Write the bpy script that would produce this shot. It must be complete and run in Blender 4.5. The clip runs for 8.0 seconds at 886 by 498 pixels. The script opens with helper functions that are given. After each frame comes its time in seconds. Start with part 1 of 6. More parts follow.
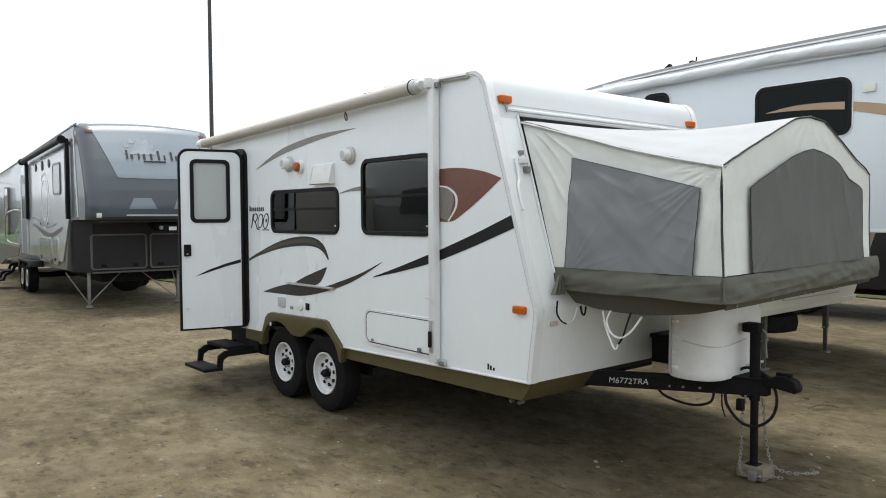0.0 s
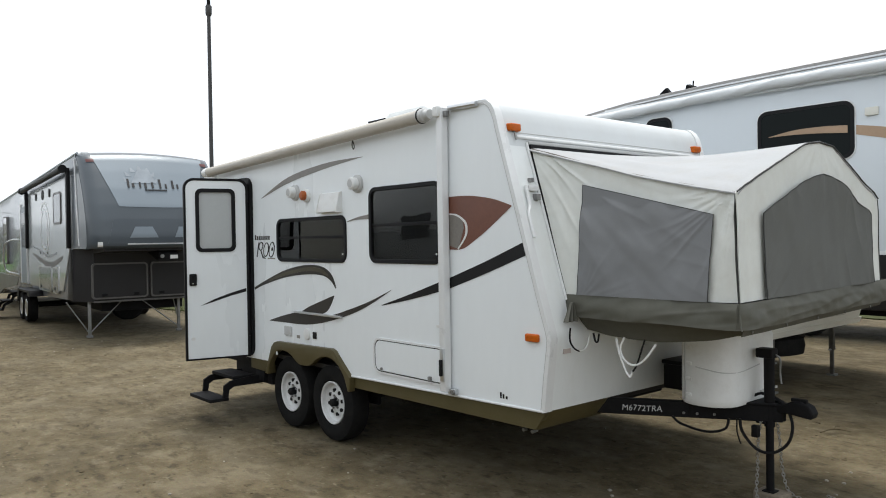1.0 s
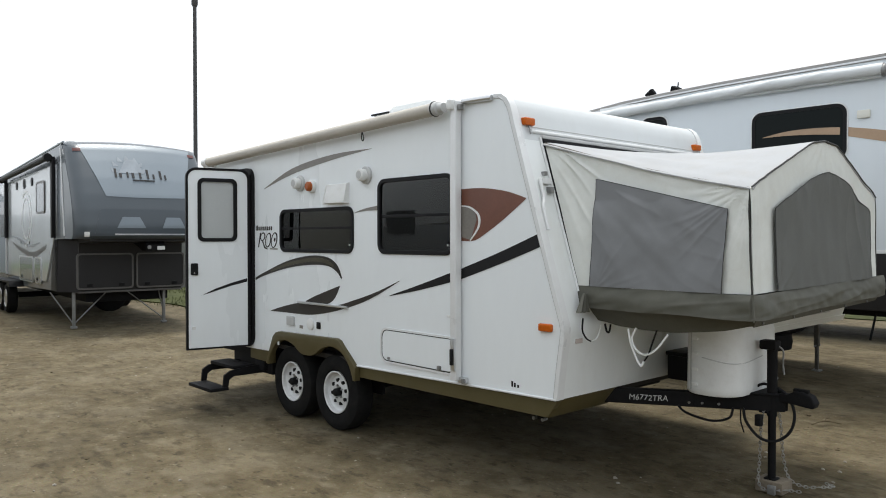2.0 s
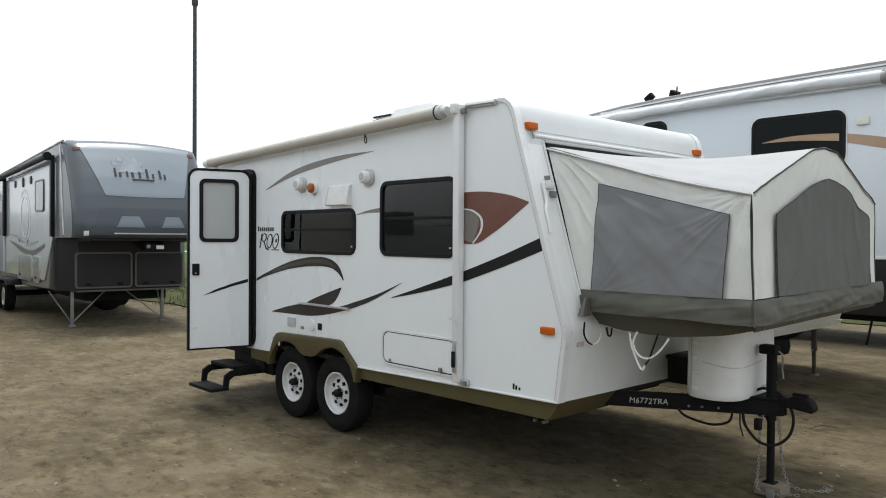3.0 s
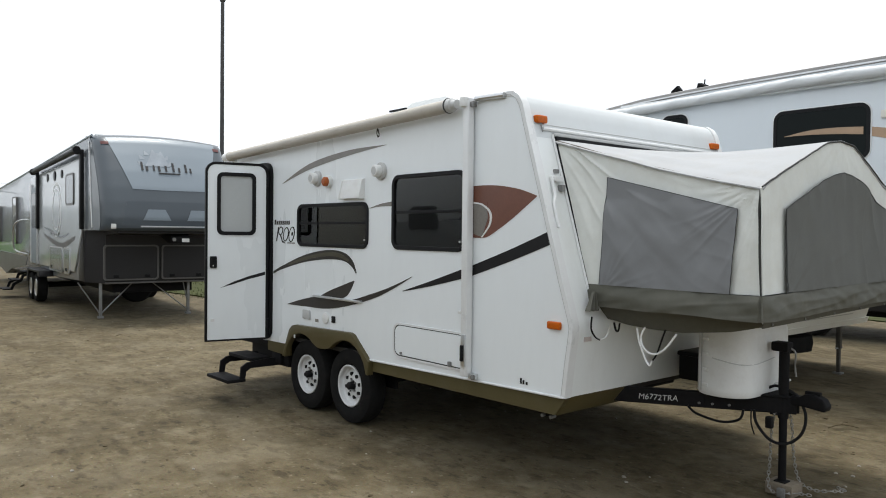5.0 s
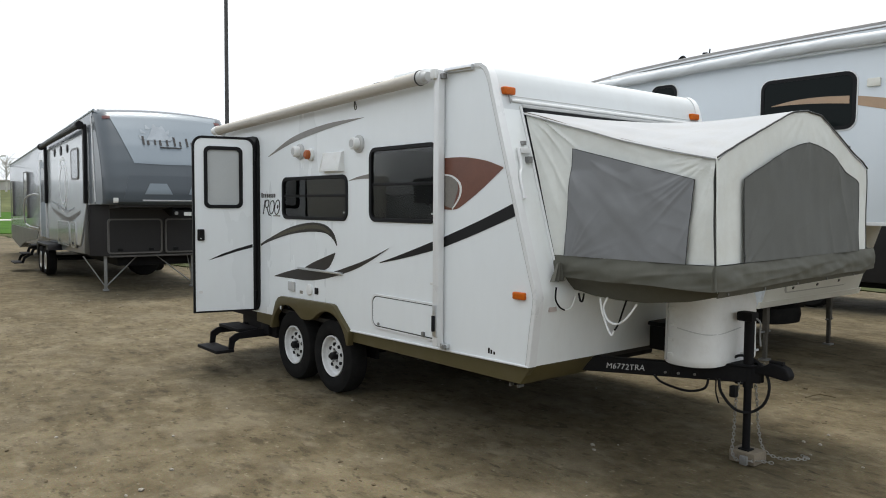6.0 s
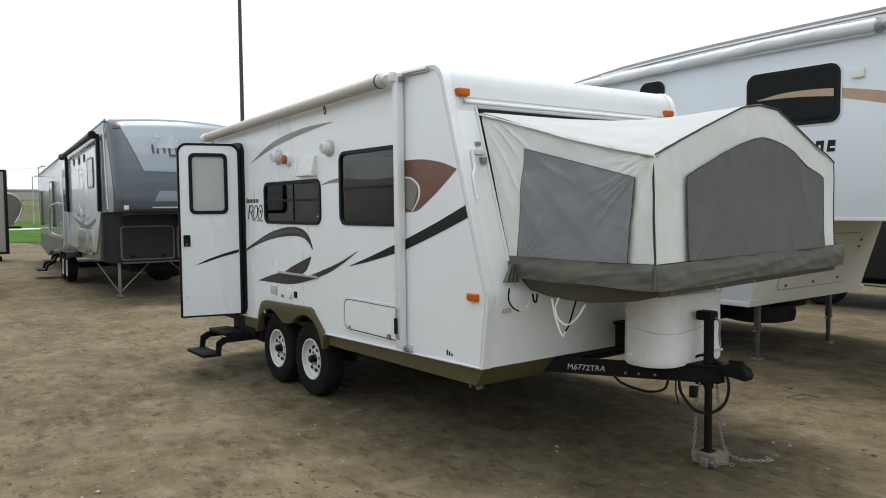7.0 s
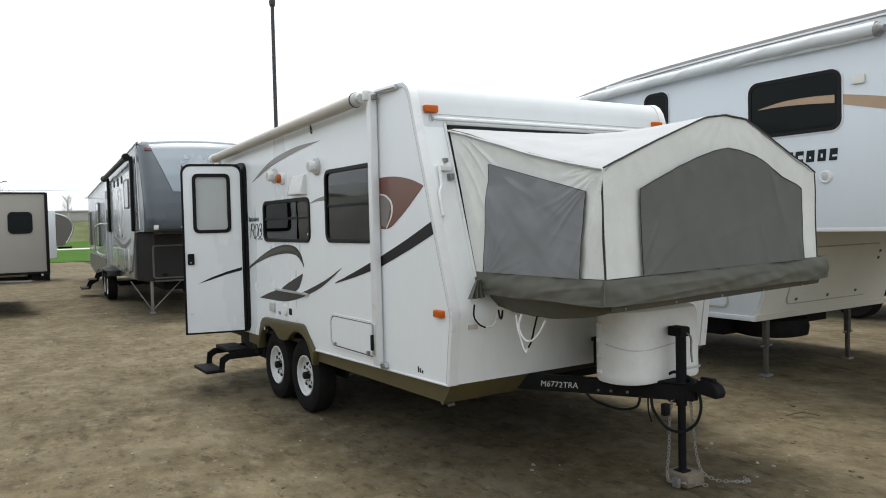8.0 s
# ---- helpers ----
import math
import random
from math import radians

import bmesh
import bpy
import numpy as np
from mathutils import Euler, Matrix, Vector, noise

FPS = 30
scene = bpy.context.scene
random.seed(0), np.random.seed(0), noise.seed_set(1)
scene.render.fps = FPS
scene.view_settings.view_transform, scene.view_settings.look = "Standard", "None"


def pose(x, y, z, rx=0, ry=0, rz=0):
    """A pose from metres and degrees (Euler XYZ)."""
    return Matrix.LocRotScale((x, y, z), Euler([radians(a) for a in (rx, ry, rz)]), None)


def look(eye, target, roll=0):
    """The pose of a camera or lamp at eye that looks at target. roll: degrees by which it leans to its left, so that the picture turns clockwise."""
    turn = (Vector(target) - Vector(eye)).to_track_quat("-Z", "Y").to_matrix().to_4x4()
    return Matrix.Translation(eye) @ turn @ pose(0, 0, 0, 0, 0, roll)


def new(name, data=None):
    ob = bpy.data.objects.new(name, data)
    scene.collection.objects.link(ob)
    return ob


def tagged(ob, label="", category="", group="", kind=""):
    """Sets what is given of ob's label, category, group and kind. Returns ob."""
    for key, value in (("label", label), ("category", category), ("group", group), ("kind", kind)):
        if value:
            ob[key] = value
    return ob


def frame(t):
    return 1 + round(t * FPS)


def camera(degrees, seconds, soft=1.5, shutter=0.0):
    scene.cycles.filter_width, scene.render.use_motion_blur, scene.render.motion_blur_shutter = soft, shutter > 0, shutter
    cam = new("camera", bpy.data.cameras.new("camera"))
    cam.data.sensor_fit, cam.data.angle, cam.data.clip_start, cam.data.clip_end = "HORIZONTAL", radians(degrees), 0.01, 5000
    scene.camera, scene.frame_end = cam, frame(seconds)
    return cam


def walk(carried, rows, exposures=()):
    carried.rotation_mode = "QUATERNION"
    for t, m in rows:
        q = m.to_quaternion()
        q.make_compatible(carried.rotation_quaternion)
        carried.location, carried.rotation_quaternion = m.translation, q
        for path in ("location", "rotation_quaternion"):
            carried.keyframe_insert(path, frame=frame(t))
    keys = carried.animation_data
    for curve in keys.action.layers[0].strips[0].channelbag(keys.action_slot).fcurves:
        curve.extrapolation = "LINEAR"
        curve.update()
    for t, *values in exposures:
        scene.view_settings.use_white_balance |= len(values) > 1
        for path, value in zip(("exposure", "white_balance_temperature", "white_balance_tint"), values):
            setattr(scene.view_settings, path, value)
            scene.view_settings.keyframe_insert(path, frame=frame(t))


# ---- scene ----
cam = camera(60.9, 8.0, soft=1.0)
PATH = [
    (0, (2.636, -3.56, 1.74), (1.111, -2.269, 1.653), -0.3),
    (0.5, (2.615, -3.539, 1.759), (1.082, -2.255, 1.718), -0.7),
    (1, (2.565, -3.626, 1.771), (1.045, -2.327, 1.747), -0.9),
    (1.5, (2.5, -3.775, 1.737), (1.003, -2.448, 1.705), -0.5),
    (1.7, (2.472, -3.835, 1.722), (0.986, -2.496, 1.691), -0.3),
    (2.8, (2.429, -3.943, 1.745), (0.964, -2.581, 1.713), 0.2),
    (3, (2.439, -3.949, 1.739), (0.971, -2.592, 1.711), 0.4),
    (3.5, (2.445, -3.945, 1.738), (0.967, -2.598, 1.714), 0.6),
    (4, (2.458, -3.924, 1.736), (0.967, -2.592, 1.716), 0.7),
    (4.5, (2.476, -3.912, 1.734), (0.973, -2.592, 1.71), 0.7),
    (4.7, (2.49, -3.877, 1.737), (0.979, -2.567, 1.707), 0.7),
    (5.8, (2.753, -3.682, 1.72), (1.213, -2.41, 1.62), 0.4),
    (6, (2.804, -3.604, 1.729), (1.256, -2.342, 1.614), 0.4),
    (6.5, (2.967, -3.404, 1.731), (1.397, -2.173, 1.604), -0.1),
    (7, (3.143, -3.169, 1.73), (1.539, -1.98, 1.62), -0.6),
    (7.5, (3.319, -2.929, 1.73), (1.674, -1.795, 1.645), -1.0),
    (8, (3.473, -2.688, 1.73), (1.789, -1.612, 1.662), -1.4),
]
walk(cam, [(t, look(eye, target, roll)) for t, eye, target, roll in PATH],
     exposures=[(0, 0.40), (0.5, 0.33), (1.0, 0.24), (3.0, 0.21), (4.5, 0.20), (6.0, 0.22), (7.0, 0.26), (8.0, 0.28)])

# ---- world and light: an overcast day ----
world = bpy.data.worlds.new("overcast_sky")
scene.world = world
world.use_nodes = True
wn, wl = world.node_tree.nodes, world.node_tree.links
wn.clear()
sky = wn.new("ShaderNodeTexSky")
sky.sky_type = "NISHITA"
sky.sun_disc = False
sky.sun_elevation, sky.sun_rotation = radians(75.3), radians(304.2)
sky.air_density, sky.dust_density, sky.ozone_density = 1.0, 6.0, 1.0
sky_level = wn.new("ShaderNodeVectorMath")
sky_level.operation = "SCALE"
sky_level.inputs["Scale"].default_value = 0.10
cloud = wn.new("ShaderNodeTexNoise")
cloud.inputs["Scale"].default_value, cloud.inputs["Detail"].default_value = 1.3, 4
cloud_ramp = wn.new("ShaderNodeValToRGB")
cloud_ramp.color_ramp.elements[0].position, cloud_ramp.color_ramp.elements[0].color = 0.3, (0.985, 1.045, 1.105, 1)
cloud_ramp.color_ramp.elements[1].position, cloud_ramp.color_ramp.elements[1].color = 0.7, (1.05, 1.11, 1.17, 1)
sky_mix = wn.new("ShaderNodeMix")
sky_mix.data_type = "RGBA"
sky_mix.inputs["Factor"].default_value = 0.88
back = wn.new("ShaderNodeBackground")
back.inputs["Strength"].default_value = 1.0
wout = wn.new("ShaderNodeOutputWorld")
wl.new(sky.outputs["Color"], sky_level.inputs[0])
wl.new(cloud.outputs["Fac"], cloud_ramp.inputs["Fac"])
wl.new(sky_level.outputs["Vector"], sky_mix.inputs["A"])
wl.new(cloud_ramp.outputs["Color"], sky_mix.inputs["B"])
wl.new(sky_mix.outputs["Result"], back.inputs["Color"])
wl.new(back.outputs["Background"], wout.inputs["Surface"])

sun = new("sun", bpy.data.lights.new("sun", "SUN"))
sun.data.energy, sun.data.angle, sun.data.color = 2.6, radians(22), (1.0, 0.97, 0.92)
sun.matrix_world = look((-5.0, 3.4, 23.0), (0, 0, 0))

# ---- helpers for building ----
SHIFT = {}


def thing(name, loc, label, category, group="", rz=0.0, local=False):
    """An Empty at the thing's base. Parts are given in world places, or in its own axes if local."""
    ob = new(name)
    ob.empty_display_size = 0.2
    ob.matrix_world = pose(*loc, 0, 0, rz)
    SHIFT[ob] = Vector((0, 0, 0)) if local else Vector(loc)
    return tagged(ob, label, category, group)


def mesh_of(bm, name, material, smooth=35, shift=None):
    if shift is not None and shift.length > 0:
        bmesh.ops.translate(bm, vec=-shift, verts=bm.verts)
    me = bpy.data.meshes.new(name)
    bm.to_mesh(me)
    bm.free()
    for m in (material if isinstance(material, (list, tuple)) else [material]):
        me.materials.append(m)
    me.polygons.foreach_set("use_smooth", [True] * len(me.polygons))
    me.set_sharp_from_angle(angle=radians(smooth))
    return me


def part(name, bm, material, parent, label="", smooth=35):
    shift = SHIFT[parent]
    ob = new(name, mesh_of(bm, name, material, smooth, shift))
    ob.parent = parent
    SHIFT[ob] = shift
    return tagged(ob, label)


def solo(name, bm, material, label, category="", kind="", group="", smooth=35):
    return tagged(new(name, mesh_of(bm, name, material, smooth)), label, category, group, kind)


def B():
    return bmesh.new()


def bev(bm, amount, segments=2, angle=30):
    edges = [e for e in bm.edges if len(e.link_faces) == 2 and e.calc_face_angle(0) > radians(angle)]
    bmesh.ops.bevel(bm, geom=edges, offset=amount, segments=segments, affect="EDGES", profile=0.6, clamp_overlap=True)
    return bm


def box(x0, x1, y0, y1, z0, z1, r=0.0, bm=None, seg=2):
    own = bmesh.new()
    bmesh.ops.create_cube(own, size=1)
    for v in own.verts:
        v.co = ((x0 + x1) / 2 + v.co.x * (x1 - x0), (y0 + y1) / 2 + v.co.y * (y1 - y0), (z0 + z1) / 2 + v.co.z * (z1 - z0))
    if r > 0:
        bev(own, r, seg)
    return merge(bm, own)


def merge(bm, own):
    if bm is None:
        return own
    me = bpy.data.meshes.new("tmp")
    own.to_mesh(me)
    own.free()
    bm.from_mesh(me)
    bpy.data.meshes.remove(me)
    return bm


def put(axis, a, b, c):
    """A point from two in-plane coordinates and the depth c along axis."""
    return {"x": (c, a, b), "y": (a, c, b), "z": (a, b, c)}[axis]


def prism(pts, axis, d0, d1, bm=None):
    own = bmesh.new()
    lo = [own.verts.new(put(axis, a, b, d0)) for a, b in pts]
    hi = [own.verts.new(put(axis, a, b, d1)) for a, b in pts]
    own.faces.new(lo)
    own.faces.new(hi[::-1])
    for i in range(len(pts)):
        j = (i + 1) % len(pts)
        own.faces.new((lo[j], lo[i], hi[i], hi[j]))
    bmesh.ops.recalc_face_normals(own, faces=own.faces)
    return merge(bm, own)


def slab(outer, holes, axis, d0, d1, bm=None):
    """A plate with holes through it."""
    own = bmesh.new()
    edges = []
    for ring in [outer] + list(holes):
        vs = [own.verts.new(put(axis, a, b, d0)) for a, b in ring]
        edges += [own.edges.new((vs[i], vs[(i + 1) % len(vs)])) for i in range(len(vs))]
    bmesh.ops.triangle_fill(own, use_beauty=True, edges=edges)
    got = bmesh.ops.extrude_face_region(own, geom=list(own.faces))
    k = {"x": 0, "y": 1, "z": 2}[axis]
    for v in got["geom"]:
        if isinstance(v, bmesh.types.BMVert):
            v.co[k] = d1
    bmesh.ops.recalc_face_normals(own, faces=own.faces)
    return merge(bm, own)


def rrect(a0, a1, b0, b1, r, n=5):
    pts = []
    for ca, cb, s in ((a1 - r, b1 - r, 0), (a0 + r, b1 - r, 90), (a0 + r, b0 + r, 180), (a1 - r, b0 + r, 270)):
        for i in range(n + 1):
            t = radians(s + 90 * i / n)
            pts.append((ca + r * math.cos(t), cb + r * math.sin(t)))
    return pts


def tube(pts, r, n=8, closed=False, bm=None, r2=None):
    own = bmesh.new()
    P = [Vector(p) for p in pts]
    rings, up = [], None
    for i, p in enumerate(P):
        a = P[(i - 1) % len(P)] if (closed or i > 0) else p
        b = P[(i + 1) % len(P)] if (closed or i < len(P) - 1) else p
        d = (b - a).normalized()
        if up is None:
            up = d.orthogonal().normalized()
        up = (up - d * up.dot(d)).normalized()
        side = d.cross(up)
        rr = r if r2 is None else r + (r2 - r) * i / (len(P) - 1)
        rings.append([own.verts.new(p + rr * (math.cos(k * math.tau / n) * up + math.sin(k * math.tau / n) * side)) for k in range(n)])
    m = len(rings)
    for i in range(m if closed else m - 1):
        A, C = rings[i], rings[(i + 1) % m]
        for k in range(n):
            own.faces.new((A[k], A[(k + 1) % n], C[(k + 1) % n], C[k]))
    if not closed:
        own.faces.new(rings[0][::-1])
        own.faces.new(rings[-1])
    bmesh.ops.recalc_face_normals(own, faces=own.faces)
    return merge(bm, own)


def lathe(profile, centre, axis, n=40, bm=None, cap=True):
    """Revolves (radius, depth) about an axis through centre."""
    own = bmesh.new()
    c = Vector(centre)
    rings = []
    for r, h in profile:
        ring = []
        for k in range(n):
            t = k * math.tau / n
            ring.append(own.verts.new(c + Vector(put(axis, r * math.cos(t), r * math.sin(t), h))))
        rings.append(ring)
    for A, C in zip(rings, rings[1:]):
        for k in range(n):
            own.faces.new((A[k], A[(k + 1) % n], C[(k + 1) % n], C[k]))
    for ring, (r, h) in ((rings[0], profile[0]), (rings[-1], profile[-1])):
        if cap and r > 1e-6:
            own.faces.new(ring)
    bmesh.ops.remove_doubles(own, verts=own.verts, dist=1e-6)
    bmesh.ops.recalc_face_normals(own, faces=own.faces)
    return merge(bm, own)


def arc(cx, cy, r, a0, a1, n=12):
    return [(cx + r * math.cos(radians(a0 + (a1 - a0) * i / n)), cy + r * math.sin(radians(a0 + (a1 - a0) * i / n))) for i in range(n + 1)]


def smooth_line(pts, n=8):
    """A curve through the points."""
    P = [Vector(p) for p in pts]
    out = []
    for i in range(len(P) - 1):
        a, b, c, d = P[max(i - 1, 0)], P[i], P[i + 1], P[min(i + 2, len(P) - 1)]
        for k in range(n):
            t = k / n
            out.append(0.5 * ((2 * b) + (c - a) * t + (2 * a - 5 * b + 4 * c - d) * t * t + (3 * b - a - 3 * c + d) * t ** 3))
    out.append(P[-1])
    return [tuple(p) for p in out]


def sheet(fn, nu, nv, bm=None, thick=0.0, away=None):
    """A surface fn(u, v) over a grid; with thick it gets a back side, shifted along away."""
    own = bmesh.new()
    grid = [[own.verts.new(fn(i / nu, j / nv)) for j in range(nv + 1)] for i in range(nu + 1)]
    for i in range(nu):
        for j in range(nv):
            own.faces.new((grid[i][j], grid[i + 1][j], grid[i + 1][j + 1], grid[i][j + 1]))
    if thick:
        got = bmesh.ops.extrude_face_region(own, geom=list(own.faces))
        bmesh.ops.translate(own, vec=Vector(away) * thick, verts=[v for v in got["geom"] if isinstance(v, bmesh.types.BMVert)])
        bmesh.ops.recalc_face_normals(own, faces=own.faces)
    return merge(bm, own)


def n3(x, y, z=0.0):
    return noise.noise(Vector((x, y, z)))


def crest(a, b, s):
    """Thin sharp folds: 1 on a crest, near 0 between the crests."""
    return max(0.0, 1 - 2.6 * abs(n3(a, b, s))) ** 2


# ---- materials ----
def mat(name, col, rough=0.4, metal=0.0, var=0.06, scale=2.0, fine=60.0, bump=0.0, bump_scale=120.0, streak=0.0, rvar=0.08, spec=0.5, coat=0.0, dirt=None, dirt_amount=0.0, creases=0.0):
    """A surface with a broad and a fine variation of tone, gloss and relief."""
    m = bpy.data.materials.new(name)
    m.use_nodes = True
    nt, ln = m.node_tree.nodes, m.node_tree.links
    p = nt["Principled BSDF"]
    tc = nt.new("ShaderNodeTexCoord")
    mp = nt.new("ShaderNodeMapping")
    mp.inputs["Scale"].default_value = (1, 1, 1 - streak)
    ln.new(tc.outputs["Object"], mp.inputs["Vector"])
    a = nt.new("ShaderNodeTexNoise")
    a.inputs["Scale"].default_value, a.inputs["Detail"].default_value, a.inputs["Roughness"].default_value = scale, 5, 0.6
    b = nt.new("ShaderNodeTexNoise")
    b.inputs["Scale"].default_value, b.inputs["Detail"].default_value = fine, 3
    ln.new(mp.outputs["Vector"], a.inputs["Vector"])
    ln.new(mp.outputs["Vector"], b.inputs["Vector"])
    mean = nt.new("ShaderNodeMath")
    mean.operation = "MULTIPLY_ADD"
    mean.inputs[1].default_value = 0.35
    ln.new(b.outputs["Fac"], mean.inputs[0])
    ln.new(a.outputs["Fac"], mean.inputs[2])
    ramp = nt.new("ShaderNodeMapRange")
    ramp.inputs["From Min"].default_value, ramp.inputs["From Max"].default_value = 0.45, 0.9
    ln.new(mean.outputs[0], ramp.inputs["Value"])
    mix = nt.new("ShaderNodeMix")
    mix.data_type = "RGBA"
    mix.inputs["A"].default_value = (*[c * (1 - var) for c in col], 1)
    mix.inputs["B"].default_value = (*[min(c * (1 + var), 1) for c in col], 1)
    ln.new(ramp.outputs["Result"], mix.inputs["Factor"])
    last = mix.outputs["Result"]
    if dirt is not None:
        d = nt.new("ShaderNodeTexNoise")
        d.inputs["Scale"].default_value, d.inputs["Detail"].default_value, d.inputs["Roughness"].default_value = scale * 2.3, 8, 0.7
        ln.new(mp.outputs["Vector"], d.inputs["Vector"])
        dr = nt.new("ShaderNodeMapRange")
        dr.inputs["From Min"].default_value, dr.inputs["From Max"].default_value, dr.inputs["To Max"].default_value = 0.48, 0.8, dirt_amount
        ln.new(d.outputs["Fac"], dr.inputs["Value"])
        dm = nt.new("ShaderNodeMix")
        dm.data_type = "RGBA"
        dm.inputs["B"].default_value = (*dirt, 1)
        ln.new(dr.outputs["Result"], dm.inputs["Factor"])
        ln.new(last, dm.inputs["A"])
        last = dm.outputs["Result"]
    ln.new(last, p.inputs["Base Color"])
    rr = nt.new("ShaderNodeMapRange")
    rr.inputs["To Min"].default_value, rr.inputs["To Max"].default_value = max(rough - rvar, 0.02), min(rough + rvar, 1)
    ln.new(a.outputs["Fac"], rr.inputs["Value"])
    ln.new(rr.outputs["Result"], p.inputs["Roughness"])
    p.inputs["Metallic"].default_value = metal
    p.inputs["Specular IOR Level"].default_value = spec
    p.inputs["Coat Weight"].default_value = coat
    if bump > 0:
        c = nt.new("ShaderNodeTexNoise")
        c.inputs["Scale"].default_value, c.inputs["Detail"].default_value = bump_scale, 4
        ln.new(tc.outputs["Object"], c.inputs["Vector"])
        bp = nt.new("ShaderNodeBump")
        bp.inputs["Strength"].default_value, bp.inputs["Distance"].default_value = bump, 0.004
        ln.new(c.outputs["Fac"], bp.inputs["Height"])
        if creases > 0:
            w = nt.new("ShaderNodeTexNoise")
            w.noise_type = "RIDGED_MULTIFRACTAL"
            w.inputs["Scale"].default_value, w.inputs["Detail"].default_value, w.inputs["Distortion"].default_value = 2.6, 1.2, 0.5
            wm = nt.new("ShaderNodeMapping")
            wm.inputs["Scale"].default_value, wm.inputs["Rotation"].default_value = (1, 1, 0.62), (0.35, 0.3, 0)
            ln.new(tc.outputs["Object"], wm.inputs["Vector"])
            ln.new(wm.outputs["Vector"], w.inputs["Vector"])
            b2 = nt.new("ShaderNodeBump")
            b2.inputs["Strength"].default_value, b2.inputs["Distance"].default_value = creases, 0.045
            ln.new(w.outputs["Fac"], b2.inputs["Height"])
            ln.new(b2.outputs["Normal"], bp.inputs["Normal"])
        ln.new(bp.outputs["Normal"], p.inputs["Normal"])
    return m


def glass_mat(name, tint, rough=0.02):
    """Dark tinted glazing: gloss over a see-through tint."""
    m = bpy.data.materials.new(name)
    m.use_nodes = True
    nt, ln = m.node_tree.nodes, m.node_tree.links
    nt.clear()
    out = nt.new("ShaderNodeOutputMaterial")
    gl = nt.new("ShaderNodeBsdfGlossy")
    gl.inputs["Roughness"].default_value = rough
    tr = nt.new("ShaderNodeBsdfTransparent")
    tr.inputs["Color"].default_value = (*tint, 1)
    fr = nt.new("ShaderNodeFresnel")
    fr.inputs["IOR"].default_value = 1.62
    wob = nt.new("ShaderNodeTexNoise")
    wob.inputs["Scale"].default_value = 2.5
    bp = nt.new("ShaderNodeBump")
    bp.inputs["Strength"].default_value, bp.inputs["Distance"].default_value = 0.15, 0.01
    tc = nt.new("ShaderNodeTexCoord")
    ln.new(tc.outputs["Object"], wob.inputs["Vector"])
    ln.new(wob.outputs["Fac"], bp.inputs["Height"])
    ln.new(bp.outputs["Normal"], gl.inputs["Normal"])
    mx = nt.new("ShaderNodeMixShader")
    ln.new(fr.outputs["Fac"], mx.inputs["Fac"])
    ln.new(tr.outputs["BSDF"], mx.inputs[1])
    ln.new(gl.outputs["BSDF"], mx.inputs[2])
    ln.new(mx.outputs["Shader"], out.inputs["Surface"])
    return m


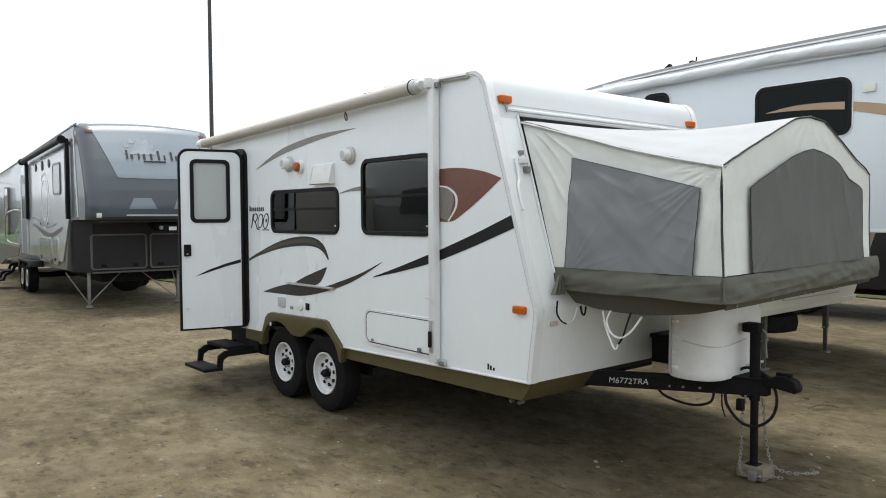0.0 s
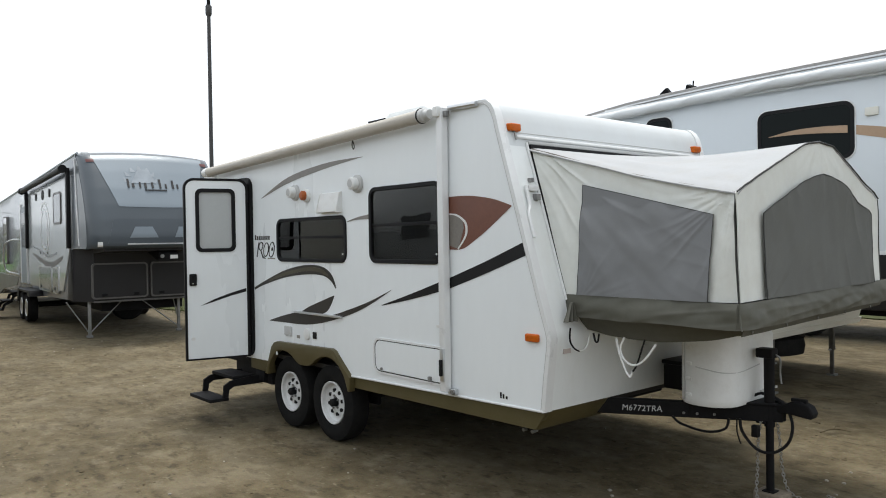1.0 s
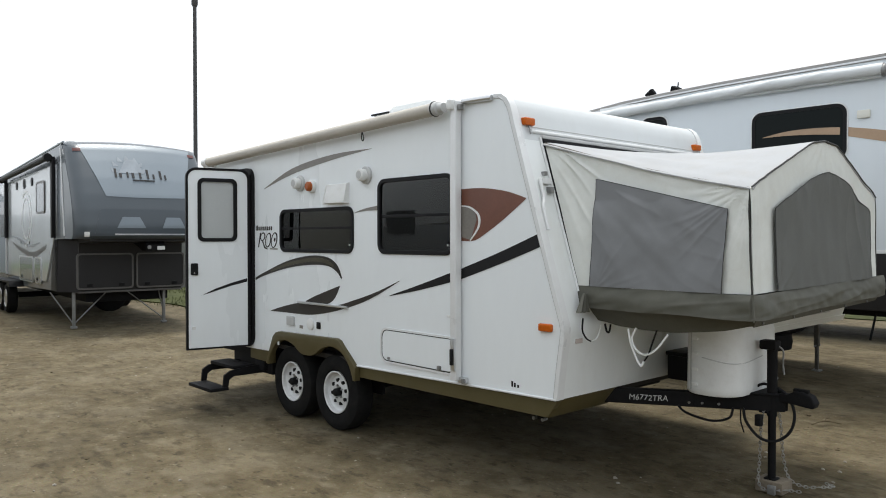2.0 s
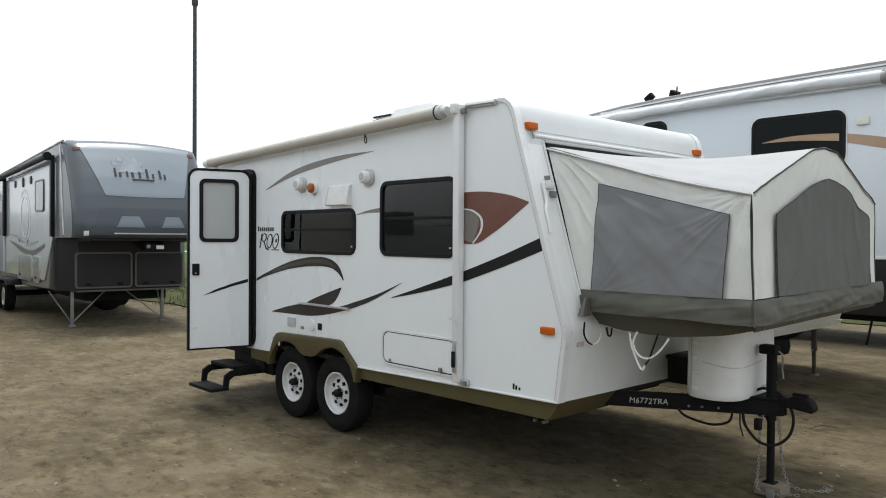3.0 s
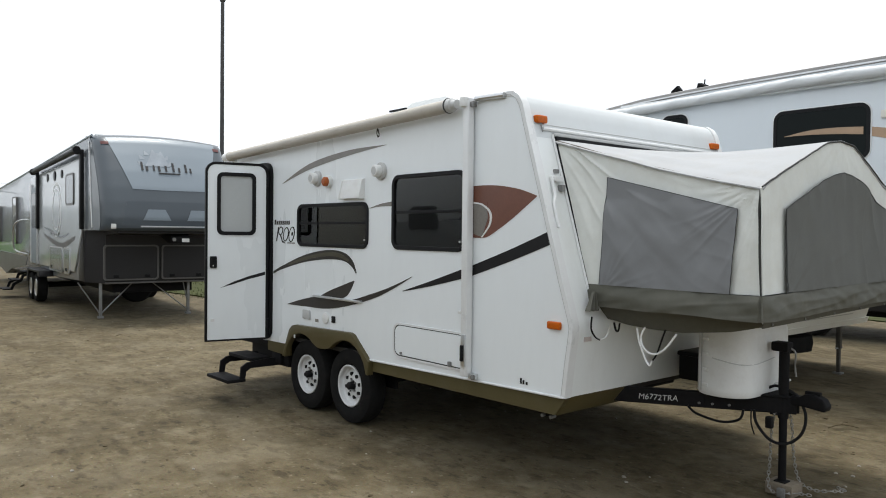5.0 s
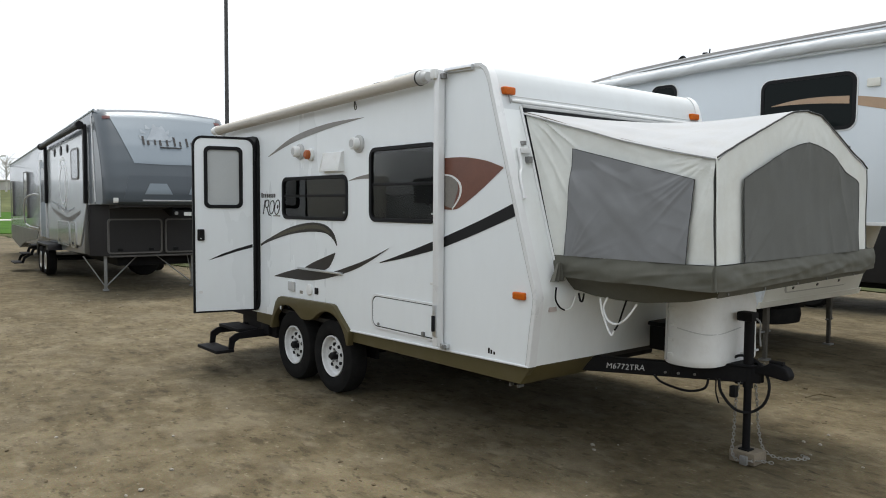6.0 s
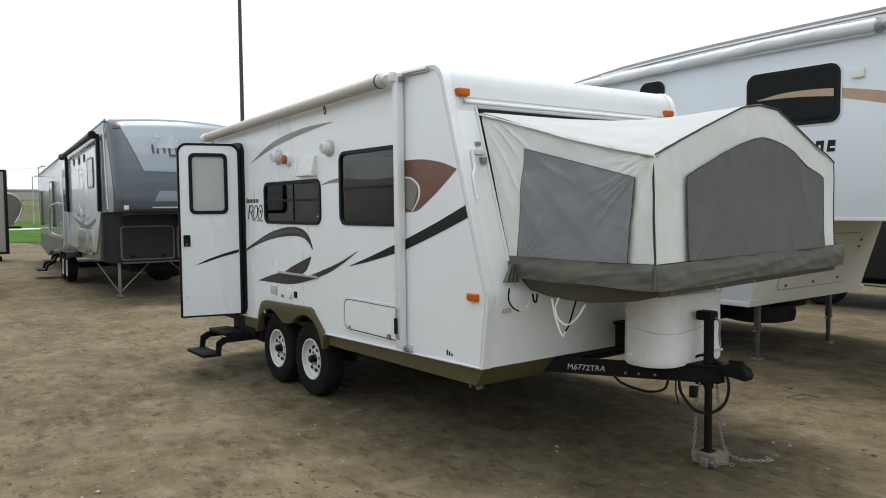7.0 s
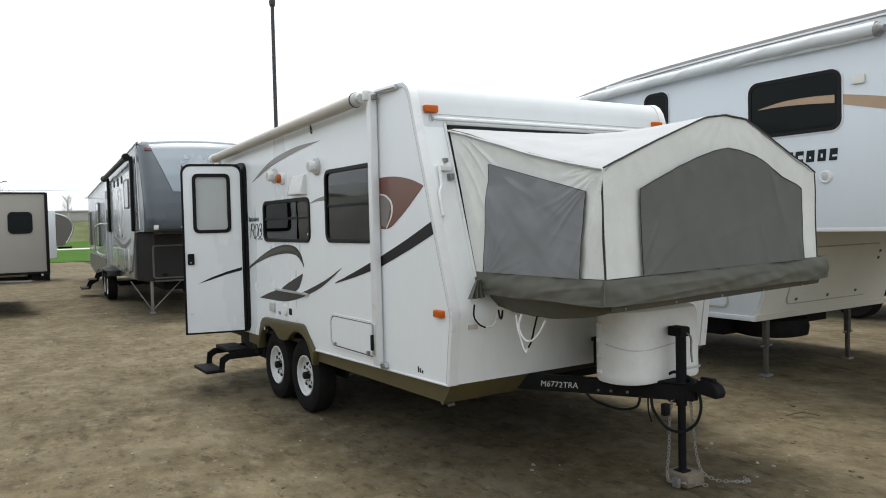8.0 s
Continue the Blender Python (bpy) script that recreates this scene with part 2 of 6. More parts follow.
def dirt_mat():
    """Bare damp soil, trodden, with paler dried patches and small grit."""
    m = bpy.data.materials.new("bare_soil")
    m.use_nodes = True
    nt, ln = m.node_tree.nodes, m.node_tree.links
    p = nt["Principled BSDF"]
    tc = nt.new("ShaderNodeTexCoord")

    def nz(scale, detail=6, rough=0.6, dist=0.0):
        t = nt.new("ShaderNodeTexNoise")
        t.inputs["Scale"].default_value, t.inputs["Detail"].default_value = scale, detail
        t.inputs["Roughness"].default_value, t.inputs["Distortion"].default_value = rough, dist
        ln.new(tc.outputs["Object"], t.inputs["Vector"])
        return t

    big, mid, small, grit = nz(0.3, 4), nz(2.4, 6, 0.62, 0.4), nz(8, 7, 0.66, 0.3), nz(90, 4)
    r1 = nt.new("ShaderNodeValToRGB")
    e = r1.color_ramp.elements
    e[0].position, e[0].color = 0.36, (0.066, 0.053, 0.031, 1)
    e[1].position, e[1].color = 0.72, (0.285, 0.238, 0.155, 1)
    k = e.new(0.5)
    k.color = (0.150, 0.122, 0.074, 1)
    s1 = nt.new("ShaderNodeMath")
    s1.operation = "MULTIPLY_ADD"
    s1.inputs[1].default_value = 0.36
    s2 = nt.new("ShaderNodeMath")
    s2.operation = "MULTIPLY_ADD"
    s2.inputs[1].default_value = 0.40
    s3 = nt.new("ShaderNodeMath")
    s3.operation = "MULTIPLY"
    s3.inputs[1].default_value = 0.34
    ln.new(big.outputs["Fac"], s3.inputs[0])
    ln.new(small.outputs["Fac"], s2.inputs[0])
    ln.new(s3.outputs[0], s2.inputs[2])
    ln.new(mid.outputs["Fac"], s1.inputs[0])
    ln.new(s2.outputs[0], s1.inputs[2])
    ln.new(s1.outputs[0], r1.inputs["Fac"])
    ov = nt.new("ShaderNodeMix")
    ov.data_type, ov.blend_type = "RGBA", "OVERLAY"
    ov.inputs["Factor"].default_value = 0.38
    ln.new(r1.outputs["Color"], ov.inputs["A"])
    ln.new(grit.outputs["Color"], ov.inputs["B"])
    # trodden marks, darker and damper, and pale dried crusts
    last = ov.outputs["Result"]
    for scale, stretch, lo, hi, tone, amount, turn in ((4.5, 2.2, 0.57, 0.66, (0.055, 0.043, 0.026), 0.55, 0.4), (11.0, 1.8, 0.60, 0.68, (0.045, 0.036, 0.022), 0.6, -0.5), (3.2, 1.7, 0.56, 0.72, (0.38, 0.33, 0.24), 0.36, 0.9), (1.1, 1.5, 0.50, 0.66, (0.34, 0.295, 0.215), 0.30, 0.3), (1.6, 1.6, 0.54, 0.70, (0.070, 0.056, 0.034), 0.35, 1.2), (14.0, 1.5, 0.63, 0.72, (0.44, 0.39, 0.29), 0.4, 0.2)):
        mp = nt.new("ShaderNodeMapping")
        mp.inputs["Scale"].default_value, mp.inputs["Rotation"].default_value = (1, stretch, 1), (0, 0, turn)
        ln.new(tc.outputs["Object"], mp.inputs["Vector"])
        fl = nt.new("ShaderNodeTexNoise")
        fl.inputs["Scale"].default_value, fl.inputs["Detail"].default_value, fl.inputs["Roughness"].default_value = scale, 5, 0.55
        ln.new(mp.outputs["Vector"], fl.inputs["Vector"])
        fr = nt.new("ShaderNodeMapRange")
        fr.inputs["From Min"].default_value, fr.inputs["From Max"].default_value, fr.inputs["To Max"].default_value = lo, hi, amount
        ln.new(fl.outputs["Fac"], fr.inputs["Value"])
        fm = nt.new("ShaderNodeMix")
        fm.data_type = "RGBA"
        fm.inputs["B"].default_value = (*tone, 1)
        ln.new(fr.outputs["Result"], fm.inputs["Factor"])
        ln.new(last, fm.inputs["A"])
        last = fm.outputs["Result"]
    hs = nt.new("ShaderNodeHueSaturation")
    hs.inputs["Saturation"].default_value = 1.08
    hs.inputs["Value"].default_value = 0.61
    ln.new(last, hs.inputs["Color"])
    ln.new(hs.outputs["Color"], p.inputs["Base Color"])
    p.inputs["Roughness"].default_value = 0.92
    p.inputs["Specular IOR Level"].default_value = 0.2
    h = nt.new("ShaderNodeMath")
    h.operation = "MULTIPLY_ADD"
    h.inputs[1].default_value = 0.4
    ln.new(grit.outputs["Fac"], h.inputs[0])
    ln.new(small.outputs["Fac"], h.inputs[2])
    bp = nt.new("ShaderNodeBump")
    bp.inputs["Strength"].default_value, bp.inputs["Distance"].default_value = 0.42, 0.025
    ln.new(h.outputs[0], bp.inputs["Height"])
    ln.new(bp.outputs["Normal"], p.inputs["Normal"])
    return m


WHITE = mat("white_gelcoat", (0.80, 0.835, 0.85), 0.28, var=0.025, scale=0.8, fine=14, rvar=0.06, streak=0.7, dirt=(0.55, 0.54, 0.5), dirt_amount=0.05)
WHITE_FRONT = mat("white_front_fibreglass", (0.75, 0.775, 0.77), 0.34, var=0.03, scale=1.2, fine=20, streak=0.6, dirt=(0.5, 0.46, 0.38), dirt_amount=0.25)
# front cap white with dirt, coloured darker to offset strong sun on its top
CAP_DIMMED = mat("dimmed_white_cap_fibreglass", (0.60, 0.625, 0.63), 0.4, var=0.03, scale=1.2, fine=20, streak=0.6, dirt=(0.46, 0.44, 0.40), dirt_amount=0.2)
PLASTIC_W = mat("white_plastic", (0.74, 0.75, 0.74), 0.45, var=0.03, scale=4, fine=40, dirt=(0.42, 0.38, 0.32), dirt_amount=0.25)
GREY_P = mat("aged_grey_plastic", (0.48, 0.485, 0.48), 0.5, var=0.06, scale=8)
FADED = mat("faded_label", (0.50, 0.43, 0.40), 0.6)
TRIM_W = mat("white_aluminium_trim", (0.72, 0.73, 0.73), 0.3, var=0.03, scale=5)
ALU = mat("bare_aluminium", (0.62, 0.63, 0.64), 0.32, metal=0.9, var=0.06, scale=9, bump=0.05)
OLIVE = mat("olive_tan_skirt", (0.085, 0.070, 0.030), 0.42, var=0.08, scale=3, spec=0.3, dirt=(0.12, 0.10, 0.065), dirt_amount=0.35)
BLACK = mat("black_trim", (0.007, 0.007, 0.008), 0.5, var=0.2, scale=6, spec=0.18)
BLACK_M = mat("black_painted_steel", (0.010, 0.010, 0.011), 0.65, var=0.25, scale=5, bump=0.15, spec=0.1, dirt=(0.04, 0.03, 0.02), dirt_amount=0.15)
RUBBER = mat("tyre_rubber", (0.013, 0.013, 0.013), 0.85, var=0.2, scale=8, bump=0.2, dirt=(0.05, 0.042, 0.03), dirt_amount=0.2, spec=0.08)
RIM = mat("white_steel_rim", (0.66, 0.67, 0.67), 0.4, var=0.04, scale=12, dirt=(0.3, 0.26, 0.2), dirt_amount=0.3)
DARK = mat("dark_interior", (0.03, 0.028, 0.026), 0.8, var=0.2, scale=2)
TAN_IN = mat("tan_interior", (0.50, 0.44, 0.35), 0.7, var=0.1, scale=2)
GLASS = glass_mat("dark_tinted_glass", (0.42, 0.435, 0.43))
CANVAS = mat("cream_tent_canvas", (0.68, 0.695, 0.66), 0.85, var=0.05, scale=3, fine=25, bump=0.25, bump_scale=260, creases=0.35, dirt=(0.45, 0.4, 0.3), dirt_amount=0.2)
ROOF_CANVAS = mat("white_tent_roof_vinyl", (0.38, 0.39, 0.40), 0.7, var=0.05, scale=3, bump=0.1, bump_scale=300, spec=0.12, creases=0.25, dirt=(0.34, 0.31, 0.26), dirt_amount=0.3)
MESH_GREY = mat("grey_screen_mesh", (0.195, 0.201, 0.209), 0.8, var=0.07, scale=4, fine=400, bump=0.2, bump_scale=700, creases=0.2)
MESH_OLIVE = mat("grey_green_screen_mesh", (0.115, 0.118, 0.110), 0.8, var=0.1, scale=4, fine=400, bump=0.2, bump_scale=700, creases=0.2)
SKIRT = mat("olive_grey_vinyl", (0.082, 0.081, 0.063), 0.62, var=0.08, scale=4, bump=0.15, bump_scale=200, creases=0.5, dirt=(0.15, 0.14, 0.11), dirt_amount=0.3)
HEM = mat("brown_hem_tape", (0.16, 0.145, 0.125), 0.8)
PIPING = mat("dark_piping", (0.03, 0.03, 0.028), 0.7)
PORCH_LENS = mat("red_amber_lens", (0.36, 0.095, 0.025), 0.3, var=0.12, scale=40, spec=0.25)
AMBER = mat("amber_lens", (0.50, 0.105, 0.006), 0.3, var=0.12, scale=40, spec=0.2)
AWNING = mat("beige_awning_vinyl", (0.47, 0.44, 0.39), 0.6, var=0.08, scale=3, bump=0.12, bump_scale=90, dirt=(0.3, 0.26, 0.2), dirt_amount=0.3)


def blind_mat(name, col):
    """Thin cloth that lets daylight through."""
    m = bpy.data.materials.new(name)
    m.use_nodes = True
    nt, ln = m.node_tree.nodes, m.node_tree.links
    nt.clear()
    out = nt.new("ShaderNodeOutputMaterial")
    wv = nt.new("ShaderNodeTexNoise")
    wv.inputs["Scale"].default_value = 9
    cr = nt.new("ShaderNodeMix")
    cr.data_type = "RGBA"
    cr.inputs["A"].default_value = (*[c * 0.75 for c in col], 1)
    cr.inputs["B"].default_value = (*col, 1)
    ln.new(wv.outputs["Fac"], cr.inputs["Factor"])
    df, tl, mx = nt.new("ShaderNodeBsdfDiffuse"), nt.new("ShaderNodeBsdfTranslucent"), nt.new("ShaderNodeMixShader")
    mx.inputs["Fac"].default_value = 0.7
    ln.new(cr.outputs["Result"], df.inputs["Color"])
    ln.new(cr.outputs["Result"], tl.inputs["Color"])
    ln.new(df.outputs["BSDF"], mx.inputs[1])
    ln.new(tl.outputs["BSDF"], mx.inputs[2])
    ln.new(mx.outputs["Shader"], out.inputs["Surface"])
    return m


BLIND = blind_mat("tan_window_cloth", (0.62, 0.56, 0.40))
FROST = mat("frosted_door_glass", (0.44, 0.46, 0.46), 0.35, var=0.05, scale=2)
DECAL_DARK = mat("dark_bronze_decal", (0.038, 0.034, 0.030), 0.35, var=0.25, scale=1.5, spec=0.2)
DECAL_BLACK = mat("charcoal_decal", (0.014, 0.014, 0.015), 0.35, var=0.2, scale=1.5, spec=0.2)
DECAL_OLIVE = mat("olive_bronze_decal", (0.082, 0.074, 0.050), 0.35, var=0.2, scale=1.5, spec=0.2)
DECAL_GREY = mat("taupe_grey_decal", (0.20, 0.185, 0.165), 0.32, var=0.25, scale=1.2)
DECAL_RED = mat("red_brown_decal", (0.155, 0.058, 0.035), 0.3, var=0.18, scale=2)
DECAL_TAN = mat("tan_decal", (0.40, 0.27, 0.17), 0.35, var=0.1, scale=2)
SOIL = dirt_mat()
GRASS = mat("mown_grass", (0.042, 0.098, 0.012), 0.9, var=0.35, scale=0.5, fine=9, bump=0.5, bump_scale=30, spec=0.05)
GRASS_RAG = mat("rough_dry_grass", (0.055, 0.062, 0.026), 0.95, var=0.4, scale=0.25, fine=3, bump=0.5, bump_scale=20, spec=0.05)
CLOD = mat("damp_soil_clod", (0.088, 0.070, 0.043), 0.95, var=0.35, scale=12, spec=0.1)
STONE = mat("pale_gravel", (0.26, 0.24, 0.20), 0.85, var=0.3, scale=20)
CONCRETE = mat("pale_concrete", (0.42, 0.40, 0.37), 0.85, var=0.1, scale=0.3, bump=0.2)
WOOD = mat("weathered_block", (0.18, 0.15, 0.11), 0.85, var=0.25, scale=14, bump=0.4)
CHAIN = mat("zinc_chain", (0.27, 0.26, 0.24), 0.55, metal=0.5, var=0.2, scale=20)
GALV = mat("galvanised_steel", (0.26, 0.26, 0.255), 0.55, metal=0.7, var=0.2, scale=20, bump=0.1)
BANK = mat("bank_scrub", (0.095, 0.105, 0.05), 0.95, var=0.4, scale=0.15, fine=2, bump=0.4, bump_scale=10, spec=0.05)

# ---- ground ----
def graded(c, near, step, far, growth):
    out, d, s = [0.0], 0.0, step
    while d < far:
        d += s
        out.append(d)
        if d > near:
            s *= growth
    return [c - v for v in out[:0:-1]] + [c + v for v in out]


def ground_z(x, y):
    rise = -0.045 + 0.11 * min(1.0, max(0.0, (y - 0.1) / 4.2))
    near = min(1.0, max(0.0, (x + 10) / 4)) * min(1.0, max(0.0, (9.2 - y) / 2.4)) * min(1.0, max(0.0, (14 - x) / 6)) * min(1.0, max(0.0, (y + 14) / 6))
    return rise * near + 0.014 * n3(x * 0.7, y * 0.7) + 0.008 * n3(x * 2.4, y * 2.4, 4) + 0.004 * n3(x * 7, y * 7, 9) - 0.012


gx, gy = graded(-2.5, 5.0, 0.11, 900, 1.12), graded(-0.5, 4.0, 0.11, 900, 1.12)
gv = [(x, y, ground_z(x, y) if abs(x) + abs(y) < 60 else -0.012) for x in gx for y in gy]
ny = len(gy)
gf = [(i * ny + j, (i + 1) * ny + j, (i + 1) * ny + j + 1, i * ny + j + 1) for i in range(len(gx) - 1) for j in range(ny - 1)]
gm = bpy.data.meshes.new("ground")
gm.from_pydata(gv, [], gf)
gm.materials.append(SOIL)
gm.polygons.foreach_set("use_smooth", [True] * len(gm.polygons))
tagged(new("ground", gm), "bare brown dirt of a vehicle lot", "ground", kind="structure")


def ragged(pts, step, amp, seed):
    """A plan outline with an uneven edge."""
    out = []
    for i, a in enumerate(pts):
        a, b = Vector(a), Vector(pts[(i + 1) % len(pts)])
        n = max(1, int((b - a).length / step))
        for k in range(n):
            q = a.lerp(b, k / n)
            out.append((q.x + amp * n3(q.x * 1.3, q.y * 1.3, seed), q.y + amp * n3(q.x * 1.3, q.y * 1.3, seed + 7)))
    return out


solo("grass_field", prism(ragged([(-45, -200), (-45, 120), (-420, 120), (-420, -200)], 4, 1.2, 3), "z", -0.05, 0.02), GRASS, "mown green field beyond the lot", "grass", "structure")
solo("grass_verge", prism(ragged([(-14.6, 4.2), (-11.5, 13.5), (30, 13.5), (30, 80), (-44, 80), (-44, 3.4), (-24, 3.4)], 0.8, 0.5, 11), "z", -0.05, 0.012), GRASS_RAG, "rough grass verge at the lot's edge", "grass", "structure")
solo("road", prism([(-78, -200), (-78, 150), (-84, 150), (-84, -200)], "z", -0.04, 0.06), CONCRETE, "pale concrete road across the field", "road", "structure")


def bank_fn(u, v):
    y = -160 + 300 * u
    return (-150 - 40 * v, y, -0.5 + (5.0 + 0.7 * n3(y * 0.05, v * 2)) * math.sin(v * math.pi / 2))


solo("embankment", sheet(bank_fn, 90, 8), BANK, "overgrown embankment behind the field", "bank", "structure")
ov = thing("overpass_wall", (-188, 0, 4.2), "long pale concrete parapet on top of the embankment", "wall")
part("parapet", box(-189, -187, -160, 150, 4.0, 6.4, 0.1), CONCRETE, ov)
part("coping", box(-189.4, -186.6, -160, 150, 6.4, 6.75, 0.1), CONCRETE, ov)

# grass blades along the verge
bl_v, bl_f = [], []
rng = random.Random(5)
for _ in range(11000):
    if rng.random() < 0.5:
        x, y = rng.uniform(-34, -14.8), rng.uniform(3.6, 9)
    else:
        x, y = rng.uniform(-30, -12), rng.uniform(6, 12)
    if n3(x * 0.5, y * 0.5, 2) < -0.15:
        continue
    h, a, w = rng.uniform(0.04, 0.12), rng.uniform(0, math.tau), rng.uniform(0.006, 0.014)
    dx, dy = math.cos(a), math.sin(a)
    lean = rng.uniform(0.0, 0.08)
    k = len(bl_v)
    bl_v += [(x - w * dy, y + w * dx, 0), (x + w * dy, y - w * dx, 0), (x + lean * dx * 0.4 + w * 0.6 * dy, y + lean * dy * 0.4, h * 0.6), (x + lean * dx, y + lean * dy, h)]
    bl_f += [(k, k + 1, k + 2), (k, k + 2, k + 3)]
bm_ = bpy.data.meshes.new("grass_blades")
bm_.from_pydata(bl_v, [], bl_f)
bm_.materials.append(GRASS_RAG)
tagged(new("grass_blades", bm_), "tufts of green grass blades on the verge", "grass", kind="stuff")

# loose stones
st = B()
rng = random.Random(11)
spots = [(-0.755, 0.745, 0.016), (-2.92, -1.6, 0.013), (-2.19, -1.87, 0.016), (-0.68, 0.67, 0.014), (-0.24, 2.07, 0.013), (-0.19, 1.95, 0.012), (0.25, 1.93, 0.012), (0.355, 1.96, 0.014)]
for _ in range(260):
    x, y = rng.uniform(-14, 4.5), rng.uniform(-4.5, 7)
    spots.append((x, y, rng.choice((0.006, 0.007, 0.009, 0.009, 0.012, 0.017)) * rng.uniform(0.7, 1.2)))
for x, y, r in spots:
    own = bmesh.new()
    bmesh.ops.create_icosphere(own, subdivisions=1, radius=r)
    for v in own.verts:
        v.co = v.co * rng.uniform(0.75, 1.2)
        v.co = Vector((x + v.co.x * 1.25, y + v.co.y, ground_z(x, y) + r * 0.25 + v.co.z * 0.7))
    merge(st, own)
cl = B()
rng = random.Random(23)
for _ in range(300):
    x, y = rng.uniform(-11, 4.0), rng.uniform(-3.6, 6.5)
    if n3(x * 0.6, y * 0.6, 15) < -0.1:
        continue
    for _ in range(rng.choice((1, 1, 2, 3))):
        px, py, r = x + rng.gauss(0, 0.09), y + rng.gauss(0, 0.09), rng.uniform(0.006, 0.019)
        own = bmesh.new()
        bmesh.ops.create_icosphere(own, subdivisions=1, radius=r)
        st_, ca, sa = rng.uniform(1.0, 2.0), math.cos(x * 7), math.sin(x * 7)
        for v in own.verts:
            v.co = v.co * rng.uniform(0.6, 1.25)
            a, b = v.co.x * st_, v.co.y
            v.co = Vector((px + a * ca - b * sa, py + a * sa + b * ca, ground_z(px, py) + r * 0.1 + v.co.z * 0.45))
        merge(cl, own)
solo("dirt_clods", cl, CLOD, "small dark clods of damp soil on the dirt", "clods", "stuff", smooth=60)
solo("loose_stones", st, STONE, "small pale stones scattered over the dirt", "stones", "stuff", smooth=60)

tw = thing("dry_stalk", (-0.2, 3.2, 0), "thin dry plant stalk lying on the dirt", "twig")
part("stem", tube(smooth_line([(-0.29, 3.10, 0.042), (-0.23, 3.24, 0.060), (-0.11, 3.30, 0.046)]), 0.005, 5), CLOD, tw)
part("branch", tube([(-0.23, 3.24, 0.060), (-0.24, 3.30, 0.075), (-0.23, 3.36, 0.060)], 0.003, 5), CLOD, tw)

# ---- the white expandable travel trailer ----
W = 2.58
TR = thing("travel_trailer", (-3.3, 1.29, 0), "white expandable travel trailer with open door and fold-out tent bunk", "trailer")


def bottom_z(x):
    return 0.645 + 0.0218 * (x + 0.72)


def roof_z(x):
    return 2.735 + 0.0215 * (x + 1.2)


def slope_x(z):
    return -0.64 - 0.3147 * (z - 1.12)


FRONT = [(-0.70, 0.65), (-0.672, 0.88), (-0.645, 1.06), (-0.64, 1.12), (-0.652, 1.17)] + [(slope_x(z), z) for z in (1.4, 1.8, 2.2, 2.5)] + [(-1.098, 2.585), (-1.118, 2.645), (-1.15, 2.695), (-1.20, 2.728), (-1.26, 2.733)]
WELL = [(-4.42, bottom_z(-4.42)), (-4.33, 0.62), (-4.24, 0.755), (-3.16, 0.785), (-2.97, 0.62), (-2.93, bottom_z(-2.93))]
outer = FRONT + [(-5.80, roof_z(-5.8)), (-5.93, 2.57), (-5.95, 2.45), (-5.95, 0.535)] + WELL
WIN1, WIN2 = (-4.215, -2.965, 1.583, 2.003), (-2.615, -1.685, 1.588, 2.215)
hole1 = rrect(WIN1[0] + 0.02, WIN1[1] - 0.02, WIN1[2] + 0.02, WIN1[3] - 0.02, 0.08)
hole2 = rrect(WIN2[0] + 0.02, WIN2[1] - 0.02, WIN2[2] + 0.02, WIN2[3] - 0.02, 0.07)
hole_d = rrect(-5.44, -4.80, 0.61, 2.43, 0.09)
part("side_wall", slab(outer, [hole1, hole2, hole_d], "y", 0.0, 0.04), WHITE, TR, "smooth white gelcoat side wall")
part("side_wall", slab(outer, [rrect(-4.0, -3.0, 1.6, 2.1, 0.08), rrect(-2.4, -1.6, 1.6, 2.2, 0.08)], "y", W - 0.04, W), WHITE, TR)


def strip(line, t, y0, y1, bm=None):
    """A bent plate along a line of (x, z), t thick to its left."""
    P = [Vector(p) for p in line]
    inner = []
    for i, p in enumerate(P):
        d = (P[min(i + 1, len(P) - 1)] - P[max(i - 1, 0)]).normalized()
        inner.append((p.x - d.y * t, p.y + d.x * t))
    return prism([tuple(p) for p in P] + inner[::-1], "y", y0, y1, bm)


low = [p for p in FRONT if p[1] < 1.2] + [(slope_x(1.36), 1.36)]
top = [(slope_x(2.41), 2.41)] + [p for p in FRONT if p[1] > 2.45] + [(-1.6, roof_z(-1.6))]
jamb = [(slope_x(1.36), 1.36), (slope_x(2.41), 2.41)]
part("front_wall", strip(low, 0.04, 0.04, W - 0.04), WHITE_FRONT, TR, "white front wall below the bunk opening")
part("front_cap", strip(top, 0.04, 0.04, W - 0.04), CAP_DIMMED, TR, "rounded white front roof cap")
part("front_jamb", strip(jamb, 0.04, 0.04, 0.245), WHITE_FRONT, TR)
part("front_jamb", strip(jamb, 0.04, W - 0.27, W - 0.04), WHITE_FRONT, TR)
part("roof", strip([(-1.605, roof_z(-1.605)), (-5.80, roof_z(-5.8)), (-5.93, 2.57)], 0.04, 0.04, W - 0.04), WHITE, TR)
rear_w = part("rear_wall", slab([(0.04, 0.54), (W - 0.04, 0.54), (W - 0.04, 2.5), (0.04, 2.5)], [rrect(0.66, 1.0, 1.80, 2.10, 0.03), rrect(1.05, 1.36, 1.80, 2.10, 0.03), rrect(1.41, 1.80, 1.80, 2.10, 0.03)], "x", -5.95, -5.91), WHITE, TR)
part("window_cloth", box(-5.958, -5.953, 0.60, 1.86, 1.76, 2.14), BLIND, rear_w, "tan cloth over the rear opening")
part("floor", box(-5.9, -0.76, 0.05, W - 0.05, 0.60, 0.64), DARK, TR)
